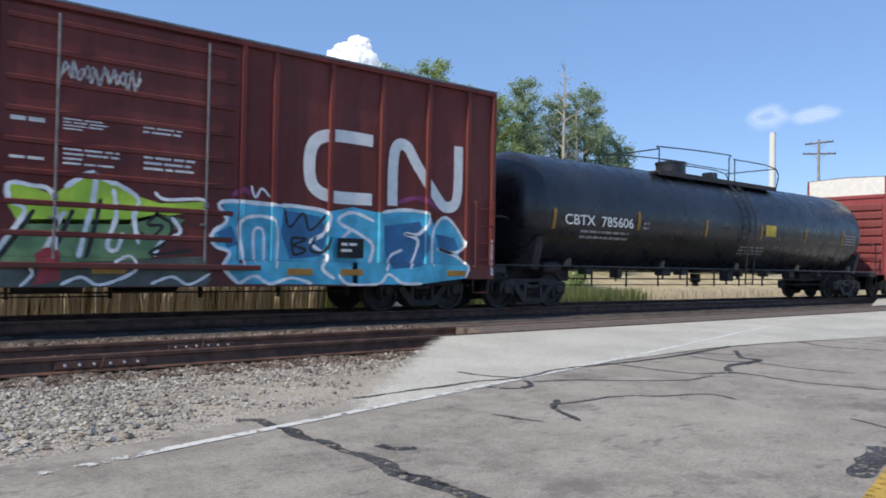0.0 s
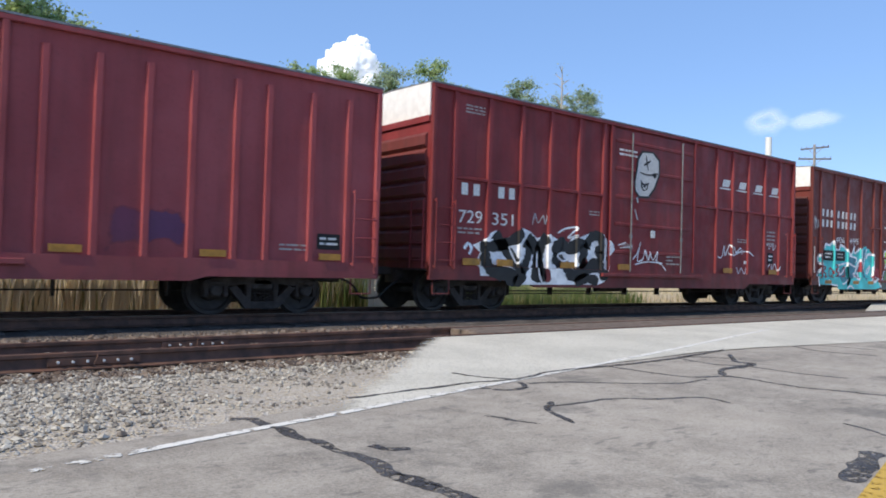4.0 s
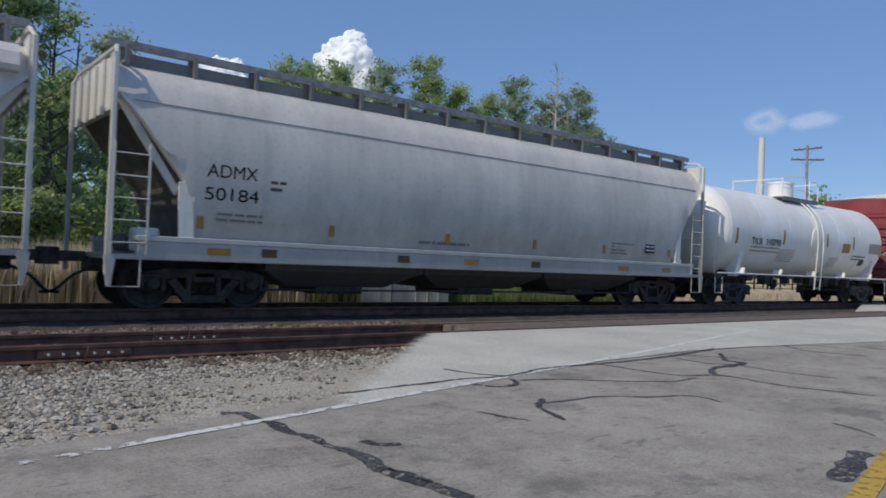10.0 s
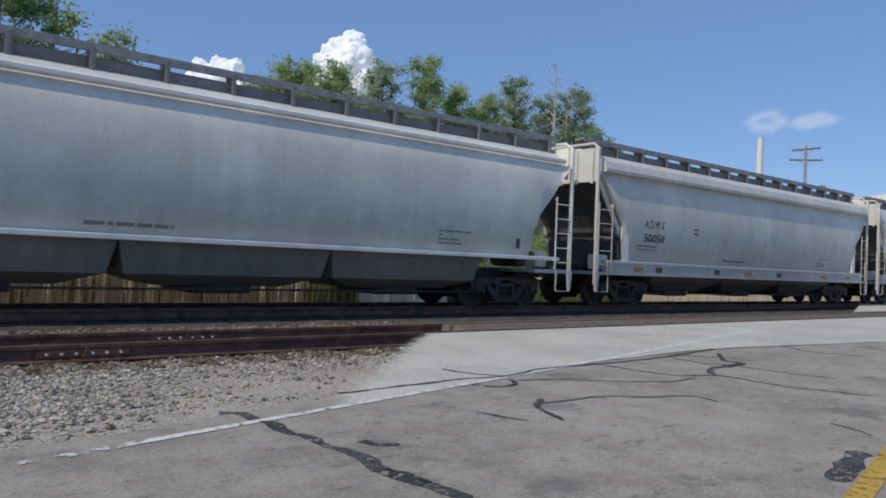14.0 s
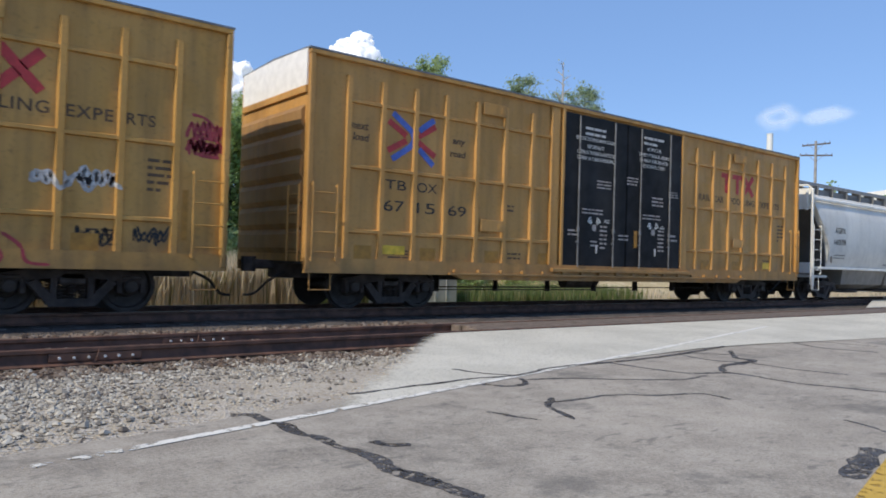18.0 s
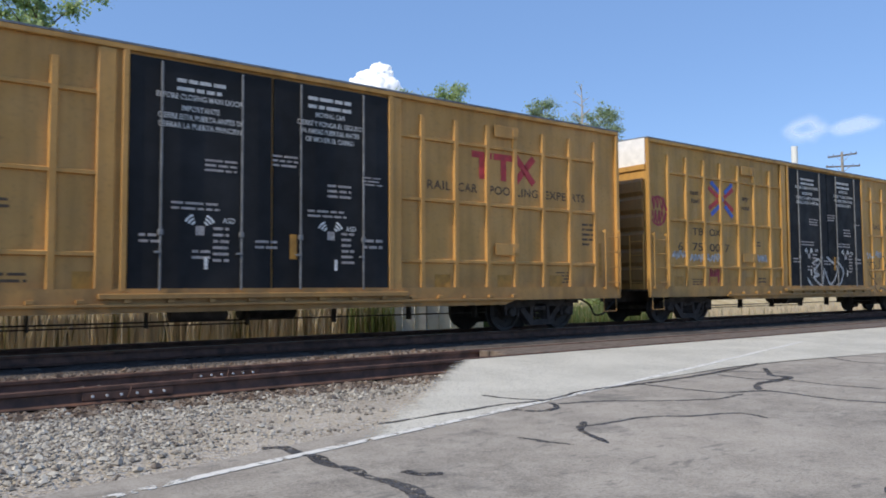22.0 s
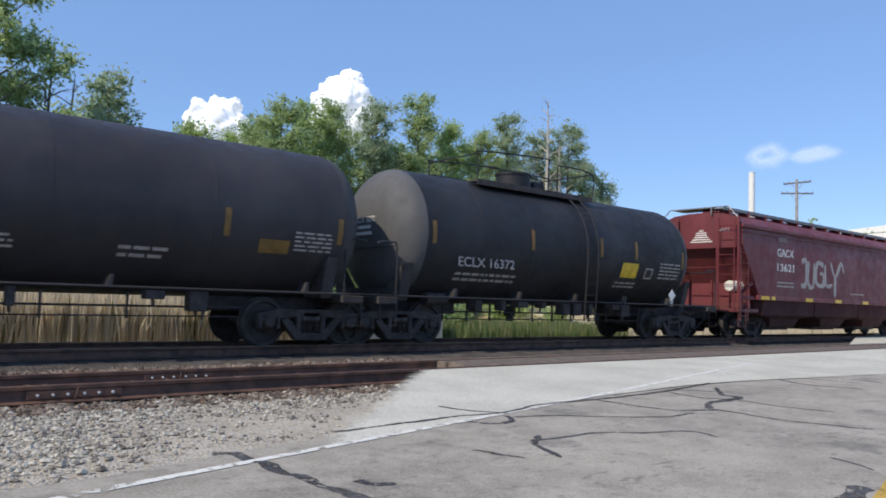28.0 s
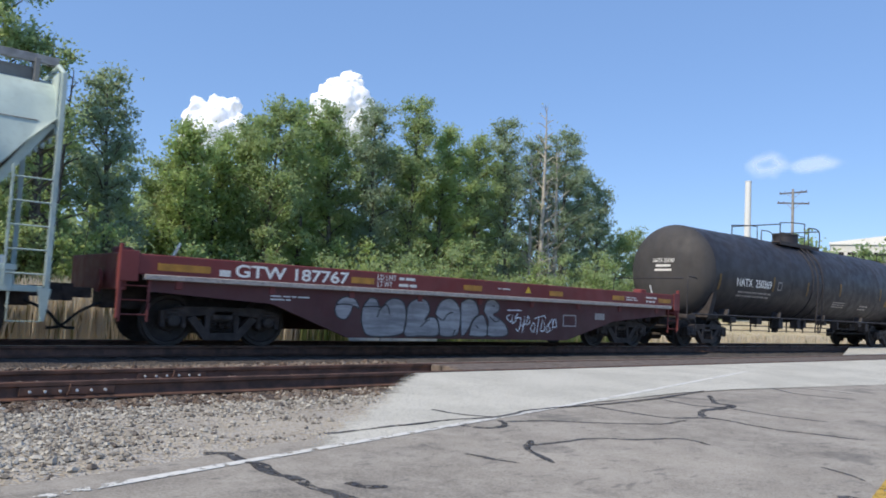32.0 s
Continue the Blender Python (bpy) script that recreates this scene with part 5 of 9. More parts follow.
# ---- yellow double-door box cars ----
def yellow_boxcar(label, left, length, mat, number, seed, shift=0.0):
    ribs = (0.88, 1.68, 2.49, 3.30, 4.18, 5.03, 5.90, 12.68, 13.55, 14.42, 15.22, 16.10, 16.98, 17.85)
    rails = tuple((a, b, z) for a, b in ((0.88, 6.6), (12.0, 17.86)) for z in (4.12, 2.84, 1.57))
    car = boxcar(label, left, length, 5.02, mat, ribs, (6.95, 11.85), rails, inset=2.3, sill=(0.74, 0.64), end_ribs=6, door_mat=M_DOOR_BLACK,
                 door_rods=(7.47, 8.83, 9.94, 11.25), door_ribs=0, rib_w=0.068, rib_bottom=0.91, lip=True, rib_top=4.6)
    for x in (6.5, 11.88):
        part("door_pilaster", Shape().box(x, x + 0.28, -1.59, -1.518, 0.92, 4.86, 0.02), mat, car)
    words, nums = number
    for word, x, w in words:
        letters(car, word, x, 2.46, 0.20, w, M_STENCIL_BLACK, PANEL)
    for word, x, w in nums:
        letters(car, word, x, 2.02, 0.22, w, M_STENCIL_BLACK, PANEL)
    letters(car, "next", 1.88 + shift, 3.58, 0.14, 0.40, M_STENCIL_BROWN, PANEL, shear=0.15, bold=0.02)
    letters(car, "load", 1.92 + shift, 3.36, 0.15, 0.38, M_STENCIL_BROWN, PANEL, shear=0.15, bold=0.02)
    letters(car, "any", 4.42 + shift, 3.54, 0.15, 0.36, M_STENCIL_BROWN, PANEL, shear=0.15, bold=0.02)
    letters(car, "road", 4.36 + shift, 3.30, 0.15, 0.44, M_STENCIL_BROWN, PANEL, shear=0.15, bold=0.02)
    y = PANEL - 0.004
    for m, strokes in ((M_LOGO_RED, (((2.75, 3.85), (3.2, 3.6)), ((2.75, 3.25), (3.2, 3.5)), ((3.95, 3.88), (3.5, 3.62)), ((3.95, 3.25), (3.5, 3.5)))),
                       (M_LOGO_BLUE, (((2.85, 4.02), (3.3, 3.72), (3.40, 3.55), (3.3, 3.38), (2.85, 3.08)), ((3.9, 4.02), (3.52, 3.74)), ((3.9, 3.05), (3.52, 3.36))))):
        for st in strokes:
            part("emblem", ribbon([(a + shift, b) for a, b in st], 0.125, y=y - (0.006 if m is M_LOGO_BLUE else 0.0), taper=False), m, car, "red and blue crossing-arrows emblem")
    s = Shape()
    for x in (14.0, 14.62):
        s.box(x, x + 0.56, y - 0.004, y, 3.86, 4.0, 0).box(x + 0.2, x + 0.36, y - 0.004, y, 3.4, 3.86, 0)
    part("emblem", s, M_LOGO_RED, car, "dark red block emblem")
    for st in (((15.25, 4.0), (15.82, 3.4)), ((15.25, 3.4), (15.5, 3.66)), ((15.57, 3.74), (15.82, 4.0))):
        part("emblem", ribbon(st, 0.16, y=y, taper=False), M_LOGO_RED, car, "dark red block emblem")
    for word, x, w in (("RAIL", 12.82, 0.60), ("CAR", 13.62, 0.52), ("POO", 14.5, 0.58), ("LING", 15.28, 0.66), ("EXPE", 16.17, 0.68), ("RTS", 17.05, 0.45)):
        letters(car, word, x, 3.08, 0.19, w, M_STENCIL_BROWN, PANEL, gap=1.1, bold=0.012)
    for text, x, z, w in (("BEFORE CLOSING MAIN DOOR", 8.12, 4.19, 1.46), ("IMPORTANTE", 8.12, 4.00, 0.64), ("CIERRE ESTA PUERTA ANTES DE", 8.14, 3.85, 1.44), ("CERRAR LA PUERTA PRINCIPAL", 8.14, 3.70, 1.44),
                          ("MOVING CAR", 10.56, 4.22, 0.62), ("CIERRE Y PONGA EL SEGURO", 10.56, 4.05, 1.36), ("EN AMBAS PUERTAS ANTES", 10.56, 3.90, 1.24), ("DE MOVER EL CARRO", 10.56, 3.75, 1.0), ("ASD", 8.62, 2.14, 0.22), ("ASD", 11.0, 2.10, 0.22)):
        letters(car, text, x - w / 2, z, 0.095, w, M_STENCIL_PALE, -1.576, bold=0.012)
    for i, (x0, x1, z0, z1, rows) in enumerate(((7.72, 8.54, 4.30, 4.58, 2), (10.1, 11.0, 4.34, 4.64, 2), (8.2, 8.75, 3.0, 3.25, 3), (9.4, 9.9, 3.2, 3.45, 3), (11.25, 11.7, 3.0, 3.2, 3), (10.5, 11.0, 2.7, 3.0, 3),
                                             (7.15, 7.5, 1.75, 1.95, 2), (8.0, 8.3, 1.5, 1.7, 2), (11.25, 11.7, 1.75, 2.0, 2), (9.1, 9.5, 1.7, 1.9, 2))):
        stencil_bars(car, x0, x1, z0, z1, rows, M_STENCIL_PALE if i < 2 else M_STENCIL_DIM, -1.578, seed * 20 + i)
    for x in (8.0, 10.45):
        for way in (-1, 1):
            for r in (0.10, 0.16, 0.22):
                part("warning_mark", ribbon([(x + 0.12 + way * (0.04 + r * math.sin(a)), 2.05 + r * math.cos(a)) for a in np.linspace(0.35, 1.15, 5)], 0.035, y=-1.577, taper=False), M_STENCIL, car)
        plate(car, "placard", x + 0.05, x + 0.2, 1.92, 2.08, M_STENCIL_DIM, -1.578, "pale placard on the door"), plate(car, "placard", x + 0.2, x + 0.26, 1.35, 1.55, M_STENCIL, -1.578), stencil_bars(car, x - 0.35, x + 0.45, 2.32, 2.5, 2, M_STENCIL_DIM, -1.578, seed + int(x)), stencil_bars(car, x + 0.35, x + 0.62, 1.45, 2.1, 6, M_STENCIL_DIM, -1.578, seed + int(x) + 5)
    for x in (0.70, 17.98):
        plate(car, "reflector", x, x + 0.1, 1.25, 2.1, M_AMBER, PANEL, "upright amber reflective strip")
    plate(car, "reflector", 9.75, 9.88, 1.55, 2.0, M_AMBER, -1.58, "upright yellow reflective strip")
    for x in (1.1, 2.7, 4.5, 6.2, 13.0, 14.7, 16.3):
        plate(car, "reflector", x, x + 0.4, 1.02, 1.3, M_AMBER, PANEL, "dull yellow reflective square")
    for x, z in ((4.3, 4.48), (4.3, 1.86), (14.6, 4.5), (14.6, 1.86)):
        part("inspection_plate", Shape().box(x, x + 0.7, -1.6, -1.585, z - 0.13, z + 0.13, 0.006).box(x + 0.52, x + 0.66, -1.612, -1.6, z - 0.08, z + 0.06, 0.004), mat, car)
    for i, (x0, x1, z0, z1, rows) in enumerate(((1.9, 2.4, 1.05, 1.25, 3), (5.2, 5.6, 1.1, 1.3, 2), (5.15, 5.35, 2.2, 2.4, 2), (16.5, 16.95, 1.1, 1.4, 4), (17.4, 17.8, 2.0, 2.6, 5))):
        stencil_bars(car, x0, x1, z0, z1, rows, M_STENCIL_BROWN, PANEL, seed * 30 + i)
    return car


car = yellow_boxcar("yellow boxcar with black double doors and a yellow placard", -129.45, 18.70, M_YELLOW, ((("TB", 1.78, 0.52), ("OX", 2.58, 0.52)), (("67", 1.76, 0.50), ("15", 2.58, 0.48), ("69", 3.42, 0.50))), 1, -0.93)
plate(car, "placard", 16.5, 17.0, 1.1, 1.3, M_BRIGHT_YELLOW, PANEL - 0.007, "bright yellow placard"), plate(car, "placard", 1.75, 2.3, 1.14, 1.32, M_BRIGHT_YELLOW, PANEL - 0.007, "bright yellow placard")
car = yellow_boxcar("dirty yellow boxcar with scribbled graffiti and black doors", -149.70, 18.75, M_YELLOW_OLD, ((("TB", 1.95, 0.5), ("OX", 2.75, 0.52)), (("6", 1.30, 0.2), ("75", 1.95, 0.46), ("00", 2.75, 0.5), ("7", 3.5, 0.2))), 2)
RIBS = (0.88, 1.68, 2.49, 3.30, 4.18, 5.03, 5.90, 12.68, 13.55, 14.42, 15.22, 16.10, 16.98, 17.85)
ON = ribbed_side(RIBS, 0.068, (6.95, 11.85), 18.65, bottom=0.66)
ON_DOOR = [(6.98, 11.84, 1.0, 4.75, -1.578, -1.578)]
piece = sprayed(car, ON_DOOR, M_SPRAY_WHITE, 1, ((7.98, 1.29), (8.15, 1.11), (8.28, 1.01), (8.17, 0.92)), 0.07, label="pale sprayed scrawl across the doors")
sprayed(piece, ON_DOOR, M_SPRAY_WHITE, 1, ((8.29, 1.75), (8.7, 1.9), (8.8, 1.79), (8.4, 1.49), (8.75, 1.39), (8.35, 1.32)), 0.08)
sprayed(piece, ON_DOOR, M_SPRAY_WHITE, 1, ((8.35, 1.32), (8.65, 1.13), (8.91, 1.03), (8.99, 1.28), (9.09, 1.63)), 0.08)
sprayed(piece, ON_DOOR, M_SPRAY_WHITE, 1, ((9.14, 1.53), (9.42, 1.09), (9.79, 1.26), (9.95, 1.62), (9.58, 1.85), (9.26, 2)), 0.08)
sprayed(piece, ON_DOOR, M_SPRAY_WHITE, 1, ((9.92, 1.87), (10.2, 1.71), (10.39, 1.48), (10.1, 1)), 0.08)
sprayed(piece, ON_DOOR, M_SPRAY_WHITE, 1, ((9.46, 1.05), (9.83, 0.99), (9.97, 1.11)), 0.07)
piece = sprayed(car, ON, M_SPRAY_BLACK, 1, ((12.39, 1.44), (12.9, 1.75), (13.03, 1.6), (13.27, 1.72), (13.26, 1.94), (13.47, 2.1), (13.63, 1.9), (13.56, 1.67), (13.87, 1.81), (14.15, 1.71), (14.37, 1.56), (14.09, 1.21), (13.97, 0.85), (13.7, 0.8)), 0.035, label="thin black, red and white sprayed scrawls")
sprayed(piece, ON, M_SPRAY_BLACK, 1, ((12.39, 1.44), (12.63, 1.27), (12.71, 0.95), (12.97, 0.77), (13.1, 0.94), (13.47, 0.87), (13.7, 0.8)), 0.035)
sprayed(piece, ON, M_SPRAY_BLACK, 1, ((12.63, 1.27), (12.91, 1.49), (12.86, 1.17), (13.05, 1.07), (13.27, 1.4)), 0.03)
sprayed(piece, ON, M_SPRAY_BLACK, 1, ((13.44, 1.58), (13.72, 1.53), (13.66, 1.2), (13.86, 1.12), (14.08, 1.5)), 0.03)
sprayed(piece, ON, M_SPRAY_BLACK, 1, ((14.07, 1.84), (14.18, 2.16), (14.28, 1.83), (14.37, 2.24), (14.49, 1.79), (14.73, 2.01), (15.05, 2.31), (14.93, 1.84), (15.18, 1.81)), 0.03)
sprayed(piece, ON, M_SPRAY_BLACK, 1, ((12.21, 1.8), (12.38, 1.88), (12.45, 1.76), (12.6, 1.87), (12.74, 1.8), (12.68, 1.73)), 0.035)
sprayed(piece, ON, M_SPRAY_RED, 1, ((14.72, 1.42), (14.9, 1.12), (14.83, 0.82), (15.1, 0.9), (15.18, 1.18), (15.39, 0.9), (15.14, 0.76), (14.78, 0.69)), 0.05)
sprayed(piece, ON, M_SPRAY_RED, 1, ((14.72, 0.73), (14.92, 0.6), (15.25, 0.71), (15.02, 0.87), (14.77, 0.78)), 0.05)
sprayed(piece, ON, M_SPRAY_RED, 1, ((15.38, 1.26), (15.62, 1.08), (15.71, 0.84), (16.02, 0.8)), 0.05)
sprayed(piece, ON, M_SPRAY_BLACK, 1, ((16.46, 1.34), (16.56, 1.08), (16.71, 1.3), (16.75, 1.11), (16.91, 1.26)), 0.04)
sprayed(piece, ON, M_SPRAY_BLACK, 1, ((17.27, 1.45), (17.38, 1.22), (17.54, 1.43), (17.62, 1.21), (17.78, 1.47)), 0.04)
sprayed(piece, ON, M_SPRAY_WHITE, 1, ((12.19, 2.09), (12.32, 2.2), (12.39, 2.02), (12.52, 2.18), (12.6, 2.04), (12.8, 2.12)), 0.07)
sprayed(piece, ON, M_SPRAY_WHITE, 1, ((15.76, 2.03), (15.96, 2.22), (16.12, 1.96), (16.33, 2.19), (16.53, 1.96), (16.71, 2.2), (17.01, 2.02)), 0.07)
sprayed(piece, ON, M_SPRAY_RED, 1, ((18.09, 3.39), (18.34, 3.34), (18.5, 3.14), (18.18, 3.03), (18.62, 2.99)), 0.05)
sprayed(piece, ON, M_SPRAY_RED, 1, ((18.07, 2.94), (18.36, 3.08), (18.58, 2.88), (18.22, 2.72), (18.66, 2.7)), 0.06)
sprayed(piece, ON, M_SPRAY_RED, 1, [(0.46 + 0.34 * math.cos(a), 3.05 + 0.38 * math.sin(a)) for a in np.linspace(0, 6.2, 13)], 0.06)
for x, z, w, h, m, turns, th in ((18.02, 2.98, 0.6, 0.36, M_SPRAY_RED, 11, 0.055), (18.06, 2.68, 0.56, 0.32, M_SPRAY_RED, 12, 0.06), (18.04, 2.76, 0.55, 0.2, M_SPRAY_RED, 10, 0.06), (15.75, 2.02, 0.75, 0.2, M_SPRAY_WHITE, 9, 0.10), (16.4, 2.05, 0.6, 0.26, M_SPRAY_WHITE, 8, 0.11), (13.0, 2.05, 0.55, 0.22, M_SPRAY_WHITE, 8, 0.09),
                                  (16.35, 1.14, 0.55, 0.26, M_SPRAY_BLACK, 9, 0.035), (17.2, 1.14, 0.55, 0.26, M_SPRAY_BLACK, 9, 0.035), (0.15, 2.7, 0.6, 0.4, M_SPRAY_RED, 9, 0.05), (0.15, 3.05, 0.6, 0.45, M_SPRAY_RED, 8, 0.05), (2.7, 0.95, 0.5, 0.7, M_SPRAY_RED, 9, 0.06)):
    scribble(car, x, z, w, h, m, PANEL, int(z * 20), turns, th)
for x, z, w in ((1.05, 1.78, 0.55), (1.85, 1.72, 0.6), (2.62, 1.72, 0.6), (5.15, 1.75, 0.5)):
    scribble(car, x, z, w, 0.22, M_SPRAY_WHITE, PANEL, int(x * 10), 8, 0.07, "white sprayed scrawl")
car = yellow_boxcar("yellow boxcar with a faint cyan tag and black doors", -169.57, 18.70, M_YELLOW, ((("TB", 1.90, 0.5), ("OX", 2.70, 0.52)), (("6", 1.30, 0.2), ("75", 1.95, 0.46), ("32", 2.72, 0.5), ("5", 3.56, 0.2))), 3)
scribble(car, 0.12, 3.05, 0.75, 0.75, M_SPRAY_CYAN, PANEL, 71, 7, 0.07)


# ---- tank cars ----
def tank_car(label, left, length, mat, x0, x1, r, zc, deck, rail_mat, ladder_mat, inset=1.7, head=0.72, half=1.5, dome=0.0, lad_x=0.25, dome_h=0.36):
    """x0 and x1: the seams at which the shell meets its heads."""
    car = new_car("tank_car", label, "tank car", left, length, inset, 0.0)
    dish = {M_TANK_BLACK.name: M_TANK_DUST, M_TANK_DULL.name: M_TANK_PALE}.get(mat.name, mat)
    part("tank_shell", Shape().turn([(x0 + (x1 - x0) * k / 6, r) for k in range(7)], 0, zc, 56), mat, car, "cylindrical tank shell", True, 50)
    for xh, w in ((x0, -1), (x1, 1)):
        prof = [(xh + w * head * math.sin(a), r * math.cos(a) ** 0.8 + 0.001) for a in np.linspace(0, math.pi / 2, 11)]
        part("tank_head", Shape().turn(prof, 0, zc, 56), dish, car, "dished tank head", True, 50)
    for k in range(0, 7):
        x = x0 + (x1 - x0) * k / 6
        part("weld_seam", Shape().turn([(x - 0.025, r - 0.01), (x - 0.02, r + 0.005), (x + 0.02, r + 0.005), (x + 0.025, r - 0.01)], 0, zc, 48), mat, car, smooth=True)
    for xe in (0.25, length - 0.25):
        w = 1 if xe < length / 2 else -1
        part("end_sill", Shape().box(xe - 0.25, xe + 0.25, -1.45, 1.45, 0.86, 1.02, 0.02), M_UNDER, car)
        part("draft_sill", Shape().box(min(xe, xe + 3.6 * w), max(xe, xe + 3.6 * w), -0.3, 0.3, 0.65, 1.02, 0.02), M_UNDER, car)
        xs = xe + 1.35 * w
        part("saddle", Shape().slab([(-1.25, 0.95), (-1.45, 1.75), (-1.2, 1.6), (-0.8, 1.2), (0.8, 1.2), (1.2, 1.6), (1.45, 1.75), (1.25, 0.95)], 0, xs - 0.12, xs + 0.12), ladder_mat if ladder_mat is M_TANK_WHITE else M_UNDER, car)
        part("end_handrail", Shape().pipe(smooth_line([(xe - 0.2 * w, -1.42, 1.0), (xe - 0.2 * w, -1.42, 2.05), (xe - 0.05 * w, -1.42, 2.15), (xe + 0.2 * w, -1.42, 2.15), (xe + 0.3 * w, -1.42, 2.1)], 3), 0.02, 6)
             .pipe([(xe - 0.24 * w, -1.3, 2.1), (xe - 0.24 * w, 1.3, 2.1), (xe - 0.24 * w, 1.3, 1.0)], 0.018, 6), rail_mat, car, "bent pipe handrail at the end", True)
        stirrup(car, min(xe - 0.2 * w, xe + 0.2 * w), max(xe - 0.2 * w, xe + 0.2 * w), 0.42, 0.9, -1.46, rail_mat)
    part("side_handrail", Shape().rod((0.1, -1.5, 1.04), (length - 0.1, -1.5, 1.04), 0.022, 8), rail_mat, car, "pipe rail along the side", True)
    for k in range(5):
        x = x0 + 0.8 + (x1 - x0 - 1.6) * k / 4
        part("rail_bracket", Shape().slab([(x - 0.05, 1.04), (x + 0.03, 1.24), (x + 0.07, 1.24), (x + 0.05, 1.04)], 1, -1.51, -1.2), rail_mat, car)
    top, m, d = zc + r, deck, deck + dome
    part("manway", Shape().rod((d, 0, top - 0.1), (d, 0, top + dome_h), 0.46, 24).rod((d, 0, top + dome_h), (d, 0, top + dome_h + 0.06), 0.49, 24).rod((d, 0, top + dome_h + 0.06), (d, 0, top + dome_h + 0.11), 0.2, 16), mat, car, "round manway dome on top", True)
    s = Shape()
    for yy in (-0.95, 0.60):
        s.box(m - half, m + half, yy, yy + 0.35, top - 0.12, top - 0.07, 0.005)
    part("deck", s.box(m - half, m + half, -0.97, -0.93, top - 0.2, top - 0.06, 0.005), M_GRATE if mat is M_TANK_WHITE else M_UNDER, car, "grating walkway round the manway")
    s = Shape()
    for y in (-0.95, 0.95):
        s.pipe(smooth_line([(m - half, y, top - 0.1), (m - half, y, top + 0.52), (m - half + 0.15, y, top + 0.62), (m + 0.2, y, top + 0.75), (m + 0.35, y, top + 0.62), (m + 0.35, y, top - 0.1)], 3), 0.02, 6)
        s.pipe(smooth_line([(m + 0.7, y, top - 0.1), (m + 0.7, y, top + 0.56), (m + 0.85, y, top + 0.64), (m + half, y, top + 0.58), (m + half, y, top - 0.1)], 3), 0.02, 6)
        s.rod((m - half, y, top + 0.25), (m + 0.35, y, top + 0.25), 0.014, 6)
    s.pipe([(m - half, -0.95, top + 0.55), (m - half, 0.95, top + 0.55)], 0.02, 6).pipe([(m + half, -0.95, top + 0.58), (m + half, 0.95, top + 0.58)], 0.02, 6)
    part("deck_railing", s, rail_mat, car, "pipe railing round the top deck", True)
    part("valve_box", Shape().box(m + 0.6, m + 0.95, -0.2, 0.2, top - 0.05, top + 0.3, 0.03), mat, car)
    st, x = Shape(), m + lad_x
    arc = [(-(r + 0.09) * math.cos(a), zc + (r + 0.09) * math.sin(a)) for a in np.linspace(0.0, 1.2, 9)]
    for xx in (x - 0.21, x + 0.21):
        st.pipe([(xx, -1.52, 0.55), (xx, -r - 0.09, zc - 0.4)] + [(xx, y, z) for y, z in arc], 0.024, 6)
    lad = part("ladder", st, ladder_mat, car, "bent ladder up the tank's flank", True)
    for k in range(11):
        z = 0.62 + 0.3 * k
        y = -1.52 if z < 1.6 else -(r + 0.09) * math.cos(math.asin(max(-1, min(1, (z - zc) / (r + 0.09)))))
        part("rung", Shape().rod((x - 0.21, y, z), (x + 0.21, y, z), 0.013, 6), ladder_mat, lad)
    part("bottom_outlet", Shape().rod((m, 0, zc - r - 0.02), (m, 0, zc - r - 0.3), 0.16, 14).rod((m, 0, zc - r - 0.3), (m, 0, zc - r - 0.42), 0.1, 12), M_UNDER, car, smooth=True)
    s = Shape()
    s.rod((x0 + 1.0, -0.7, 0.72), (x1 - 1.0, -0.7, 0.72), 0.02, 6).rod((x0 + 1.2, -0.7, 0.55), (x1 - 1.2, -0.7, 0.55), 0.014, 6)
    for k in range(11):
        xx = x0 + 1.1 + (x1 - x0 - 2.2) * k / 10
        s.box(xx - 0.02, xx + 0.02, -0.72, -0.68, 0.5, 0.95, 0.004)
    part("brake_piping", s, M_UNDER, car, "thin brake pipes on hangers under the tank")
    rng = random.Random(int(length * 10))
    for k in range(9):
        xx = x0 + 1.6 + (x1 - x0 - 3.2) * (k + rng.random() * 0.7) / 9
        h, wd = rng.uniform(0.12, 0.34), rng.uniform(0.05, 0.2)
        part("brake_hanger", Shape().box(xx - wd, xx + wd, -1.1, -0.8, 0.98 - h, 1.0, 0.02).rod((xx, -0.95, 0.98 - h - 0.1), (xx, -0.95, 1.0), 0.03, 6), M_UNDER, car, "sooty brake gear hanging under the tank")
    part("brake_cylinder", Shape().rod((x0 + 0.4, -0.9, 1.0), (x0 + 1.0, -0.9, 1.0), 0.15, 12), M_UNDER, car, smooth=True)
    return car


def on_tank(r, zc, z):
    """The near side of a tank at that height."""
    return -math.sqrt(max(0.01, r * r - (z - zc) ** 2)) - 0.004


def tank_patch(car, name, x0, x1, z0, z1, mat, r, zc, label="", n=4):
    s, o = Shape(), 0.006
    zs = [z0 + (z1 - z0) * k / n for k in range(n + 1)]
    for a, b in zip(zs, zs[1:]):
        ya, yb = on_tank(r, zc, a), on_tank(r, zc, b)
        s.add([(x0, ya - o, a), (x1, ya - o, a), (x1, yb - o, b), (x0, yb - o, b)], [(0, 1, 2, 3)])
    return part(name, s, mat, car, label)


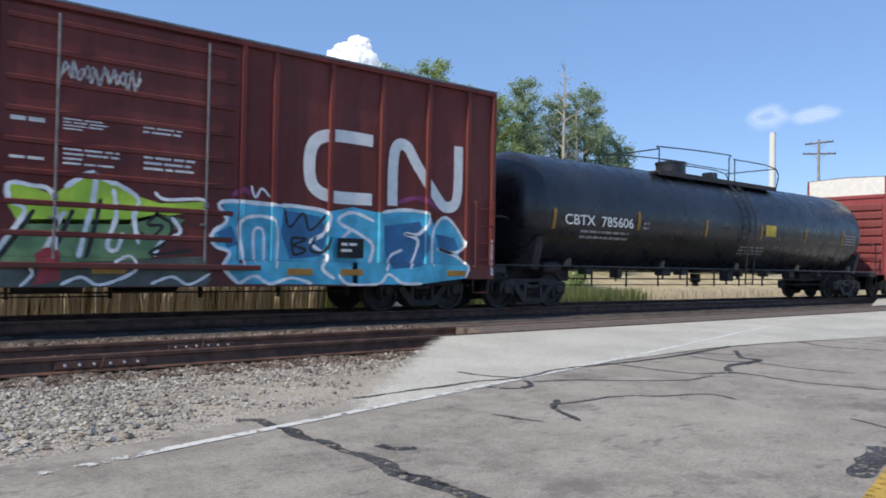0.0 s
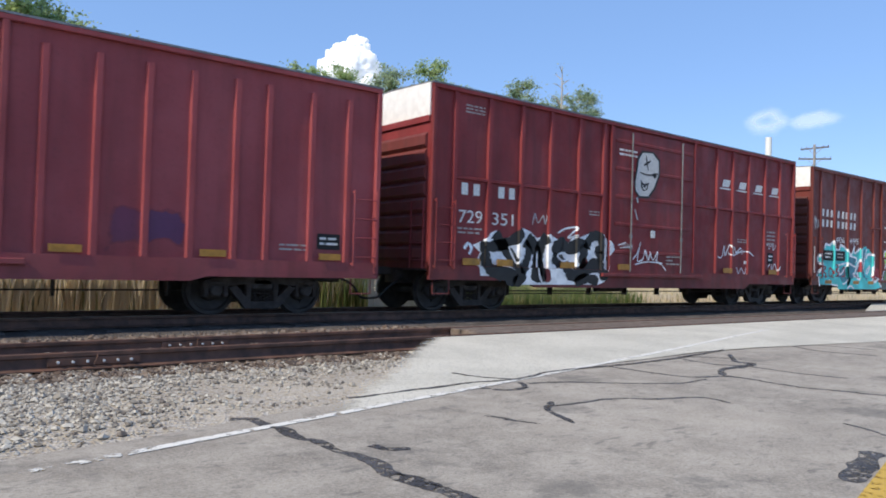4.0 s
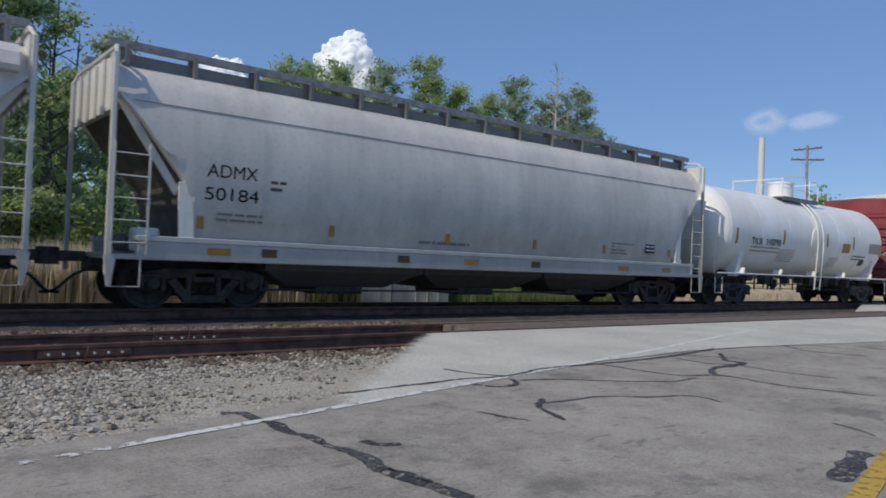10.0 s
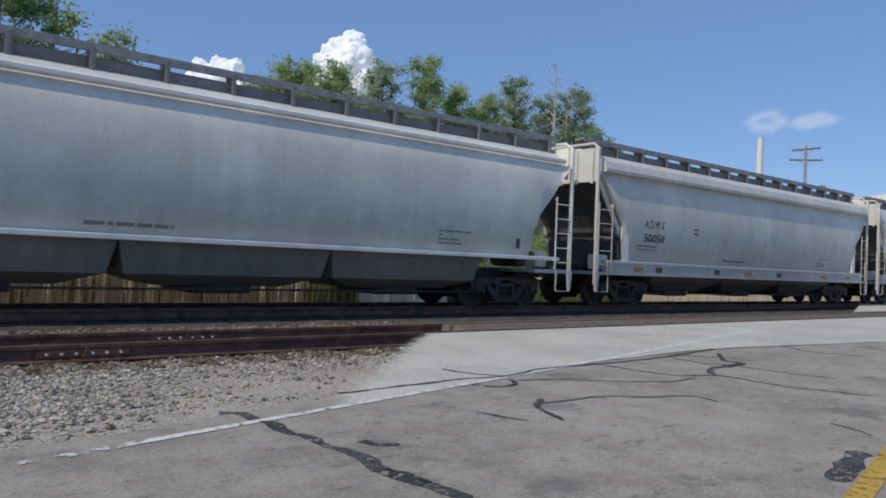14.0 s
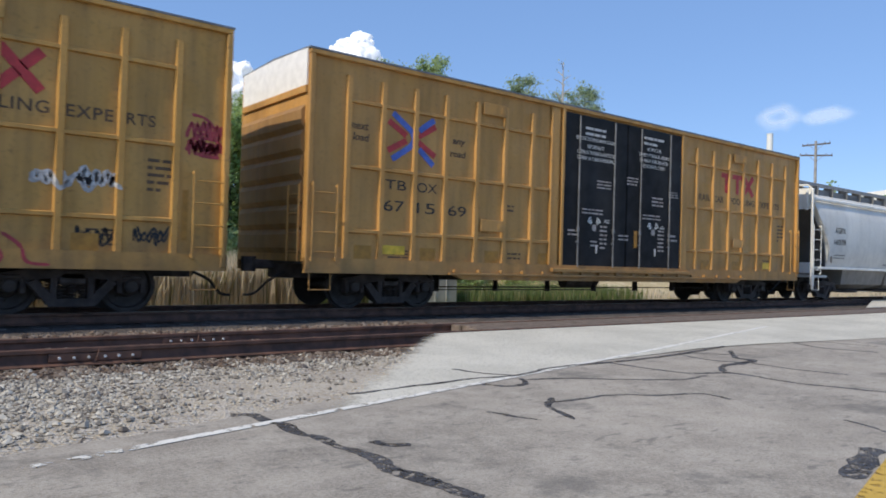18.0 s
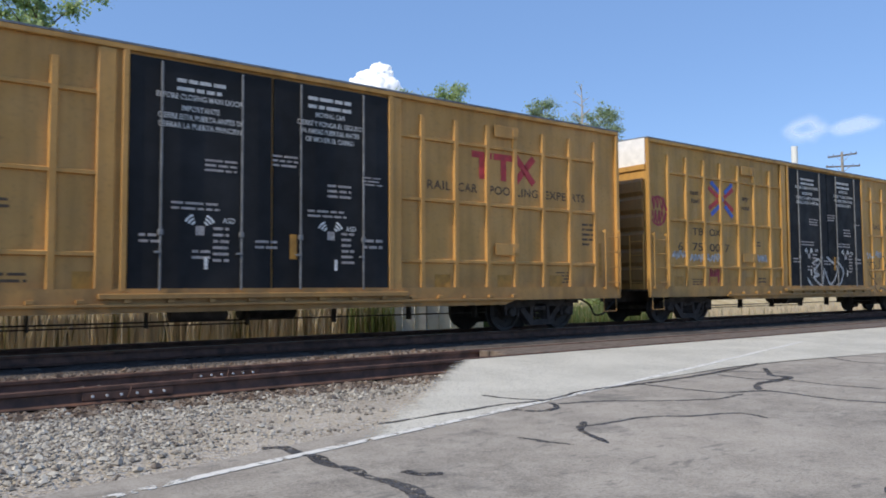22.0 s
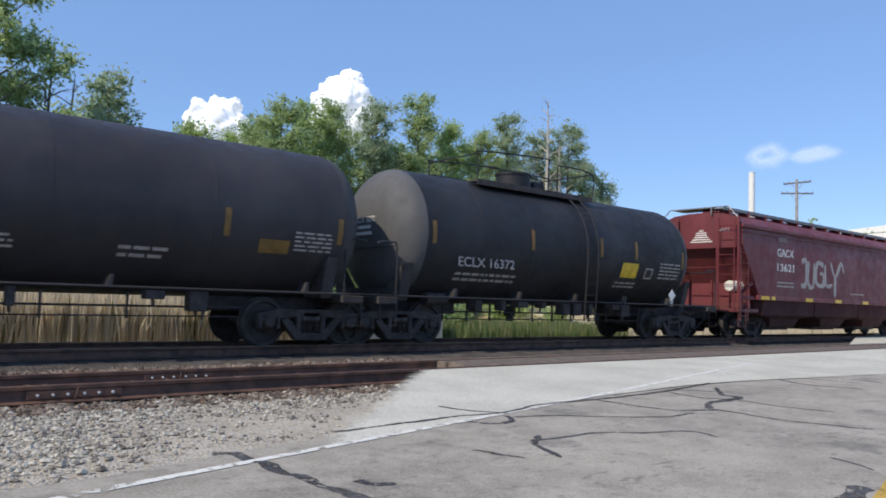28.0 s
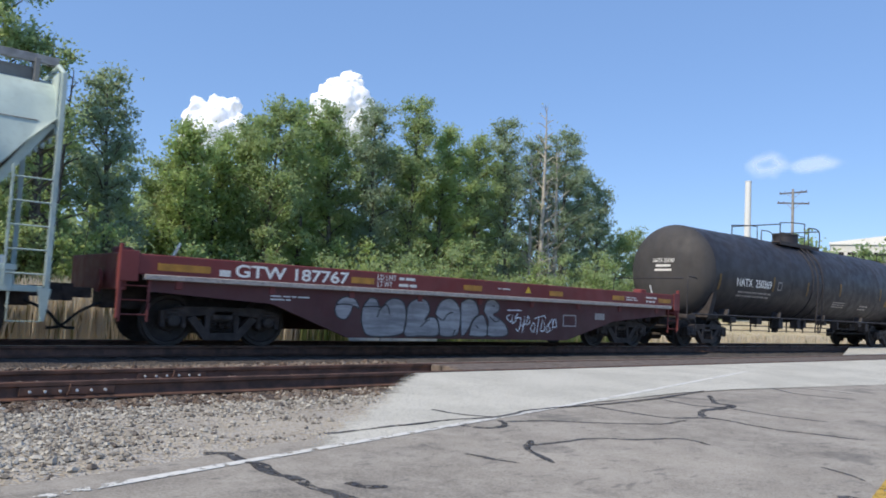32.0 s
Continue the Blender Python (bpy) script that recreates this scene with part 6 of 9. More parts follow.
def tank_bars(car, x0, x1, z0, z1, rows, mat, r, zc, seed):
    rng, s = random.Random(seed), Shape()
    step = (z1 - z0) / rows
    for k in range(rows):
        x, z = x0, z1 - (k + 1) * step
        y0, y1 = on_tank(r, zc, z + step * 0.3) - 0.007, on_tank(r, zc, z + step * 0.75) - 0.007
        while x < x1 - 0.04:
            w = min(rng.uniform(0.08, 0.3), x1 - x)
            s.add([(x, y0, z + step * 0.3), (x + w, y0, z + step * 0.3), (x + w, y1, z + step * 0.75), (x, y1, z + step * 0.75)], [(0, 1, 2, 3)])
            x += w + 0.045
    tagged(part("stencil", s, mat, car, "small stencilled lines"), kind="stuff")


def tank_marks(car, r, zc, text, x, z, h, w, mat, strips, strip_mat, seed):
    y = min(on_tank(r, zc, z), on_tank(r, zc, z + h)) - 0.004
    letters(car, text, x, z, h, w, mat, y, bold=0.012)
    for i, (a, zz) in enumerate(strips):
        tank_patch(car, "reflector", a, a + 0.11, zz, zz + 0.5, strip_mat, r, zc, "upright yellow reflective strip")


R, ZC = 1.53, 2.43
# first tank: glossy black
car = tank_car("long glossy black tank car with a railed top deck", 10.95, 20.4, M_TANK_NEW, 1.75, 18.6, R, ZC, 10.2, M_TANK_NEW, M_TANK_NEW, inset=1.75, half=3.3, dome=-1.4, lad_x=0.6)
tank_marks(car, R, ZC, "CBTX  785606", 2.35, 2.08, 0.26, 2.65, M_WHITE, ((1.95, 1.95), (5.2, 2.05), (8.4, 2.0), (11.5, 2.0), (14.4, 2.0), (17.2, 2.0)), M_AMBER, 1)
tank_bars(car, 3.0, 4.9, 1.72, 2.0, 2, M_STENCIL_DIM, R, ZC, 2), tank_bars(car, 5.45, 5.7, 2.05, 2.3, 2, M_STENCIL_DIM, R, ZC, 3)
tank_patch(car, "placard", 11.8, 12.45, 2.14, 2.5, M_BRIGHT_YELLOW, R, ZC, "yellow placard"), tank_bars(car, 10.5, 12.0, 1.5, 1.8, 3, M_STENCIL_DIM, R, ZC, 5), tank_bars(car, 17.4, 18.3, 2.0, 2.4, 4, M_STENCIL_DIM, R, ZC, 6)

# second tank: white
car = tank_car("white tank car with grimy belly and white ladder", -55.55, 13.45, M_TANK_WHITE, 0.85, 12.3, R, ZC, 6.45, M_TANK_WHITE, M_TANK_WHITE, inset=1.75, half=1.35, dome=0.35, lad_x=0.27, dome_h=0.55)
part("side_patch", Shape().loft([[(6.7 + rr * math.cos(a), on_tank(R, ZC, ZC - 0.1 + rr * math.sin(a)) - o, ZC - 0.1 + rr * math.sin(a)) for a in np.linspace(0, 2 * math.pi, 28, endpoint=False)] for rr, o in ((0.5, -0.01), (0.5, 0.02), (0.46, 0.03), (0.1, 0.03))]), M_TANK_WHITE, car, "round reinforcing plate behind the ladder", True)
tank_marks(car, R, ZC, "TILX  110790", 2.05, 2.02, 0.23, 1.92, M_STENCIL_BLACK, ((1.1, 2.0), (4.15, 2.1), (7.43, 2.15), (9.68, 2.15), (12.2, 1.95)), M_AMBER, 2)
tank_bars(car, 2.1, 4.0, 1.75, 2.0, 2, M_STENCIL_DIM, R, ZC, 8), tank_bars(car, 4.05, 5.15, 1.5, 1.95, 7, M_STENCIL_DIM, R, ZC, 9), tank_bars(car, 7.95, 8.75, 1.4, 1.8, 6, M_STENCIL_DIM, R, ZC, 10), tank_bars(car, 9.8, 11.0, 1.72, 1.95, 2, M_STENCIL_BLACK, R, ZC, 11)
tank_patch(car, "placard", 8.8, 9.45, 2.0, 2.35, M_AMBER, R, ZC, "yellow placard"), tank_patch(car, "data_panel", 10.64, 11.08, 1.55, 1.75, M_STENCIL_BLACK, R, ZC), tank_patch(car, "data_panel", 11.2, 12.15, 2.05, 2.45, M_STENCIL_DIM, R, ZC, "grey information panel")

# third tank: short, black
car = tank_car("short dull black tank car with dusty heads", -201.95, 13.6, M_TANK_DULL, 2.05, 11.7, R, ZC, 6.0, M_TANK_DULL, M_TANK_DULL, inset=1.7, half=2.1, lad_x=1.4)
tank_marks(car, R, ZC, "ECLX 16372", 2.95, 1.75, 0.22, 1.75, M_STENCIL_DIM, ((2.15, 2.2), (5.2, 2.25), (7.8, 2.25), (9.3, 2.25), (11.55, 2.1)), M_AMBER_SHADED, 3)
letters(car, "ECLX 16372", -0.30, 2.66, 0.13, 0.80, M_WHITE, 0, end=1.325)
for z, w in ((2.52, 0.5), (2.38, 0.62)):
    part("stencil", Shape().box(1.315, 1.323, -w / 2 - 0.08, w / 2 - 0.08, z, z + 0.07, 0), M_STENCIL, car, "small stencilled line on the tank head")
tank_bars(car, 3.0, 4.9, 1.4, 1.65, 2, M_STENCIL_DIM, R, ZC, 12), tank_patch(car, "placard", 8.8, 9.5, 1.75, 2.15, M_BRIGHT_YELLOW, R, ZC, "bright yellow placard"), tank_bars(car, 8.7, 9.6, 1.45, 1.65, 2, M_STENCIL_DIM, R, ZC, 13)
tank_patch(car, "data_panel", 9.85, 10.2, 1.75, 2.05, M_STENCIL_DIM, R, ZC), tank_patch(car, "data_panel", 9.89, 10.16, 1.79, 2.01, M_TANK_BLACK, R + 0.004, ZC), tank_bars(car, 10.5, 11.5, 1.75, 2.25, 5, M_STENCIL_DIM, R, ZC, 14)
part("hazard_placard", Shape().slab([(10.95, 1.32), (11.12, 1.15), (11.29, 1.32), (11.12, 1.49)], 1, -1.50, -1.49), M_WHITE, car, "white diamond placard")
part("placard_holder", Shape().box(11.05, 11.19, -1.49, -1.45, 1.0, 1.2, 0.004), M_GREY, car)

# fourth tank: long, black
car = tank_car("long dull black tank car with white lettering", -219.05, 18.45, M_TANK_BLACK, 1.46, 17.05, R, ZC, 8.4, M_TANK_BLACK, M_TANK_BLACK, inset=1.8, half=1.6, dome=0.8, lad_x=0.25)
for x in (8.3, 9.1):
    part("tank_band", Shape().turn([(x - 0.06, R - 0.01), (x - 0.05, R + 0.025), (x + 0.05, R + 0.025), (x + 0.06, R - 0.01)], 0, ZC, 48), M_TANK_BLACK, car, "raised band round the tank", True)
tank_marks(car, R, ZC, "NATX  250369", 2.75, 2.02, 0.27, 2.3, M_WHITE, ((1.7, 1.85), (5.2, 1.95), (7.8, 1.9), (10.6, 2.0), (14.6, 2.0), (16.9, 2.0)), M_AMBER_SHADED, 4)
tank_bars(car, 3.0, 5.2, 1.65, 1.9, 2, M_STENCIL_DIM, R, ZC, 15), tank_patch(car, "data_panel", 5.55, 5.85, 2.0, 2.3, M_STENCIL_DIM, R, ZC), tank_patch(car, "data_panel", 5.59, 5.81, 2.04, 2.26, M_TANK_BLACK, R + 0.004, ZC)
tank_bars(car, 10.3, 11.4, 1.55, 1.8, 3, M_STENCIL_DIM, R, ZC, 16), tank_bars(car, 12.9, 13.7, 1.5, 1.75, 2, M_STENCIL_DIM, R, ZC, 17), tank_patch(car, "placard", 15.3, 15.9, 1.75, 2.0, M_AMBER_SHADED, R, ZC, "dull yellow placard"), tank_bars(car, 16.0, 16.8, 1.8, 2.2, 5, M_STENCIL_DIM, R, ZC, 18)
letters(car, "NATX 250369", -0.30, 2.66, 0.13, 0.80, M_WHITE, 0, end=0.735)
for z, w in ((2.52, 0.55), (2.38, 0.62)):
    part("stencil", Shape().box(0.725, 0.733, -w / 2 - 0.08, w / 2 - 0.08, z, z + 0.07, 0), M_STENCIL, car, "small stencilled line on the tank head")


# ---- covered hoppers ----
def round_hopper(label, left, length, mat, trim, top, number, inset=1.75, bulge=0.10, lip=False, thin_sill=False):
    """A centre-flow hopper: bulging sides, cut-away ends with slope sheets, end platforms with ladders."""
    car = new_car("hopper_car", label, "hopper car", left, length, inset, 0.0)
    zb = 1.24
    half = [(1.37, zb), (1.46, zb + 0.28), (1.52 + bulge * 0.4, 1.95), (1.53 + bulge * 0.7, 2.6), (1.50 + bulge * 0.5, 3.1), (1.46, 3.45), (1.36, top - 0.55), (1.15, top - 0.28), (0.75, top - 0.12), (0.35, top - 0.05)]

    def face(z):
        """How far out the side stands at a height."""
        for (y0, z0), (y1, z1) in zip(half, half[1:]):
            if z <= z1:
                return -(y0 + (y1 - y0) * (max(z, z0) - z0) / (z1 - z0)) - 0.004
        return -0.4

    def cut(d):
        """Height of the slanted cut at the ends, by the way in from the end."""
        for (d0, z0), (d1, z1) in zip(CUT, CUT[1:]):
            if d <= d1:
                return z0 + (z1 - z0) * (d - d0) / (d1 - d0)
        return zb
    CUT = ((0.06, 3.50), (0.42, 3.12), (1.16, 2.2), (1.30, 1.75), (1.34, zb))

    def ring(x):
        low = cut(min(x, length - x))
        pts = [(y * (1.0 - 0.06 * (low - z) / 2.2), low + 0.02 * (z - zb)) if z < low else (y, z) for y, z in half]
        return [(x, -y, z) for y, z in pts] + [(x, y, z) for y, z in reversed(pts)]
    ins = [d for d, _ in CUT] + [0.3, 0.6, 0.8, 1.0, 1.23]
    xs = sorted(ins + [length * k / 8 for k in range(1, 8)] + [length - d for d in ins])
    part("body", Shape().loft([ring(x) for x in xs]), mat, car, "rounded steel hopper body", True, 40)
    if lip:
        for y in (-1, 1):
            p = [(y * 1.42, 3.56), (y * 1.60, 3.58), (y * 1.62, 3.66), (y * 1.55, 3.86), (y * 1.36, 4.02), (y * 1.2, 4.02)]
            part("roof_edge", Shape().slab(p, 0, 0.2, length - 0.2), mat, car, "overhanging roof edge", True, 30)
    elif thin_sill:
        part("roof_edge", Shape().box(0.2, length - 0.2, -1.50, -1.36, 3.62, 3.74, 0.03), M_GREY_WHITE, car, "bright rolled edge under the roof")
    else:
        part("weld_seam", Shape().box(0.3, length - 0.3, -1.475, -1.44, 3.46, 3.468, 0), M_STENCIL_DIM, car, "thin dark seam under the roof")
    part("roof_hatch", Shape().box(0.8, length - 0.8, -0.32, 0.32, top - 0.08, top + 0.1, 0.03), mat, car, "long trough hatch along the roof")
    for y in (-0.97, 0.64):
        board = part("running_board", Shape().box(0.0, length, y, y + 0.33, top + 0.16, top + 0.2, 0.006).box(0.0, length, y - 0.015, y + 0.01, top + 0.10, top + 0.23, 0.004), M_GRATE_DARK, car, "weathered grating running board on the roof")
        part("coaming", Shape().box(0.25, length - 0.25, y + 0.10, y + 0.14, top - 0.26, top + 0.03, 0.006), M_GREY_SEAM, board)
        for k in range(15):
            x = 0.3 + (length - 0.6) * k / 14
            part("board_bracket", Shape().box(x - 0.04, x + 0.04, y - 0.03, y + 0.32, top - 0.22, top + 0.165, 0.006), M_GREY_SEAM, board)
    for y in (-1, 1):
        a, b = sorted((y * 1.56, y * 1.36))
        if not thin_sill:
            part("side_sill", Shape().box(0.45, length - 0.45, a + 0.02 if y < 0 else a, b if y < 0 else b - 0.02, 0.86, 1.18, 0.015), mat, car)
        part("sill_flange", Shape().box(0.42, length - 0.42, a, b, 1.17, 1.26, 0.01), trim, car, "pale top flange of the side sill")
    for k, xe in enumerate((0.0, length)):
        w = 1 if k == 0 else -1

        def X(d):
            return xe + d * w

        def bx(shape, d0, d1, *r):
            return shape.box(min(X(d0), X(d1)), max(X(d0), X(d1)), *r)
        # dark slab: its colour also holds the shade beneath the slanted end
        part("slope_sheet", Shape().slab([(X(0.2), 3.34), (X(0.42), 3.06), (X(1.14), 2.16), (X(1.27), 1.72), (X(1.31), 1.22), (X(1.5), 1.22), (X(1.45), 1.9), (X(0.5), 3.2)], 1, -1.37, 1.37), M_SOOT_SHADE, car, "sooty slope sheet under the end, darkened for shade")
        part("end_platform", bx(Shape(), 0.0, 1.2, -1.5, 1.5, 0.86, 0.95, 0.01), mat, car)
        for y in (-1.5, 1.5):
            part("corner_stile", bx(Shape(), -0.04, 0.04, y - 0.04, y + 0.04, 0.6, top - 0.12, 0.008), trim, car, "upright corner post")
        part("corner_foot", Shape().slab([(X(-0.06), 0.92), (X(0.12), 0.92), (X(0.05), 0.42), (X(0.0), 0.42)], 1, -1.56, -1.5), trim, car)
        part("end_hoop", Shape().pipe([(xe, -1.5, top - 0.14), (X(0.05), -1.3, top + 0.02), (X(0.05), 1.3, top + 0.02), (xe, 1.5, top - 0.14)], 0.035, 6), trim, car)
        part("end_wall", bx(Shape(), 0.03, 0.07, -1.42, 1.42, 3.3, top - 0.1, 0.01), trim, car, "upper end wall")
        for y in (-1.3, -0.75, -0.2, 0.35, 0.9):
            part("end_rib", bx(Shape(), -0.03, 0.03, y - 0.04, y + 0.04, 3.25, top - 0.12, 0.01), trim, car)
        if not thin_sill:
            part("end_brace", Shape().slab([(X(0.04), 3.45), (X(0.2), 3.45), (X(1.1), 2.1), (X(1.05), 1.95)], 1, -1.42, -1.37), mat, car, "diagonal brace at the end")
            part("gusset", Shape().slab([(X(1.08), 2.2), (X(1.30), 2.2), (X(1.36), 1.26), (X(1.12), 1.26)], 1, -1.53, -1.45), M_GREY_WHITE, car, "pale gusset plate at the end")
        ladder(car, xe + (0.03 if w > 0 else -0.58), xe + (0.58 if w > 0 else -0.03), 0.95, 2.75, -1.5, 5, trim, 0.06)
        stirrup(car, min(X(0.06), X(0.5)), max(X(0.06), X(0.5)), 0.42, 0.95, -1.53, trim)
        part("brake_valve", bx(Shape(), 0.5, 0.9, -1.2, -0.8, 1.0, 1.4, 0.04), M_GREY_WHITE, car, smooth=True)
        part("brake_cylinder", Shape().rod((X(0.7), -0.5, 1.15), (X(0.7), 0.5, 1.15), 0.17, 12), M_SOOT_SHADE, car, smooth=True)
        part("draft_sill", bx(Shape(), 0.0, 2.6, -0.3, 0.3, 0.62, 0.9, 0.02), M_UNDER, car)
    bays, x0 = 3, inset + 1.05
    span = length - 2 * x0
    for k in range(bays):
        x, h = x0 + span * (k + 0.5) / bays, span / bays * 0.5
        deep = 0.62 if thin_sill else 0.74
        part("hopper_bay", Shape().loft([[(x - a, -b, z), (x + a, -b, z), (x + a, b, z), (x - a, b, z)] for a, b, z in ((h, 1.36, 1.22), (h * (0.93 if thin_sill else 0.985), 1.22, deep), (h * 0.6, 0.8, 0.42))]), M_GREY_SEAM if thin_sill else M_SOOT_SHADE, car, "sloping discharge chute")
        part("outlet_gate", Shape().box(x - 0.55, x + 0.55, -0.85, 0.85, 0.28, 0.44, 0.02), M_UNDER, car)
    part("brake_piping", Shape().rod((inset + 1, -1.0, 0.36), (length - inset - 1, -1.0, 0.36), 0.022, 6), M_UNDER, car)
    for text, x, z, w in number:
        letters(car, text, x, z, 0.22, w, M_STENCIL_BLACK, 0, lie=face)
    for i, (x0, x1, z0, z1, rows) in enumerate(((1.75, 2.6, 1.55, 1.75, 2), (length - 4.2, length - 3.3, 1.4, 1.75, 4), (6.2, 7.6, 1.35, 1.5, 1))):
        stencil_bars(car, x0, x1, z0, z1, rows, M_GREY_SEAM, face, i)
    if not thin_sill:
        for x in (1.6, 7.4, 12.8, length - 2.0):
            plate(car, "reflector", x, x + 0.42, 0.98, 1.10, M_AMBER, -1.542, "dull yellow reflective strip")
        for x in (2.6, 5.6, 9.5):
            part("sill_mark", Shape().box(x, x + 0.3, -1.546, -1.54, 0.97, 1.12, 0.002), M_STENCIL_BROWN, car)
    return car, face


car, face = round_hopper("pale grey round-sided covered hopper with a thin seam", -73.15, 16.75, M_GREY, M_GREY_LIGHT, 4.30, (("ADMX", 1.52, 2.33, 0.92), ("50184", 1.50, 1.93, 0.98)))
for x in (1.42, 4.0, 6.9, 9.6, 12.2, 15.1):
    z1 = 1.75 if 2 < x < 14 else 2.1
    plate(car, "reflector", x, x + 0.11, 1.42, z1, M_AMBER, face(1.6), "upright yellow reflective strip")
plate(car, "data_panel", 14.0, 14.4, 1.5, 1.75, M_DOOR_BLACK, face(1.7)), stencil_bars(car, 14.03, 14.37, 1.53, 1.73, 2, M_STENCIL, face(1.7) - 0.007, 7)
stencil_bars(car, 2.7, 3.0, 2.15, 2.4, 2, M_STENCIL_BROWN, face, 3)
car, face = round_hopper("grey covered hopper with an overhanging roof edge and pale sills", -91.10, 16.80, M_GREY, M_GREY_LIGHT, 4.30, (("A D M X", 2.0, 2.2, 0.92), ("50058", 2.0, 1.82, 0.95)), lip=True, bulge=0.06)
stencil_bars(car, 4.4, 4.65, 2.1, 2.35, 2, M_STENCIL_BROWN, face, 3)
car, face = round_hopper("silver-grey covered hopper with thin bright flanges", -109.56, 17.45, M_GREY_LIGHT, M_GREY_WHITE, 4.14, (("AGPX", 1.66, 2.50, 0.85), ("16078", 1.62, 2.08, 0.92)), bulge=0.05, thin_sill=True)
for x in (1.5, 15.6):
    plate(car, "reflector", x, x + 0.11, 1.42, 2.0, M_STENCIL_BROWN, face(1.6), "rust-brown upright strip")
last, face = round_hopper("pale mint-grey covered hopper at the train's tail", -252.95, 16.5, M_MINT, M_MINT, 4.38, (), bulge=0.05)


def flat_hopper(label, left, length):
    """A maroon three-bay hopper with flat sides, a bulged roof chord and open ends."""
    mat, top = M_MAROON, 4.32
    car = new_car("hopper_car", label, "hopper car", left, length, 1.6, 0.0)
    sec = [(1.55, 1.42), (1.57, 2.0), (1.57, 3.3), (1.53, 3.62), (1.53, 3.80), (1.38, 3.98), (0.9, 4.16), (0.35, 4.22)]

    def ring(x):
        f = min(1.0, max(0.0, (min(x, length - x) - 0.12) / 1.15))
        low = 3.1 + (1.42 - 3.1) * f
        pts = [(y, max(z, low + 0.02 * (z - 1.42))) for y, z in sec]
        return [(x, -y, z) for y, z in pts] + [(x, y, z) for y, z in reversed(pts)]
    xs = sorted([0.12 + 1.15 * k / 5 for k in range(6)] + [length * k / 6 for k in range(1, 6)] + [length - 0.12 - 1.15 * k / 5 for k in range(6)])
    part("body", Shape().loft([ring(x) for x in xs]), mat, car, "flat-sided maroon hopper body", True, 30)
    for y in (-1, 1):
        a, b = sorted((y * 1.62, y * 1.5))
        part("roof_chord", Shape().box(0.1, length - 0.1, a, b, 3.66, 3.78, 0.02), mat, car), part("roof_chord", Shape().box(0.1, length - 0.1, a + 0.03, b, 3.50, 3.56, 0.01), mat, car)
        part("side_sill", Shape().box(1.1, length - 0.6, a, b, 1.30, 1.46, 0.015), mat, car)
    part("roof_hatch", Shape().box(0.8, length - 0.8, -0.32, 0.32, 4.18, 4.36, 0.03), mat, car)
    board = part("running_board", Shape().box(0.0, length, -0.95, -0.60, 4.30, 4.34, 0.006).box(0.0, length, -0.97, -0.945, 4.26, 4.37, 0.004), M_GRATE, car, "galvanised grating running board on the roof")
    for k in range(14):
        x = 0.4 + (length - 0.8) * k / 13
        part("board_bracket", Shape().box(x - 0.04, x + 0.04, -1.0, -0.6, 4.05, 4.31, 0.006), mat, board)
    for k, xe in enumerate((0.0, length)):
        w = 1 if k == 0 else -1
        part("end_platform", Shape().box(min(xe, xe + 1.3 * w), max(xe, xe + 1.3 * w), -1.5, 1.5, 0.88, 1.0, 0.01), mat, car)
        part("end_wall", Shape().slab([(-1.5, 3.0), (-1.5, 3.95), (-0.9, 4.16), (0.9, 4.16), (1.5, 3.95), (1.5, 3.0)], 0, min(xe + 0.08 * w, xe + 0.13 * w), max(xe + 0.08 * w, xe + 0.13 * w)), mat, car, "upper end wall")
        for y in (-1.5, -0.75, 0.75, 1.5):
            part("end_post", Shape().box(xe - 0.03, xe + 0.03, y - 0.035, y + 0.035, 0.9, 4.0, 0.008), mat, car)
        part("grab_hoop", Shape().pipe([(xe, -1.5, 3.95), (xe + 0.05 * w, -1.1, 4.38), (xe + 0.05 * w, 1.1, 4.38), (xe, 1.5, 3.95)], 0.02, 6), M_GRATE, car)
        ladder(car, xe + (0.03 if w > 0 else -0.5), xe + (0.5 if w > 0 else -0.03), 0.6, 3.0, -1.5, 7, mat, 0.06)
        end_ladder(car, xe, -w, -1.4, -0.85, 0.95, 3.9, 9, mat)
        part("slope_brace", Shape().slab([(xe + 0.15 * w, 1.5), (xe + 0.25 * w, 1.5), (xe + 1.2 * w, 2.1), (xe + 1.2 * w, 1.9)], 1, -1.5, -1.42).box(min(xe + 0.1 * w, xe + 1.2 * w), max(xe + 0.1 * w, xe + 1.2 * w), -1.5, -1.44, 1.30, 1.42, 0.01), mat, car)
        part("brake_cylinder", Shape().rod((xe + 0.3 * w, -1.0, 1.75), (xe + 0.95 * w, -1.0, 1.75), 0.17, 16), M_GREY_WHITE, car, "pale brake cylinder on the end platform", True)
        part("brake_gear", Shape().box(min(xe + 0.45 * w, xe + 0.7 * w), max(xe + 0.45 * w, xe + 0.7 * w), -1.3, -1.0, 1.0, 1.5, 0.03), mat, car)
        part("bulkhead", Shape().box(min(xe + 0.98 * w, xe + 1.04 * w), max(xe + 0.98 * w, xe + 1.04 * w), -1.35, 1.35, 1.0, 2.05, 0.01), mat, car, "upright bulkhead behind the end platform")
        for y in (-0.9, 0.0, 0.9):
            part("bulkhead_rib", Shape().box(min(xe + 0.9 * w, xe + 0.98 * w), max(xe + 0.9 * w, xe + 0.98 * w), y - 0.03, y + 0.03, 1.0, 2.0, 0.008), mat, car)
        part("hand_rail", Shape().rod((xe, -1.5, 2.35), (xe, 1.5, 2.35), 0.016, 6), mat, car)
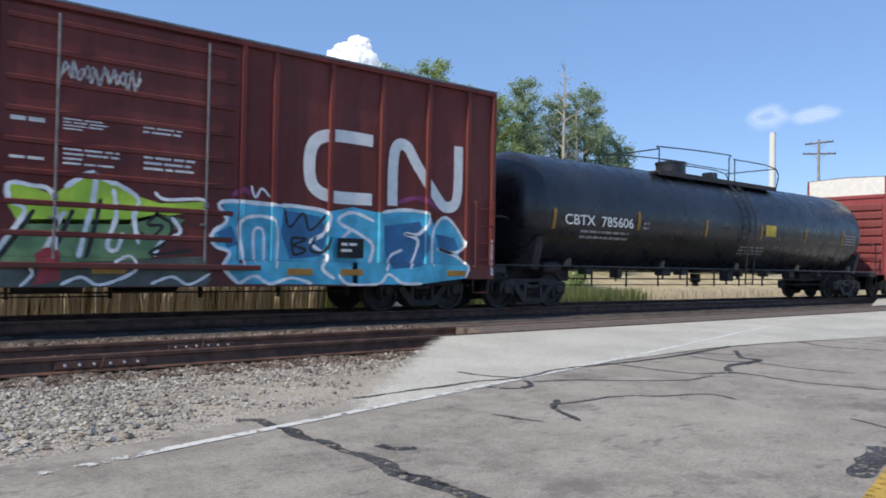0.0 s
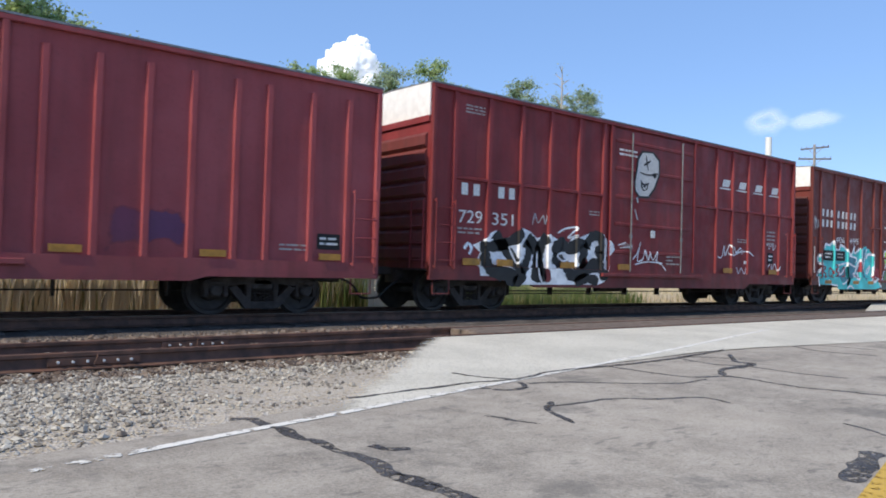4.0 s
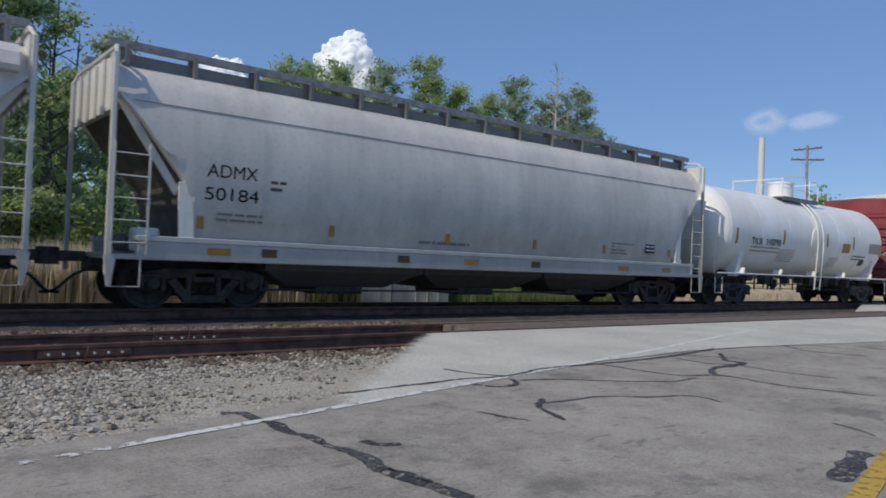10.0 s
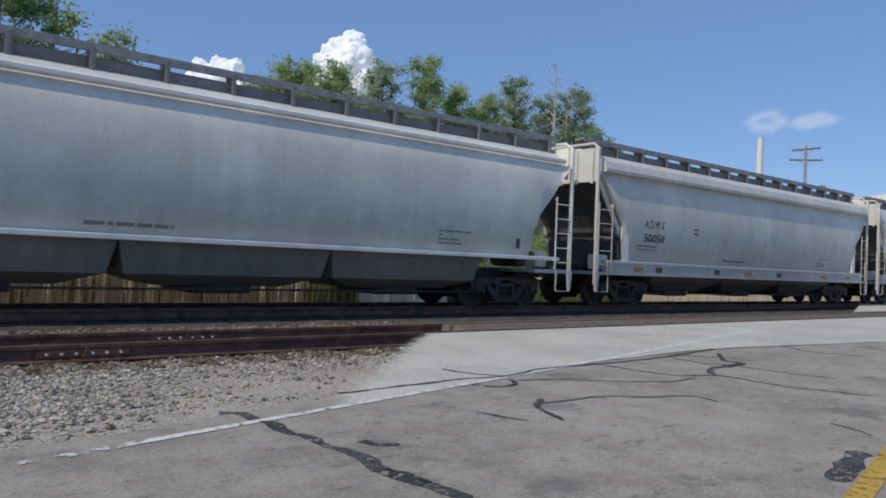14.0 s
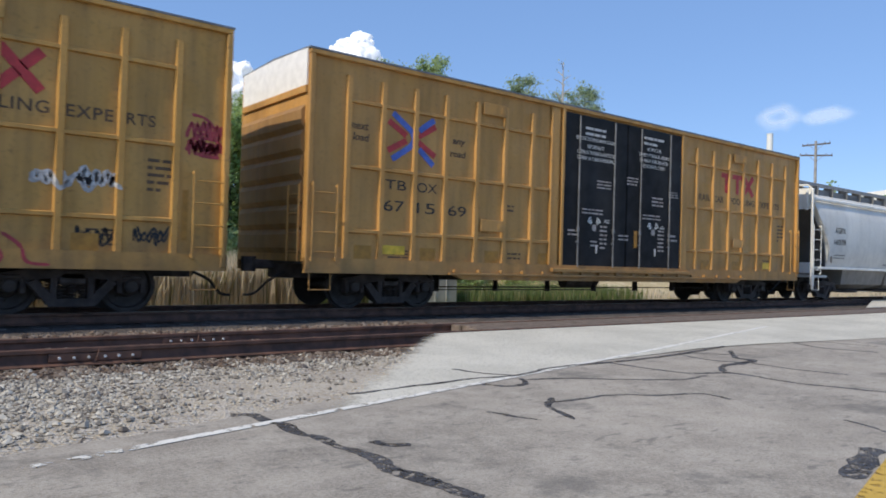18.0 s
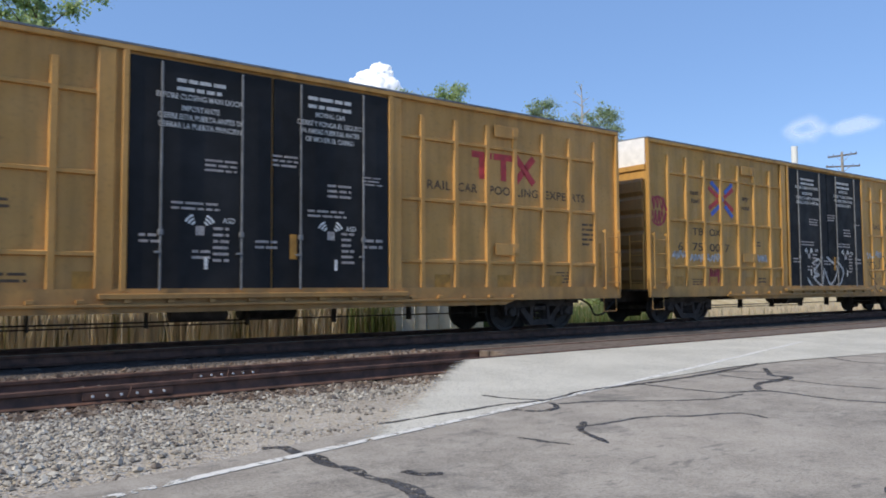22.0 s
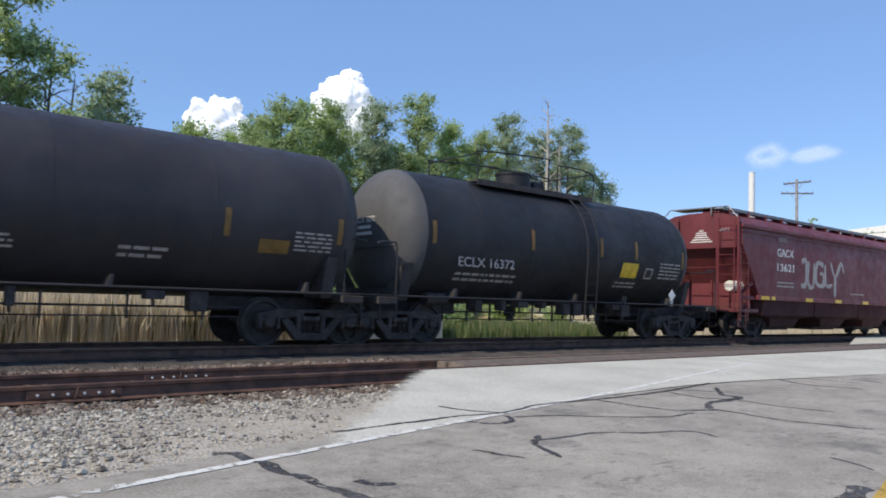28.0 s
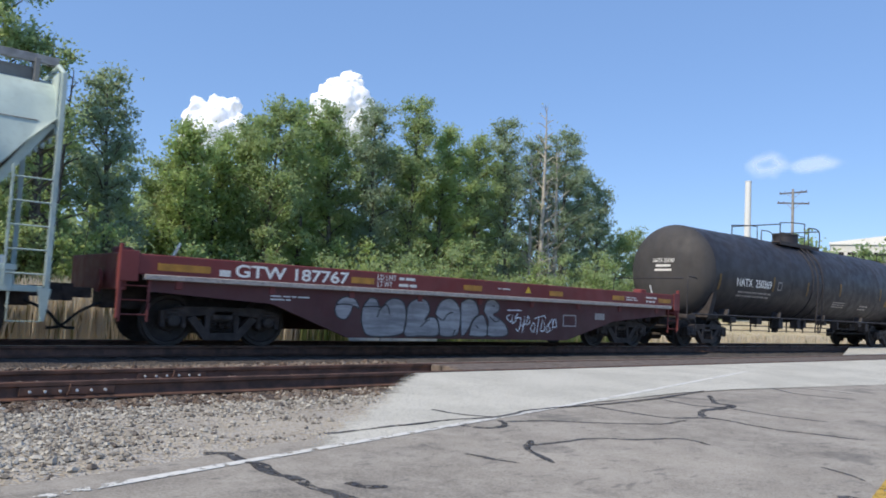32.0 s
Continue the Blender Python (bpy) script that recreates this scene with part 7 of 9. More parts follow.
        part("roof_grating", Shape().box(min(xe, xe + 0.75 * w), max(xe, xe + 0.75 * w), -0.6, 0.95, 4.34, 4.38, 0.006).box(min(xe - 0.02 * w, xe + 0.02 * w), max(xe - 0.02 * w, xe + 0.02 * w), -0.55, -0.5, 4.1, 4.36, 0.004), M_GRATE, car, "galvanised grating at the roof's end")
        if w > 0:
            for row, half in enumerate((0.08, 0.2, 0.22, 0.26, 0.34, 0.42)):
                part("stencil", Shape().box(xe + 0.071, xe + 0.079, -0.1 - half, -0.1 + half, 3.58 - 0.075 * row, 3.615 - 0.075 * row, 0), M_STENCIL, car, "small stencilled line on the end")
        part("brake_shaft", Shape().rod((xe + 0.85 * w, -1.3, 1.0), (xe + 0.85 * w, -1.3, 2.6), 0.02, 6), mat, car)
        part("draft_sill", Shape().box(min(xe, xe + 2.6 * w), max(xe, xe + 2.6 * w), -0.3, 0.3, 0.62, 0.9, 0.02), M_UNDER, car)
        stirrup(car, min(xe, xe + 0.45 * w), max(xe, xe + 0.45 * w), 0.42, 0.9, -1.5, mat)
    for k in range(3):
        x = 3.4 + 3.85 * k
        part("hopper_bay", Shape().loft([[(x - 1.9, -1.55, 1.40), (x + 1.9, -1.55, 1.40), (x + 1.9, 1.55, 1.40), (x - 1.9, 1.55, 1.40)], [(x - 1.88, -1.5, 0.80), (x + 1.88, -1.5, 0.80), (x + 1.88, 1.5, 0.80), (x - 1.88, 1.5, 0.80)], [(x - 1.05, -1.35, 0.68), (x + 1.05, -1.35, 0.68), (x + 1.05, 1.35, 0.68), (x - 1.05, 1.35, 0.68)], [(x - 0.85, -1.25, 0.40), (x + 0.85, -1.25, 0.40), (x + 0.85, 1.25, 0.40), (x - 0.85, 1.25, 0.40)]]), M_SOOTY_MAROON, car, "sooty maroon discharge chute")
        part("outlet_gate", Shape().box(x - 0.95, x + 0.95, -1.0, 1.0, 0.28, 0.40, 0.02), M_UNDER, car)
    y = -1.582
    letters(car, "GACX", 2.42, 2.84, 0.27, 1.18, M_STENCIL, y, bold=0.012), letters(car, "13621", 2.42, 2.33, 0.27, 1.2, M_STENCIL, y, bold=0.012)
    for k, x in enumerate((14.35, 14.8, 15.2, 15.62)):
        part("emblem", Shape().slab([(x, 3.15), (x + 0.3, 3.15), (x + 0.36, 3.52), (x + 0.06, 3.52)], 1, y - 0.006, y).slab([(x + 0.3, 3.15), (x + 0.42, 3.15), (x + 0.42, 3.22), (x + 0.31, 3.22)], 1, y - 0.006, y), M_WHITE, car, "white block of the painted emblem")
    for i, st in enumerate((((4.2, 2.75), (4.55, 2.78), (4.5, 1.95), (4.15, 1.9)), ((4.75, 2.8), (4.7, 2.0), (5.1, 1.9), (5.2, 2.75)), ((5.95, 2.7), (5.45, 2.75), (5.35, 2.05), (5.9, 1.95), (5.95, 2.35), (5.65, 2.38)), ((6.1, 2.75), (6.15, 1.98), (6.7, 2.0)), ((6.55, 2.85), (6.95, 2.3), (7.45, 2.85), (7.7, 2.5)), ((6.95, 2.35), (6.9, 1.55)))):
        part("spray_stroke", ribbon(smooth_line(st, 5), 0.17, y=y, rng=random.Random(i)), M_STENCIL_DIM, car, "faded grey sprayed stroke")
    for i, (x0, x1, z0, z1, rows) in enumerate(((2.4, 3.6, 1.75, 2.0, 2), (2.5, 3.1, 3.35, 3.55, 4), (8.3, 9.6, 1.65, 1.75, 1), (12.1, 12.6, 1.6, 1.9, 3), (14.6, 15.2, 1.6, 1.7, 1))):
        stencil_bars(car, x0, x1, z0, z1, rows, M_STENCIL_DIM, y, 80 + i)
    for x in (1.25, 1.95, 4.45, 6.85, 9.35, 11.75, 14.3, 14.75):
        plate(car, "reflector", x, x + (0.55 if x != 1.95 else 0.25), 1.32, 1.44, M_BRIGHT_YELLOW, -1.622, "bright yellow reflective strip")
    letters(car, "GACX", 0.8, 3.55, 0.1, 0.35, M_STENCIL, 0, end=0.08)
    return car


flat_hopper("maroon three-bay covered hopper with a grey sprayed tag", -187.13, 16.35)


# ---- fish-bellied flat car ----
def bubble_letter(car, outline, strokes=(), y=-1.502):
    """One fat sprayed letter that cannot be read: a silver field with dark lines."""
    outline = [(a + 0.1, b) for a, b in outline]
    strokes = [[(a + 0.1, b) for a, b in st] for st in strokes]
    line = smooth_line(outline + [outline[0]], 5)
    field = part("sprayed_letter", Shape().slab([(p.x, p.y) for p in line[:-1]], 1, y - 0.003, y), M_SILVER, car, "silver bubble letter, not readable")
    part("outline", ribbon(line, 0.026, y=y - 0.003, taper=False), M_SPRAY_DARK, field)
    for st in strokes:
        part("inner_line", ribbon(smooth_line(st, 5), 0.026, y=y - 0.003), M_SPRAY_DARK, field)


def flat_car(label, left, length):
    mat = M_FLAT
    car = new_car("flat_car", label, "flat car", left, length, 2.0, 0.0)
    part("deck", Shape().box(0.15, length - 0.15, -1.5, 1.5, 1.36, 1.5, 0.01), M_UNDER, car, "bare steel deck")
    for y in (-1, 1):
        a, b = sorted((y * 1.6, y * 1.48))
        part("side_rail", Shape().box(0.1, length - 0.1, a, b, 1.22, 1.56, 0.015), mat, car, "red upper side rail")
        part("rail_flange", Shape().box(0.4, length - 0.4, a - (0.02 if y < 0 else 0), b + (0.02 if y > 0 else 0), 1.14, 1.23, 0.01), M_STENCIL_DIM, car, "pale grey flange under the side rail")
        a, b = sorted((y * 1.5, y * 1.42))
        part("fish_belly", Shape().slab([(0.5, 1.15), (0.5, 0.95), (2.75, 0.82), (4.4, 0.22), (length - 4.85, 0.20), (length - 2.95, 0.72), (length - 0.5, 0.95), (length - 0.5, 1.15)], 1, a, b), M_FLAT_DARK, car, "deep side plate in darker red")
        for x in np.linspace(1.0, length - 1.0, 9):
            part("stake_pocket", Shape().box(x - 0.06, x + 0.06, a - 0.03, b + 0.03, 1.0, 1.15, 0.01), mat, car)
    part("centre_sill", Shape().box(0.1, length - 0.1, -0.3, 0.3, 0.62, 1.36, 0.02), M_UNDER, car)
    for k, xe in enumerate((0.0, length)):
        w = 1 if k == 0 else -1
        part("end_beam", Shape().box(min(xe, xe + 0.15 * w), max(xe, xe + 0.15 * w), -1.55, 1.55, 0.95, 1.56, 0.02), mat, car)
        part("end_rack", Shape().box(min(xe, xe + 0.06 * w), max(xe, xe + 0.06 * w), -1.6, -1.52, 0.5, 1.7, 0.01).box(min(xe, xe + 0.3 * w), max(xe, xe + 0.3 * w), -1.62, -1.58, 1.1, 1.6, 0.01), mat, car, "red ladder post at the corner")
        ladder(car, xe + (0.06 if w > 0 else -0.5), xe + (0.5 if w > 0 else -0.06), 0.45, 1.15, -1.52, 3, mat, 0.04)
        part("brake_gear", Shape().box(min(xe + 0.2 * w, xe + 0.5 * w), max(xe + 0.2 * w, xe + 0.5 * w), -0.6, -0.3, 1.5, 1.7, 0.03), mat, car)
        part("brake_wheel", Shape().rod((xe - 0.05 * w, -0.7, 1.1), (xe - 0.1 * w, -0.7, 1.1), 0.2, 16), mat, car)
        part("spark_shield", Shape().rod((xe + 0.9 * w, -1.3, 1.48), (xe + 1.05 * w, -1.3, 1.8), 0.02, 6), M_GREY_WHITE, car)
    letters(car, "GTW 187767", 1.95, 1.27, 0.23, 2.35, M_WHITE, -1.6, bold=0.02)
    letters(car, "LD LMT", 4.98, 1.40, 0.11, 0.46, M_WHITE, -1.6), letters(car, "LT WT", 4.98, 1.26, 0.11, 0.36, M_WHITE, -1.6)
    s = Shape().box(1.66, 1.86, -1.605, -1.6, 1.27, 1.38, 0.002)
    part("stencil", s, M_STENCIL, car)
    for i, (x0, x1, z0, z1, rows, yy) in enumerate(((5.52, 5.98, 1.25, 1.52, 2, -1.6), (8.35, 8.8, 1.36, 1.42, 1, -1.6), (13.2, 13.7, 1.3, 1.42, 2, -1.6), (14.1, 14.6, 1.26, 1.48, 2, -1.6), (2.7, 3.5, 0.88, 1.0, 2, -1.5))):
        stencil_bars(car, x0, x1, z0, z1, rows, M_STENCIL, yy, 90 + i)
    for x, w in ((0.6, 0.9), (4.35, 0.55), (7.3, 0.55), (10.1, 0.5), (12.6, 0.5), (14.7, 0.6)):
        plate(car, "reflector", x, x + w, 1.30, 1.42, M_AMBER, -1.6, "dull yellow reflective strip")
    part("warning_mark", Shape().slab([(9.25, 1.33), (9.45, 1.33), (9.35, 1.48)], 1, -1.606, -1.6), M_BRIGHT_YELLOW, car, "small yellow warning triangle")
    bubble_letter(car, ((3.97, 0.76), (4.05, 0.95), (4.25, 1.03), (4.44, 0.98), (4.54, 0.79), (4.40, 0.85), (4.33, 0.70), (4.22, 0.58), (4.05, 0.62)), (((4.0, 0.86), (4.2, 0.88), (4.38, 0.86)),))
    bubble_letter(car, ((4.60, 0.55), (4.62, 0.82), (4.78, 1.02), (4.94, 1.0), (5.06, 0.83), (5.24, 1.0), (5.44, 1.04), (5.64, 0.95), (5.72, 0.66), (5.64, 0.33), (5.2, 0.25), (4.75, 0.28)), (((4.98, 0.62), (5.04, 0.8), (5.2, 0.9), (5.3, 0.7)), ((4.62, 0.84), (4.9, 0.86), (5.05, 0.84))))
    bubble_letter(car, ((5.72, 0.62), (5.76, 0.92), (6.02, 1.07), (6.24, 1.02), (6.34, 0.82), (6.22, 0.62), (6.38, 0.68), (6.55, 0.62), (6.60, 0.30), (6.1, 0.27), (5.70, 0.28)), (((6.1, 0.46), (6.25, 0.58), (6.34, 0.62)),))
    bubble_letter(car, ((6.50, 0.78), (6.62, 1.0), (6.85, 1.10), (7.08, 1.02), (7.22, 0.78), (7.20, 0.45), (7.1, 0.29), (6.68, 0.28), (6.62, 0.5)), (((6.55, 0.70), (6.72, 0.62), (6.85, 0.76), (7.0, 0.80)), ((7.02, 0.28), (7.08, 0.42))))
    bubble_letter(car, ((7.22, 1.02), (7.44, 1.12), (7.66, 1.04), (7.76, 0.80), (7.60, 0.66), (7.46, 0.42), (7.28, 0.28), (7.24, 0.6)))
    bubble_letter(car, ((7.50, 0.29), (7.58, 0.58), (7.80, 0.76), (7.98, 0.68), (8.04, 0.30)), (((7.7, 0.52), (7.78, 0.45)),))
    bubble_letter(car, ((7.92, 0.86), (7.98, 1.05), (8.18, 1.14), (8.38, 1.04), (8.40, 0.88), (8.22, 0.78), (8.46, 0.68), (8.66, 0.52), (8.68, 0.31), (8.08, 0.30), (8.08, 0.62)), (((8.16, 0.98), (8.26, 0.98)), ((8.1, 0.74), (8.3, 0.62), (8.45, 0.68))))
    on = [(3.0, 12.0, 0.22, 1.14, -1.502, -1.502)]
    piece = sprayed(car, on, M_SPRAY_PALE, 1, ((8.75, 0.9), (9.26, 0.91)), 0.024, label="thin pale sprayed tag that cannot be read")
    sprayed(piece, on, M_SPRAY_PALE, 1, ((8.87, 0.8), (8.76, 0.73), (8.91, 0.63), (8.96, 0.8), (8.95, 0.59), (9.09, 0.68)), 0.024)
    sprayed(piece, on, M_SPRAY_PALE, 1, ((9.13, 0.83), (9.04, 0.72), (9.23, 0.72), (9.18, 0.42), (9.08, 0.47)), 0.024)
    sprayed(piece, on, M_SPRAY_PALE, 1, ((9.37, 0.77), (9.3, 0.36)), 0.024)
    sprayed(piece, on, M_SPRAY_PALE, 1, ((9.24, 0.53), (9.43, 0.62), (9.47, 0.78), (9.55, 0.63), (9.41, 0.56)), 0.024)
    sprayed(piece, on, M_SPRAY_PALE, 1, ((9.68, 0.63), (9.59, 0.48), (9.69, 0.39), (9.73, 0.57), (9.65, 0.63)), 0.024)
    sprayed(piece, on, M_SPRAY_PALE, 1, ((9.87, 0.77), (9.8, 0.33)), 0.024)
    sprayed(piece, on, M_SPRAY_PALE, 1, ((9.69, 0.72), (10.04, 0.8), (10.1, 0.71)), 0.024)
    sprayed(piece, on, M_SPRAY_PALE, 1, ((10.02, 0.71), (9.94, 0.44), (10.09, 0.46), (10.05, 0.64)), 0.024)
    sprayed(piece, on, M_SPRAY_PALE, 1, ((10.19, 0.62), (10.15, 0.4), (10.3, 0.47), (10.22, 0.56), (10.36, 0.72), (10.36, 0.45)), 0.024)
    sprayed(piece, on, M_SPRAY_PALE, 1, ((10.44, 0.74), (10.37, 0.56), (10.51, 0.54), (10.47, 0.72)), 0.024)
    part("stencil_frame", Shape().box(10.75, 11.25, -1.506, -1.5, 0.55, 0.58, 0).box(10.75, 11.25, -1.506, -1.5, 0.82, 0.85, 0).box(10.75, 10.78, -1.506, -1.5, 0.58, 0.82, 0).box(11.22, 11.25, -1.506, -1.5, 0.58, 0.82, 0), M_STENCIL_DIM, car)
    part("placard", Shape().box(12.0, 12.4, -1.506, -1.5, 0.75, 0.92, 0.002), M_STENCIL_DIM, car)
    return car


flat_car("oxide-red flat car with fish-belly sides and silver bubble graffiti", -235.45, 15.75)


# ---- ground, road and tracks ----
def smoothstep(a, b, v):
    t = min(1.0, max(0.0, (v - a) / (b - a)))
    return t * t * (3 - 2 * t)


def ground_z(x, y):
    """The lie of the land: level beside the road, a hollow between the tracks, a low meadow behind."""
    z = -0.17 - 0.07 * smoothstep(4.6, 7.6, y)
    z -= 0.35 * smoothstep(10.2, 11.2, y)
    z += 0.15 * smoothstep(15.5, 18.0, y)
    return z


def sheet(name, xs, ys, height, mat, label, category, kind="structure"):
    s, nx = Shape(), len(xs)
    s.v = [(x, y, height(x, y)) for y in ys for x in xs]
    s.f = [(j * nx + i, j * nx + i + 1, (j + 1) * nx + i + 1, (j + 1) * nx + i) for j in range(len(ys) - 1) for i in range(nx - 1)]
    me = s.mesh(name, mat, True, 60)
    ob = new(name, me)
    return tagged(ob, label, category, kind=kind)


def steps(*runs):
    out = []
    for a, b, d in runs:
        out += [a + (b - a) * k / max(1, round((b - a) / d)) for k in range(max(1, round((b - a) / d)))]
    return out + [runs[-1][1]]


sheet("ground", steps((-2500, -100, 300), (-100, -10, 10), (-10, 60, 2), (60, 200, 20), (200, 3500, 300)), steps((-2000, -100, 300), (-100, -10, 15), (-10, 4, 2), (4, 20, 0.5), (20, 60, 4), (60, 200, 20), (200, 3500, 300)),
      lambda x, y: ground_z(x, y) - 0.05, M_GROUND, "flat meadow with dry grass and soil", "ground")


def edge_y(x):
    """The road's painted edge line, nearly straight and skew to the rails."""
    return 4.03 + 0.236 * x


def gravel_z(x, y):
    bump = 0.018 * noise.noise((x * 1.3, y * 1.3, 0)) + 0.01 * noise.noise((x * 5, y * 5, 3))
    return -0.115 - 0.09 * smoothstep(5.0, 7.8, y) + bump


sheet("gravel_shoulder", steps((-12, -1, 0.6), (-1, 8, 0.12)), steps((3.2, 10.6, 0.12)), gravel_z, M_GRAVEL, "dusty pale gravel shoulder beside the track", "gravel")

s = Shape()
xs2 = steps((-40, -2, 2), (-2, 12, 0.25), (12, 120, 3))
line = [(x, edge_y(x) + 0.28 + 0.10 * noise.noise((x * 1.9, 2, 0)) + 0.05 * noise.noise((x * 6, 0, 1))) for x in xs2]
top = [(x, y, -0.08) for x, y in line] + [(x, -14.0, -0.08) for x in xs2]
m = len(xs2)
s.add(top + [(x, y, -0.30) for x, y in line], [(i, m + i, m + i + 1, i + 1) for i in range(m - 1)] + [(i, i + 1, 2 * m + i + 1, 2 * m + i) for i in range(m - 1)])
tagged(part("road", s, M_ASPHALT), "worn grey asphalt road with sealed cracks", "road", kind="structure")


def apron_z(y):
    return -0.076 + 0.066 * smoothstep(5.2, 7.9, y)


# pale apron between the edge line and the near rail, fading out to the gravel
s, rows_y = Shape(), steps((4.69, 8.32, 0.11))
grid = []
def apron_edge(x):
    """Where the pale apron meets the asphalt."""
    e = edge_y(min(x, 6.6)) - 0.02
    return e + 0.22 * smoothstep(6.6, 9.5, x) - 0.12 * max(0.0, x - 10.0)


for y in rows_y:
    left = 2.45 + (y - 4.95) * 1.02 + 0.16 * noise.noise((0, y * 2.2, 5)) + 0.06 * noise.noise((0, y * 9, 1))
    xs3 = [left + (k / 30) ** 1.8 * (62 - left) for k in range(31)]
    f = (y - rows_y[0]) / (rows_y[-1] - rows_y[0])
    row = []
    for k, x in enumerate(xs3):
        e = min(apron_edge(x), 8.0)
        yy = y if x < 2.8 else max(y, e + (8.32 - e) * f)
        row.append((x, yy, apron_z(yy) if k else gravel_z(x, yy) - 0.02))
    grid.append(row)
for a, b in zip(grid, grid[1:]):
    k = len(s.v)
    s.v += a + b
    s.f += [(k + i, k + i + 1, k + 32 + i, k + 31 + i) for i in range(30)]
tagged(part("pavement", s, M_APRON, smooth=True), "pale worn apron leading to the rail crossing", "pavement", kind="structure")

# sealed cracks and patches on the road
ROAD_Z = -0.079
rng = random.Random(2)


def crack(width, pts, on_apron=False):
    """A wandering strip of sealant on the asphalt, or on the rising apron."""
    fine = smooth_line(pts, 5)
    fine = [q + Vector((noise.noise((q.x * 4, q.y * 4, 1)), noise.noise((q.x * 4, q.y * 4, 8)))) * 0.02 + Vector((noise.noise((q.x * 13, q.y * 13, 2)), noise.noise((q.x * 13, q.y * 13, 5)))) * 0.015 for q in fine]
    s = ribbon(fine, width, z=ROAD_Z, thick=0.002, rng=rng)
    if on_apron:
        s.v = [(x, y, z + max(0.0, apron_z(y) - ROAD_Z) + 0.003) for x, y, z in s.v]
    tagged(part("road_crack", s, M_TAR), "dark sealed crack in the asphalt", "crack", kind="structure")


crack(0.085, ((1.96, 4.83), (2.09, 4.79), (2.1, 4.54), (2.14, 4.38), (2.12, 4.1), (2.18, 4), (2.18, 3.71), (2.22, 3.54), (2.21, 3.34), (2.17, 3.12), (2.2, 2.92), (2.24, 2.74), (2.27, 2.57)))
crack(0.04, ((2.2, 3.16), (2.25, 3.03), (2.26, 2.86)))
crack(0.06, ((4.4, 5.19), (4.42, 4.9), (4.59, 4.77), (4.81, 4.86), (4.9, 5.07)))
crack(0.05, ((4.93, 4.98), (5.35, 4.86), (5.81, 4.54), (6.33, 4.26), (6.85, 4.28)))
crack(0.06, ((6.67, 5.39), (6.71, 4.88), (6.82, 4.46), (7.21, 4.3), (7.3, 4.04), (7.24, 3.59), (7.37, 3.21), (7.51, 2.83)))
crack(0.11, ((9.26, 5.45), (8.61, 4.99), (8.55, 4.73), (8.15, 4.65), (7.76, 4.63), (7.34, 4.41), (7.29, 4.22)))
crack(0.045, ((8.16, 5.5), (8.06, 4.96), (8.33, 4.61)))
crack(0.045, ((8.28, 4.58), (8.25, 4.09), (8.4, 3.55)))
crack(0.04, ((8.33, 5.62), (8.64, 5.4), (8.85, 5.05)))
crack(0.045, ((4.31, 4.06), (4.52, 4.04), (4.81, 4.05), (5.12, 4), (5.36, 3.83), (5.8, 3.68), (5.78, 3.39)))
crack(0.05, ((4.45, 4.2), (4.21, 4.01), (4.1, 3.8), (3.98, 3.53)))
crack(0.05, ((3.6, 4.07), (3.63, 3.95), (3.68, 3.79)))
crack(0.025, ((3.68, 3.79), (3.74, 3.6)))
crack(0.07, ((2.4, 3.73), (2.46, 3.6), (2.57, 3.56)))
crack(0.04, ((11.37, 5.64), (11.95, 5.48), (12.14, 4.72)))
crack(0.04, ((11.37, 5.64), (11.04, 5.06), (11.25, 4.37)))
crack(0.05, ((9.72, 5.81), (10.98, 5.9), (12.79, 5.86), (15.5, 5.85)))
crack(0.03, ((5.77, 2.47), (5.71, 2.29), (5.6, 2.1)))
crack(0.16, ((4.17, 1.75), (4.58, 1.84), (5.02, 1.96)))
crack(0.05, ((3.04, 5.11), (3.32, 5.13), (3.69, 5.18), (4.08, 5.2), (4.45, 5.25), (4.99, 5.2), (5.52, 5.34), (5.97, 5.43), (6.7, 5.41), (7.5, 5.45), (8.34, 5.54), (9.65, 5.77)), True)
crack(0.045, ((4.67, 5.77), (4.78, 5.46), (5, 5.19)), True)
xs4 = steps((-20, 30, 0.5))
s = ribbon([(x, edge_y(x) - 0.03) for x in xs4 if x < 14.0], 0.078, z=ROAD_Z + 0.001, thick=0.002, taper=False)
s.v = [(x, y, z + max(0.0, apron_z(y) + 0.078)) for x, y, z in s.v]
tagged(part("edge_line", s, M_LINE_WHITE), "worn white painted edge line", "road marking", kind="structure")
for o in (0.0, -0.28):
    tagged(part("centre_line", ribbon([(x, edge_y(x) - 3.42 + o + 0.0 * x) for x in xs4], 0.12, z=ROAD_Z + 0.002, thick=0.004, taper=False), M_LINE_YELLOW), "worn yellow painted centre line", "road marking", kind="structure")


def rail_shape(x0, x1, y, z, s):
    """A flat-bottomed rail with head, web and foot."""
    p = [(-0.075, -0.18), (-0.075, -0.168), (-0.02, -0.15), (-0.009, -0.13), (-0.009, -0.055), (-0.036, -0.04), (-0.036, -0.004), (-0.03, 0.0),
         (0.03, 0.0), (0.036, -0.004), (0.036, -0.04), (0.009, -0.055), (0.009, -0.13), (0.02, -0.15), (0.075, -0.168), (0.075, -0.18)]
    return s.slab([(y + a, z + b) for a, b in p], 0, x0, x1)


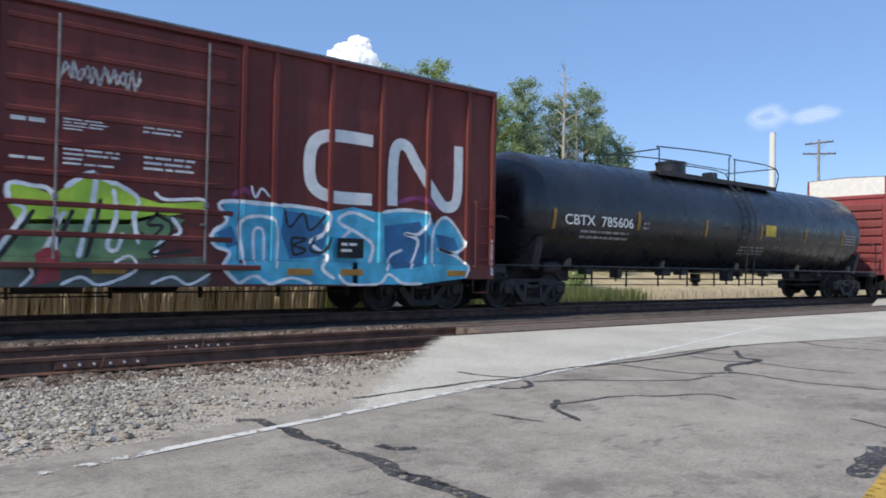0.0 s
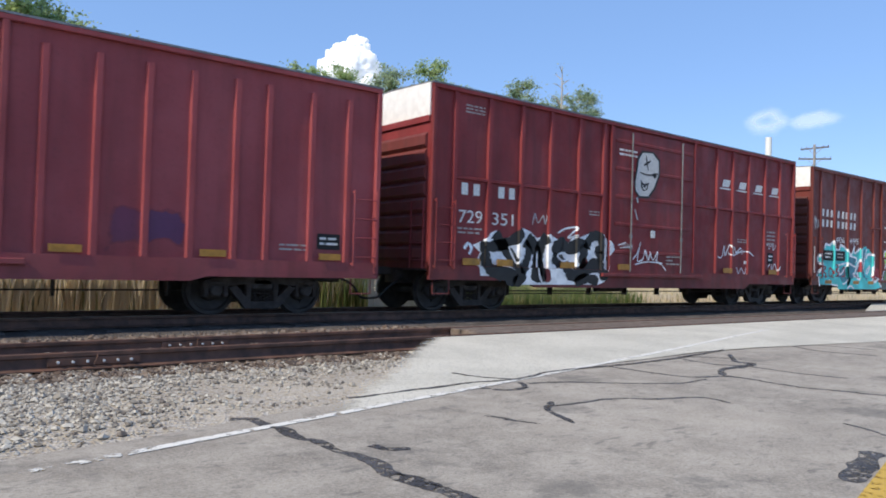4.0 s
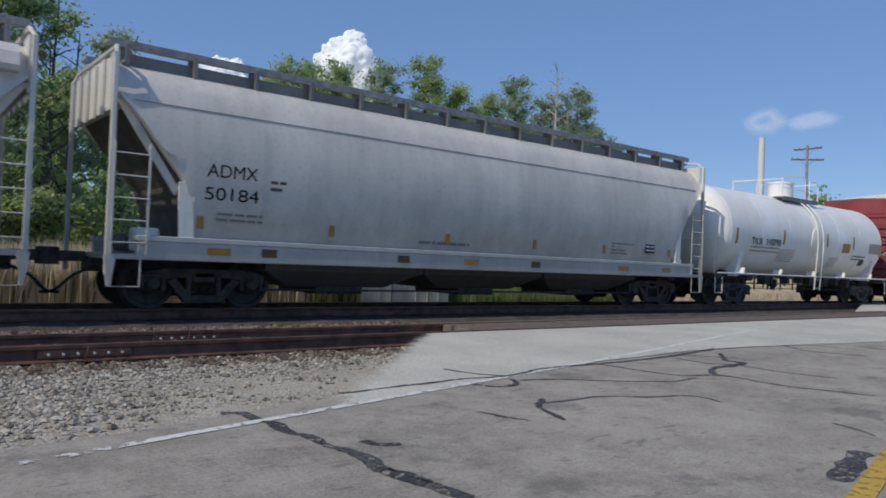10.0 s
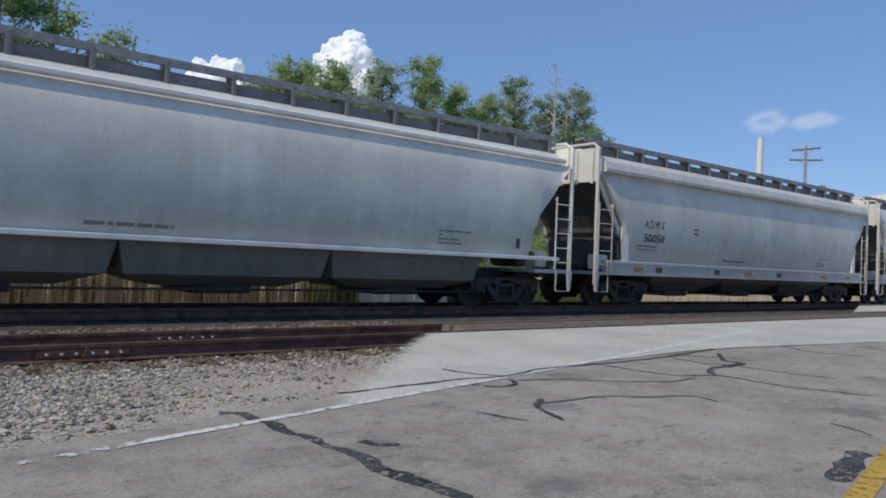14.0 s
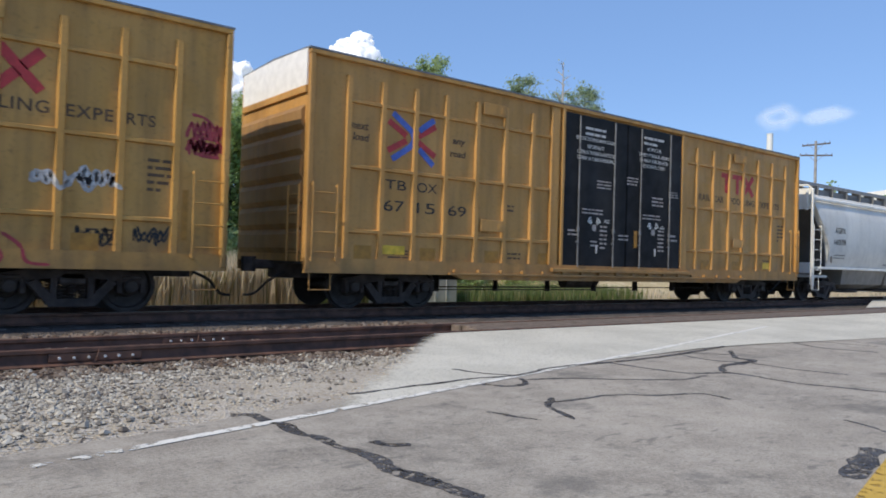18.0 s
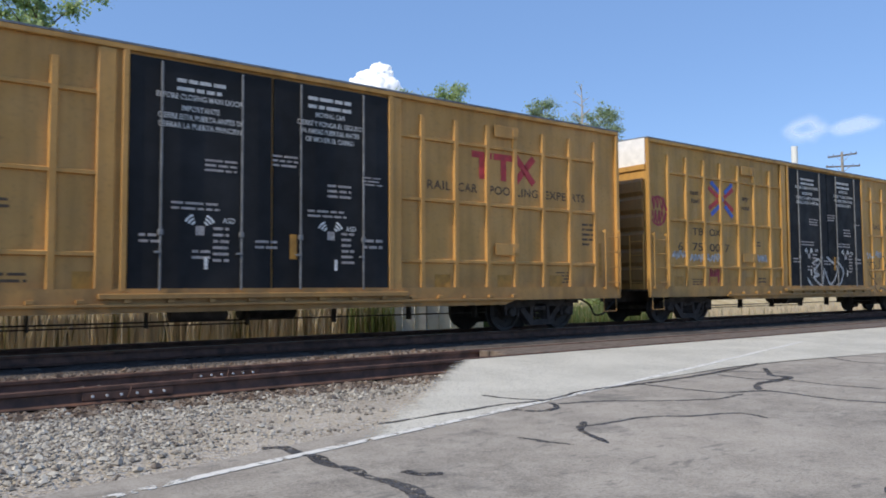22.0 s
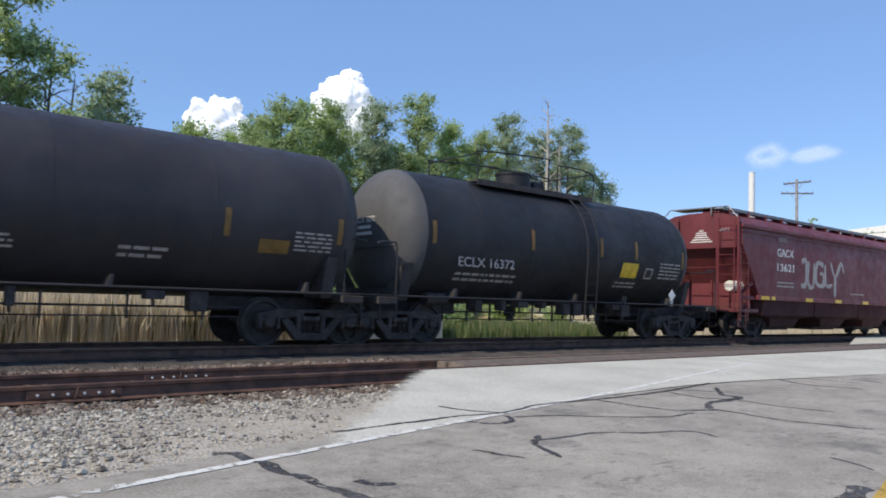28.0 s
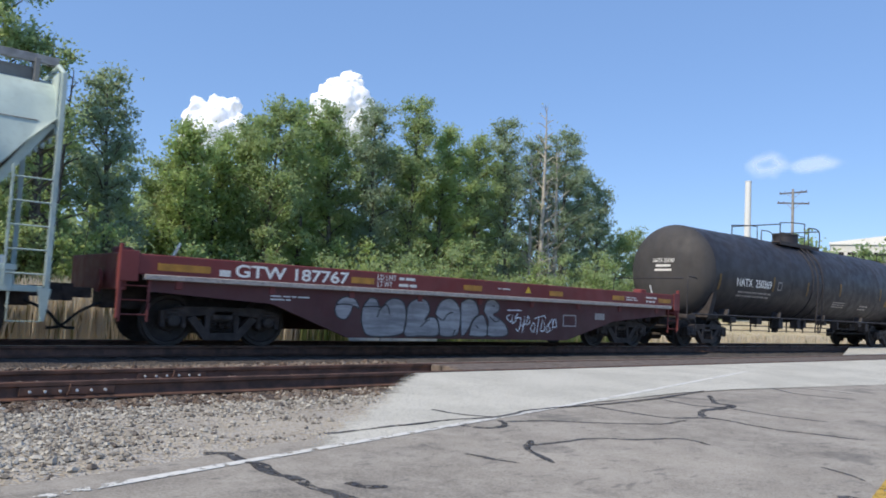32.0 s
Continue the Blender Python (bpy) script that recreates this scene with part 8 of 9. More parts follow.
NEAR = ((8.40, 0.0), (9.90, -0.045))
FAR = ((TRACK_Y - GAUGE - 0.01, 0.0), (TRACK_Y + GAUGE + 0.01, 0.0))
for label, pair in (("rusty rail of the unused near track", NEAR), ("dark rail under the train", FAR)):
    for y, z in pair:
        ob = part("rail", rail_shape(-60, 140, y, z, Shape()), M_RAIL, smooth=True)
        tagged(ob, label, "rail", "rails", "structure")
        part("rail_top", Shape().box(-60, 140, y - 0.022, y + 0.022, z - 0.002, z + 0.002, 0), M_TREAD if pair is FAR else M_RAIL, ob)
        if pair is NEAR:
            for xj in ((1.9, 13.7) if y < 9 else (3.5, 15.0)):
                part("joint_bar", Shape().box(xj - 0.46, xj + 0.46, y - 0.034, y - 0.009, z - 0.14, z - 0.05, 0.008), M_RAIL, ob, "bolted joint bar")
                for k in (-0.36, -0.22, -0.08, 0.08, 0.22, 0.36):
                    part("bolt", Shape().rod((xj + k, y - 0.06, z - 0.095), (xj + k, y - 0.03, z - 0.095), 0.015, 6), M_GALV, ob)
                part("bond_wire", Shape().pipe([(xj + 0.02, y - 0.04, z - 0.02), (xj + 0.0, y - 0.06, z - 0.09), (xj - 0.02, y - 0.05, z - 0.15)], 0.008, 5), M_RAIL, ob)

tie_me = Shape().box(-0.115, 0.115, -1.3, 1.3, -0.18, 0.0, 0.015).mesh("tie", M_WOOD_TIE)
rng = random.Random(6)
ties = thing("near_track_ties", "weathered wooden ties of the near track", "ties", kind="structure", at=pose(0, 9.15, -0.185))
for k in range(34):
    x = -6.0 + 0.53 * k + rng.uniform(-0.04, 0.04)
    if x < 7.2:
        part("tie", tie_me, None, ties, at=pose(x, rng.uniform(-0.06, 0.06) - (0.34 if k == 14 else 0), rng.uniform(-0.02, 0.0), rng.uniform(-0.8, 0.8), 1.6, rng.uniform(-1.5, 1.5)))
far_tie_me = Shape().box(-0.115, 0.115, -1.3, 1.3, -0.18, 0.0, 0.015).mesh("tie", M_DARK_BALLAST)
ties = thing("far_track_ties", "dark wooden ties under the train", "ties", kind="structure", at=pose(0, TRACK_Y, -0.185))
for k in range(80):
    part("tie", far_tie_me, None, ties, at=pose(-4 + 0.55 * k + rng.uniform(-0.03, 0.03), rng.uniform(-0.05, 0.05), 0))


def far_bed(x, y):
    d = abs(y - TRACK_Y)
    return -0.20 - 0.42 * smoothstep(1.45, 2.6, d) + 0.02 * noise.noise((x * 3, y * 3, 0))


sheet("far_ballast", steps((-60, -4, 4), (-4, 40, 0.5), (40, 140, 4)), steps((TRACK_Y - 3.0, TRACK_Y + 3.0, 0.2)), far_bed, M_DARK_BALLAST, "dark ballast under the train", "ballast")

sheet("ballast_shoulder", steps((-20, -2, 2), (-2, 9, 0.25)), steps((9.97, 10.65, 0.08)), lambda x, y: -0.10 - 0.3 * smoothstep(10.2, 10.5, y) + 0.012 * noise.noise((x * 6, y * 6, 2)), M_STONE_RUST, "pale ballast shoulder behind the near track", "ballast")

# crossing surface: planks beside and between the near rails, worn pavement beyond
planks = thing("crossing_planks", "weathered timber planks of the road crossing", "crossing planks", kind="structure", at=pose(0, 0, 0))
for y0, y1 in ((8.49, 8.74), (8.76, 9.0), (9.02, 9.26), (9.28, 9.52), (9.54, 9.80), (10.0, 10.26)):
    for k in range(9):
        x0 = (7.85 if y0 > 8.9 else 7.55) + 2.45 * k
        z = -0.014 - 0.03 * (y0 - 8.4)
        part("plank", Shape().box(x0, x0 + 2.43, y0, y1, z - 0.12, z, 0.012), M_PLANK, planks)
s = Shape()
s.add([(25.5, 10.28, -0.05), (90, 10.28, -0.05), (90, 13.05, -0.03), (33, 13.05, -0.03), (25.5, 10.28, -0.3), (90, 10.28, -0.3), (90, 13.05, -0.3), (33, 13.05, -0.3)], [(0, 1, 2, 3), (0, 4, 5, 1), (2, 6, 7, 3), (3, 7, 4, 0)])
tagged(part("pavement", s, M_APRON), "pale worn road surface between the two tracks", "pavement", kind="structure")
tagged(part("pavement", Shape().slab([(44, 14.75), (95, 14.75), (160, 40), (120, 40)], 2, -0.3, -0.04), M_APRON), "pale worn road surface beyond the tracks", "pavement", kind="structure")
tagged(part("pavement", Shape().box(38, 90, 13.24, 14.56, -0.3, -0.03, 0.01), M_APRON), "pale worn crossing surface inside the far track", "pavement", kind="structure")


# ---- loose stones ----
def stones(name, count, box_xy, height, size, seed, mat, label, keep=lambda x, y: True):
    """Angular stones that nobody could count, in one mesh."""
    rg = np.random.default_rng(seed)
    base = np.array([(1, 0, 0), (-1, 0, 0), (0, 1, 0), (0, -1, 0), (0, 0, 1), (0, 0, -1), (0.7, 0.7, 0.45), (-0.7, 0.6, 0.4)], float)
    tri = [(0, 6, 4), (6, 2, 4), (2, 7, 4), (7, 1, 4), (1, 3, 4), (3, 0, 4), (0, 2, 6), (2, 1, 7), (0, 5, 2), (2, 5, 1), (1, 5, 3), (3, 5, 0)]
    V, F = [], []
    x0, x1, y0, y1 = box_xy
    for k in range(count):
        x, y = rg.uniform(x0, x1), rg.uniform(y0, y1)
        if not keep(x, y):
            continue
        r = size * rg.lognormal(0, 0.35)
        a = rg.uniform(0, 6.28)
        p = base * (r * rg.uniform(0.6, 1.25, (8, 3)))
        p[:, 2] *= 0.7
        q = np.column_stack((p[:, 0] * math.cos(a) - p[:, 1] * math.sin(a), p[:, 0] * math.sin(a) + p[:, 1] * math.cos(a), p[:, 2]))
        q += (x, y, height(x, y) + r * 0.25)
        n0 = len(V)
        V += [tuple(v) for v in q]
        F += [(n0 + i, n0 + j, n0 + l) for i, j, l in tri]
    me = bpy.data.meshes.new(name)
    me.from_pydata(V, [], F)
    me.materials.append(mat)
    tagged(new(name, me), label, "stones", kind="stuff")


random.seed(11)


def shoulder_keep(x, y):
    d = y - edge_y(x)
    if y > 7.72 and abs((x + 6.0 + 0.265) % 0.53 - 0.265) < 0.15:
        return False
    if d < 0.25 or x > 2.75 + (y - 4.95) * 1.02:
        return -0.25 < d < 0.9 and x < 3.2 + (y - 4.95) * 1.02 and random.random() < 0.05
    dense = smoothstep(3.0, 0.6, x) * smoothstep(0.3, 1.3, d) + smoothstep(6.6, 7.6, y) * 0.7 + 0.06
    return noise.noise((x * 1.1, y * 1.1, 7)) * 0.3 + 0.62 * dense > random.random() * 0.9


stones("ballast_stones", 36000, (-1.5, 6.8, 4.4, 8.34), gravel_z, 0.0165, 1, M_STONE, "loose angular grey ballast stones", shoulder_keep)
stones("ballast_stones", 5200, (-1.5, 7.0, 7.55, 8.34), gravel_z, 0.021, 4, M_STONE_RUST, "rust-stained ballast stones beside the near rail", lambda x, y: random.random() < smoothstep(7.5, 8.2, y) and x < 2.6 + (y - 4.95) * 1.02)
stones("ballast_stones", 5000, (-1.5, 7.3, 8.46, 9.84), lambda x, y: -0.21, 0.028, 2, M_STONE_RUST, "rust-stained ballast stones between the near rails")
stones("ballast_stones", 7000, (-1.0, 9.0, 9.98, 10.42), lambda x, y: -0.075 - 0.25 * smoothstep(10.25, 10.5, y), 0.026, 3, M_STONE_RUST, "rust-stained ballast stones behind the near track", lambda x, y: x < 7.6 or y > 10.28)


# ---- behind the tracks ----
def blades(name, count, area, h, mat, seed, label, width=0.014, keep=lambda x, y: True):
    rg = np.random.default_rng(seed)
    V, F = [], []
    x0, x1, y0, y1 = area
    for k in range(count):
        x, y = rg.uniform(x0, x1), rg.uniform(y0, y1)
        if not keep(x, y):
            continue
        hh, a = h * rg.uniform(0.55, 1.2), rg.uniform(0, 6.28)
        dx, dy = rg.normal(0, 0.10, 2) * hh
        wx, wy = width * math.cos(a), width * math.sin(a)
        z, n0 = ground_z(x, y) - 0.05, len(V)
        V += [(x - wx, y - wy, z), (x + wx, y + wy, z), (x + dx * 0.4 + wx * 0.8, y + dy * 0.4 + wy * 0.8, z + hh * 0.6), (x + dx * 0.4 - wx * 0.8, y + dy * 0.4 - wy * 0.8, z + hh * 0.6), (x + dx, y + dy, z + hh)]
        F += [(n0, n0 + 1, n0 + 2, n0 + 3), (n0 + 3, n0 + 2, n0 + 4)]
    me = bpy.data.meshes.new(name)
    me.from_pydata(V, [], F)
    me.materials.append(mat)
    tagged(new(name, me), label, "grass", kind="stuff")


sheet("reed_bed", steps((-3, 11.5, 0.5)), steps((17.6, 24, 0.4)), lambda x, y: ground_z(x, y) - 0.02 + 0.05 * noise.noise((x, y, 4)), M_STRAW, "trampled straw under the reeds", "ground")
blades("reeds", 9500, (0.5, 11.4, 18.5, 19.8), 1.35, M_REED, 1, "tall dry straw-coloured reeds behind the track", 0.030)
blades("reeds", 8000, (0.0, 11.2, 19.8, 22.5), 1.5, M_REED, 11, "tall dry straw-coloured reeds behind the track", 0.02)
blades("grass", 9000, (9.2, 12.0, 18.4, 21.5), 1.1, M_GRASS, 2, "lush green grass behind the track", 0.02, lambda x, y: x - 10.0 > 0.8 * noise.noise((x, y, 0)) and (x < 11.6 or y > 19.9))
blades("grass", 9000, (16.0, 25.0, 18.4, 23.0), 0.7, M_GRASS, 3, "mixed green and straw grass behind the track", 0.02)
sheet("straw_bank", steps((21, 70, 1.0)), steps((17.5, 40, 1.0)), lambda x, y: -0.45 + 1.35 * smoothstep(18.5, 27, y) * smoothstep(21, 27, x) + 0.06 * noise.noise((x * 0.8, y * 0.8, 0)), M_STRAW, "bank of sun-bleached straw", "bank")
blades("reeds", 9000, (23.0, 50.0, 18.5, 24.0), 0.55, M_REED, 4, "sun-bleached straw beyond the crossing", 0.02)


def leaves(count, clumps, size, rg):
    """Leaves scattered in clumps: each one a bent little diamond."""
    c = np.array([q[:3] for q in clumps])
    r = np.array([q[3] for q in clumps])
    pick = rg.choice(len(clumps), count, p=r ** 2 / (r ** 2).sum())
    d = rg.normal(0, 1, (count, 3))
    d /= np.linalg.norm(d, axis=1)[:, None]
    p = c[pick] + d * (r[pick] * np.minimum(np.abs(rg.normal(0, 0.75, count)), 1.25))[:, None] * np.array((1, 1, 0.8))
    up = rg.normal(0, 1, (count, 3)) + np.array((-0.4, -0.3, 0.9))
    a = np.cross(up, rg.normal(0, 1, (count, 3)))
    a /= np.linalg.norm(a, axis=1)[:, None]
    b = np.cross(a, up)
    b /= np.linalg.norm(b, axis=1)[:, None]
    s = (size * rg.uniform(0.6, 1.4, count))[:, None]
    v = np.stack((p - a * s, p + b * s * 0.55, p + a * s, p - b * s * 0.55), 1).reshape(-1, 3)
    return v, np.arange(count * 4).reshape(-1, 4)


def leaf_mesh(name, v, f, mat):
    me = bpy.data.meshes.new(name)
    me.vertices.add(len(v))
    me.vertices.foreach_set("co", v.astype(np.float32).ravel())
    me.loops.add(f.size)
    me.loops.foreach_set("vertex_index", f.astype(np.int32).ravel())
    me.polygons.add(len(f))
    me.polygons.foreach_set("loop_start", np.arange(0, f.size, 4, dtype=np.int32))
    me.polygons.foreach_set("loop_total", np.full(len(f), 4, dtype=np.int32))
    me.materials.append(mat)
    me.update(calc_edges=True)
    return me


def tree(x, y, height, spread, mat, seed, label, bark=M_BARK, count=5200, low=0.12, leafy=1.0, size=0.068, group="trees behind the track"):
    """A tapered trunk, forked limbs and a ragged crown of single leaves in clumps."""
    rg, rng = np.random.default_rng(seed), random.Random(seed)
    z0 = ground_z(x, y) - 0.1
    ob = thing("tree", label, "tree", group, at=pose(x, y, z0))
    s, clumps = Shape(), []
    r0 = 0.014 * height + 0.03
    lean = (rng.uniform(-0.03, 0.03), rng.uniform(-0.03, 0.03))
    axis = [(lean[0] * height * t + 0.15 * math.sin(3 * t + seed), lean[1] * height * t, height * 0.93 * t) for t in np.linspace(0, 1, 8)]
    for k in range(7):
        s.rod(axis[k], axis[k + 1], r0 * (1 - k / 7.6), 7, r0 * (1 - (k + 1) / 7.6), False)
    n = int(13 + height * 1.5)
    for k in range(n):
        t = low + (0.98 - low) * (k + rng.random() * 0.6) / n
        i = min(6, int(t * 7))
        base = Vector(axis[i]).lerp(Vector(axis[i + 1]), t * 7 - i)
        ang = k * 2.4 + rng.uniform(-0.5, 0.5)
        shape = math.sin(math.pi * min(1.0, 0.34 + 0.60 * (t - low) / (1 - low))) ** 0.6
        reach = spread * max(0.35, shape) * rng.uniform(0.55, 1.2)
        tip = base + Vector((math.cos(ang) * reach, math.sin(ang) * reach, reach * rng.uniform(0.35, 1.0)))
        mid = base.lerp(tip, 0.5) + Vector((0, 0, 0.08 * reach))
        rb = r0 * 0.42 * (1 - t * 0.7)
        s.rod(base, mid, rb, 5, rb * 0.6, False).rod(mid, tip, rb * 0.6, 5, rb * 0.15, False)
        for f in (0.25, 0.45, 0.6, 0.75, 0.9, 1.05):
            q = base.lerp(tip, f) + Vector((rng.uniform(-0.3, 0.3), rng.uniform(-0.3, 0.3), rng.uniform(-0.12, 0.3))) * (0.5 + 0.25 * spread)
            clumps.append((q.x, q.y, q.z, rng.uniform(0.28, 0.62)))
            if rng.random() < 0.4:
                s.rod(mid, q, rb * 0.3, 4, rb * 0.1, False)
    for k in range(5):
        clumps.append((axis[-1][0] + rng.uniform(-0.25, 0.25), axis[-1][1] + rng.uniform(-0.25, 0.25), axis[-1][2] + rng.uniform(-0.4, 0.3 * spread + 0.1), rng.uniform(0.2, 0.4)))
    part("trunk", s, bark, ob, "trunk with forked limbs", True, 60)
    if leafy > 0:
        v, f = leaves(int(count * leafy), clumps, size, rg)
        part("crown", leaf_mesh("crown", v, f, mat), mat, ob, "ragged crown of small leaves")
    return ob


def shrub(x, y, height, spread, mat, seed, count=1600, size=0.07):
    rg, rng = np.random.default_rng(seed), random.Random(seed)
    ob = thing("shrub", "dense green shrub at the wood's edge", "shrub", "shrubs at the wood's edge", at=pose(x, y, ground_z(x, y) - 0.1))
    s, clumps = Shape(), []
    for k in range(9):
        a = k * 2.4
        tip = (math.cos(a) * spread * rng.uniform(0.2, 0.9), math.sin(a) * spread * rng.uniform(0.2, 0.9), height * rng.uniform(0.45, 0.95))
        s.rod((0, 0, 0), tip, 0.025, 5, 0.008, False)
        for f in (0.35, 0.7, 1.0):
            clumps.append((tip[0] * f, tip[1] * f, tip[2] * f + 0.1, spread * rng.uniform(0.25, 0.42)))
    part("stem", s, M_BARK, ob, smooth=True)
    v, f = leaves(count, clumps, size, rg)
    part("foliage", leaf_mesh("foliage", v, f, mat), mat, ob)


GREEN = "leafy green poplar in full summer leaf"
FRONT_TREES = ((3.0, 25.5, 11.2, 2.6, 0), (-0.6, 27, 11.3, 2.6, 2), (6.9, 27, 9.2, 1.5, 2), (10.4, 29.5, 8.7, 1.1, 1), (12.3, 31, 8.6, 1.5, 1), (14.0, 29.5, 10.4, 1.8, 0), (13.8, 31.5, 9.9, 1.4, 0), (16.4, 31, 11.2, 1.2, 1), (18.4, 31.5, 11.9, 1.4, 0),
               (20.5, 30.8, 12.1, 1.5, 2), (22.5, 30.5, 12.8, 1.4, 0), (24.6, 30.8, 11.4, 1.7, 1), (27.5, 31, 11.7, 1.6, 0), (29.9, 30.8, 13.1, 1.5, 2), (33.5, 31.8, 12.6, 2.2, 2), (34.7, 31, 13.4, 2.1, 2), (37.6, 32, 11.5, 1.7, 2), (39.0, 31.5, 10.5, 1.4, 2))
BACK_TREES = ((10.1, 31, 7.4, 1.6, 0), (21.1, 33.5, 10.5, 2.2, 0), (19.1, 34.5, 9.4, 2.7, 0), (25.3, 34.5, 10.3, 2.9, 0), (29.3, 34.5, 10.6, 2.8, 1), (33.7, 35.5, 10.9, 2.6, 0), (4.9, 31, 7.9, 2.2, 1), (1.6, 31.5, 8.9, 2.4, 0), (7.7, 32, 6.9, 1.9, 0),
              (15.2, 34, 8.2, 2.7, 1), (43.0, 33.0, 7.4, 2.0, 0), (47.0, 34.0, 7.2, 2.0, 2), (51.0, 35.0, 6.5, 2.0, 0))
for k, (x, y, h, w, kind) in enumerate(FRONT_TREES + BACK_TREES):
    tree(x, y, h, w, (M_LEAF, M_LEAF_B, M_LEAF_C)[kind], 100 + k, (GREEN, "bright green young tree at the wood's edge", "grey-green aspen with a thin crown")[kind], count=int(7500 + 1000 * h * w), leafy=0.75 if kind == 2 else 1.0)
for k, (x, y, h) in enumerate(((32.0, 30.0, 14.6), (33.4, 30.2, 12.8), (31.3, 30.4, 11.7), (32.7, 29.8, 9.8), (4.7, 26.2, 9.9), (5.3, 26.4, 9.3), (4.5, 26.0, 8.7))):
    tree(x, y, h, 1.0, M_LEAF_C, 200 + k, "dead bare tree with bleached trunk", M_BARK_WHITE if x > 20 else M_BARK, 500, 0.25, 0.2 if x > 20 else 0.0, group="dead trees")
for k in range(46):
    rng = random.Random(300 + k)
    x = -2 + 1.05 * k + rng.uniform(-0.5, 0.5)
    y = 24.5 + rng.uniform(-1.0, 2.5) + 0.05 * x
    if not 25 < x < 27:
        shrub(x, y, rng.uniform(2.4, 4.8), rng.uniform(1.2, 1.8), (M_LEAF, M_LEAF_B, M_LEAF)[k % 3], 300 + k, 3800)
for k, (x, y, h) in enumerate(((10.9, 19.4, 1.5), (11.2, 20.6, 1.8), (17.2, 20.5, 1.4), (25.5, 23.0, 1.3))):
    shrub(x, y, h, 0.9, M_LEAF, 400 + k, 1500)


def far_wood(name, x0, y0, x1, y1, height, count, seed, label):
    rg = np.random.default_rng(seed)
    clumps = []
    for k in range(count):
        t = rg.random()
        h = height * (0.75 + 0.35 * noise.noise((t * 9, seed, 0)))
        clumps.append((x0 + (x1 - x0) * t, y0 + (y1 - y0) * t + rg.uniform(-4, 4), h * rg.random() ** 0.6, rg.uniform(0.9, 2.0)))
    v, f = leaves(count * 110, clumps, 0.34, rg)
    tagged(new(name, leaf_mesh(name, v, f, M_LEAF)), label, "trees", kind="stuff")


far_wood("distant_trees", 120, 74, 210, 60, 7.5, 170, 5, "low distant trees beyond the crossing")
far_wood("distant_trees", 98, 49, 112, 30, 13.2, 150, 9, "green trees before the far building")
far_wood("distant_trees", -30, 46, 52, 50, 9.5, 330, 6, "wood further behind the trees")


# ---- grey signal cabinets ----
def cabinet(x, y, w, d, h, seed):
    ob = thing("signal_cabinet", "grey galvanised sheet-metal cabinet beside the track", "cabinet", "track cabinets", at=pose(x, y, ground_z(x, y) - 0.06))
    part("body", Shape().box(0, w, 0, d, 0.05, h, 0.012), M_GALV, ob)
    part("roof", Shape().box(-0.03, w + 0.03, -0.04, d + 0.04, h, h + 0.05, 0.012), M_GALV, ob)
    n = max(2, round(w / 0.45))
    for k in range(n):
        a = w * k / n
        leaf = part("door_panel", Shape().box(a + 0.015, a + w / n - 0.015, -0.02, 0.0, 0.1, h - 0.06, 0.006), M_GALV, ob)
        part("rib", Shape().box(a - 0.012, a + 0.012, -0.035, 0.0, 0.06, h - 0.02, 0.004), M_GALV, ob)
    part("notice", Shape().box(w * 0.45, w * 0.45 + 0.13, -0.028, -0.02, h - 0.32, h - 0.14, 0.003), M_WHITE, ob, "small white notice")
    part("plinth", Shape().box(-0.05, w + 0.05, -0.05, d + 0.05, -0.1, 0.05, 0.02), M_APRON, ob)


cabinet(11.75, 19.0, 1.35, 0.9, 1.14, 1)
cabinet(13.2, 19.1, 2.3, 0.9, 1.1, 2)


# ---- poles ----
def utility_pole(x, y, h, yaw):
    ob = thing("utility_pole", "weathered wooden utility pole with two crossarms", "utility pole", at=pose(x, y, -0.3, 0, 0, yaw))
    part("pole", Shape().rod((0, 0, 0), (0, 0, h), 0.15, 12, 0.085), M_POLE, ob, smooth=True)
    for z, w, tilt in ((h - 0.25, 0.95, 2.5), (h - 1.05, 1.1, -3.5)):
        arm = part("crossarm", Shape().box(-w, w, -0.19, -0.10, -0.055, 0.055, 0.01), M_ARM, ob, "dark weathered crossarm", at=pose(0, 0, z, 0, tilt, 0))
        part("brace", Shape().rod((-0.45, -0.14, -0.05), (0, -0.12, -0.5), 0.018, 5).rod((0.45, -0.14, -0.05), (0, -0.12, -0.5), 0.018, 5), M_POLE, arm)
        for u in (-0.95, -0.6, 0.6, 0.95):
            part("insulator", Shape().rod((u * w, -0.145, 0.055), (u * w, -0.145, 0.16), 0.03, 8, 0.02), M_ARM, arm)


utility_pole(54.3, 25.54, 11.04, 106)
mast = thing("white_mast", "tall plain white mast beyond the trees", "mast", at=pose(105.8, 56.6, -0.4))
part("shaft", Shape().rod((0, 0, 0), (0, 0, 22.1), 0.55, 20, 0.45), M_POLE_WHITE, mast, smooth=True)
part("cap", Shape().rod((0, 0, 22.1), (0, 0, 22.2), 0.47, 20), M_POLE_WHITE, mast, smooth=True)
works = thing("far_building", "tall pale industrial building far beyond the crossing", "building", at=pose(149, 57.5, -0.3, 0, 0, -68))
part("wall", Shape().box(-4.5, 4.5, -6, 6, 0, 15.6, 0.05), M_GREY_LIGHT, works, "pale grey sheet-metal wall")
part("roof", Shape().slab([(-4.8, 15.6), (-4.8, 16.0), (4.8, 17.3), (4.8, 15.6)], 1, -6.3, 6.3), M_WHITE, works, "white sloping roof")
part("wing", Shape().slab([(-13.0, 0), (-13.0, 13.2), (-4.5, 14.8), (-4.5, 0)], 1, -4, 4), M_GREY_LIGHT, works, "lower wing with a sloping top")
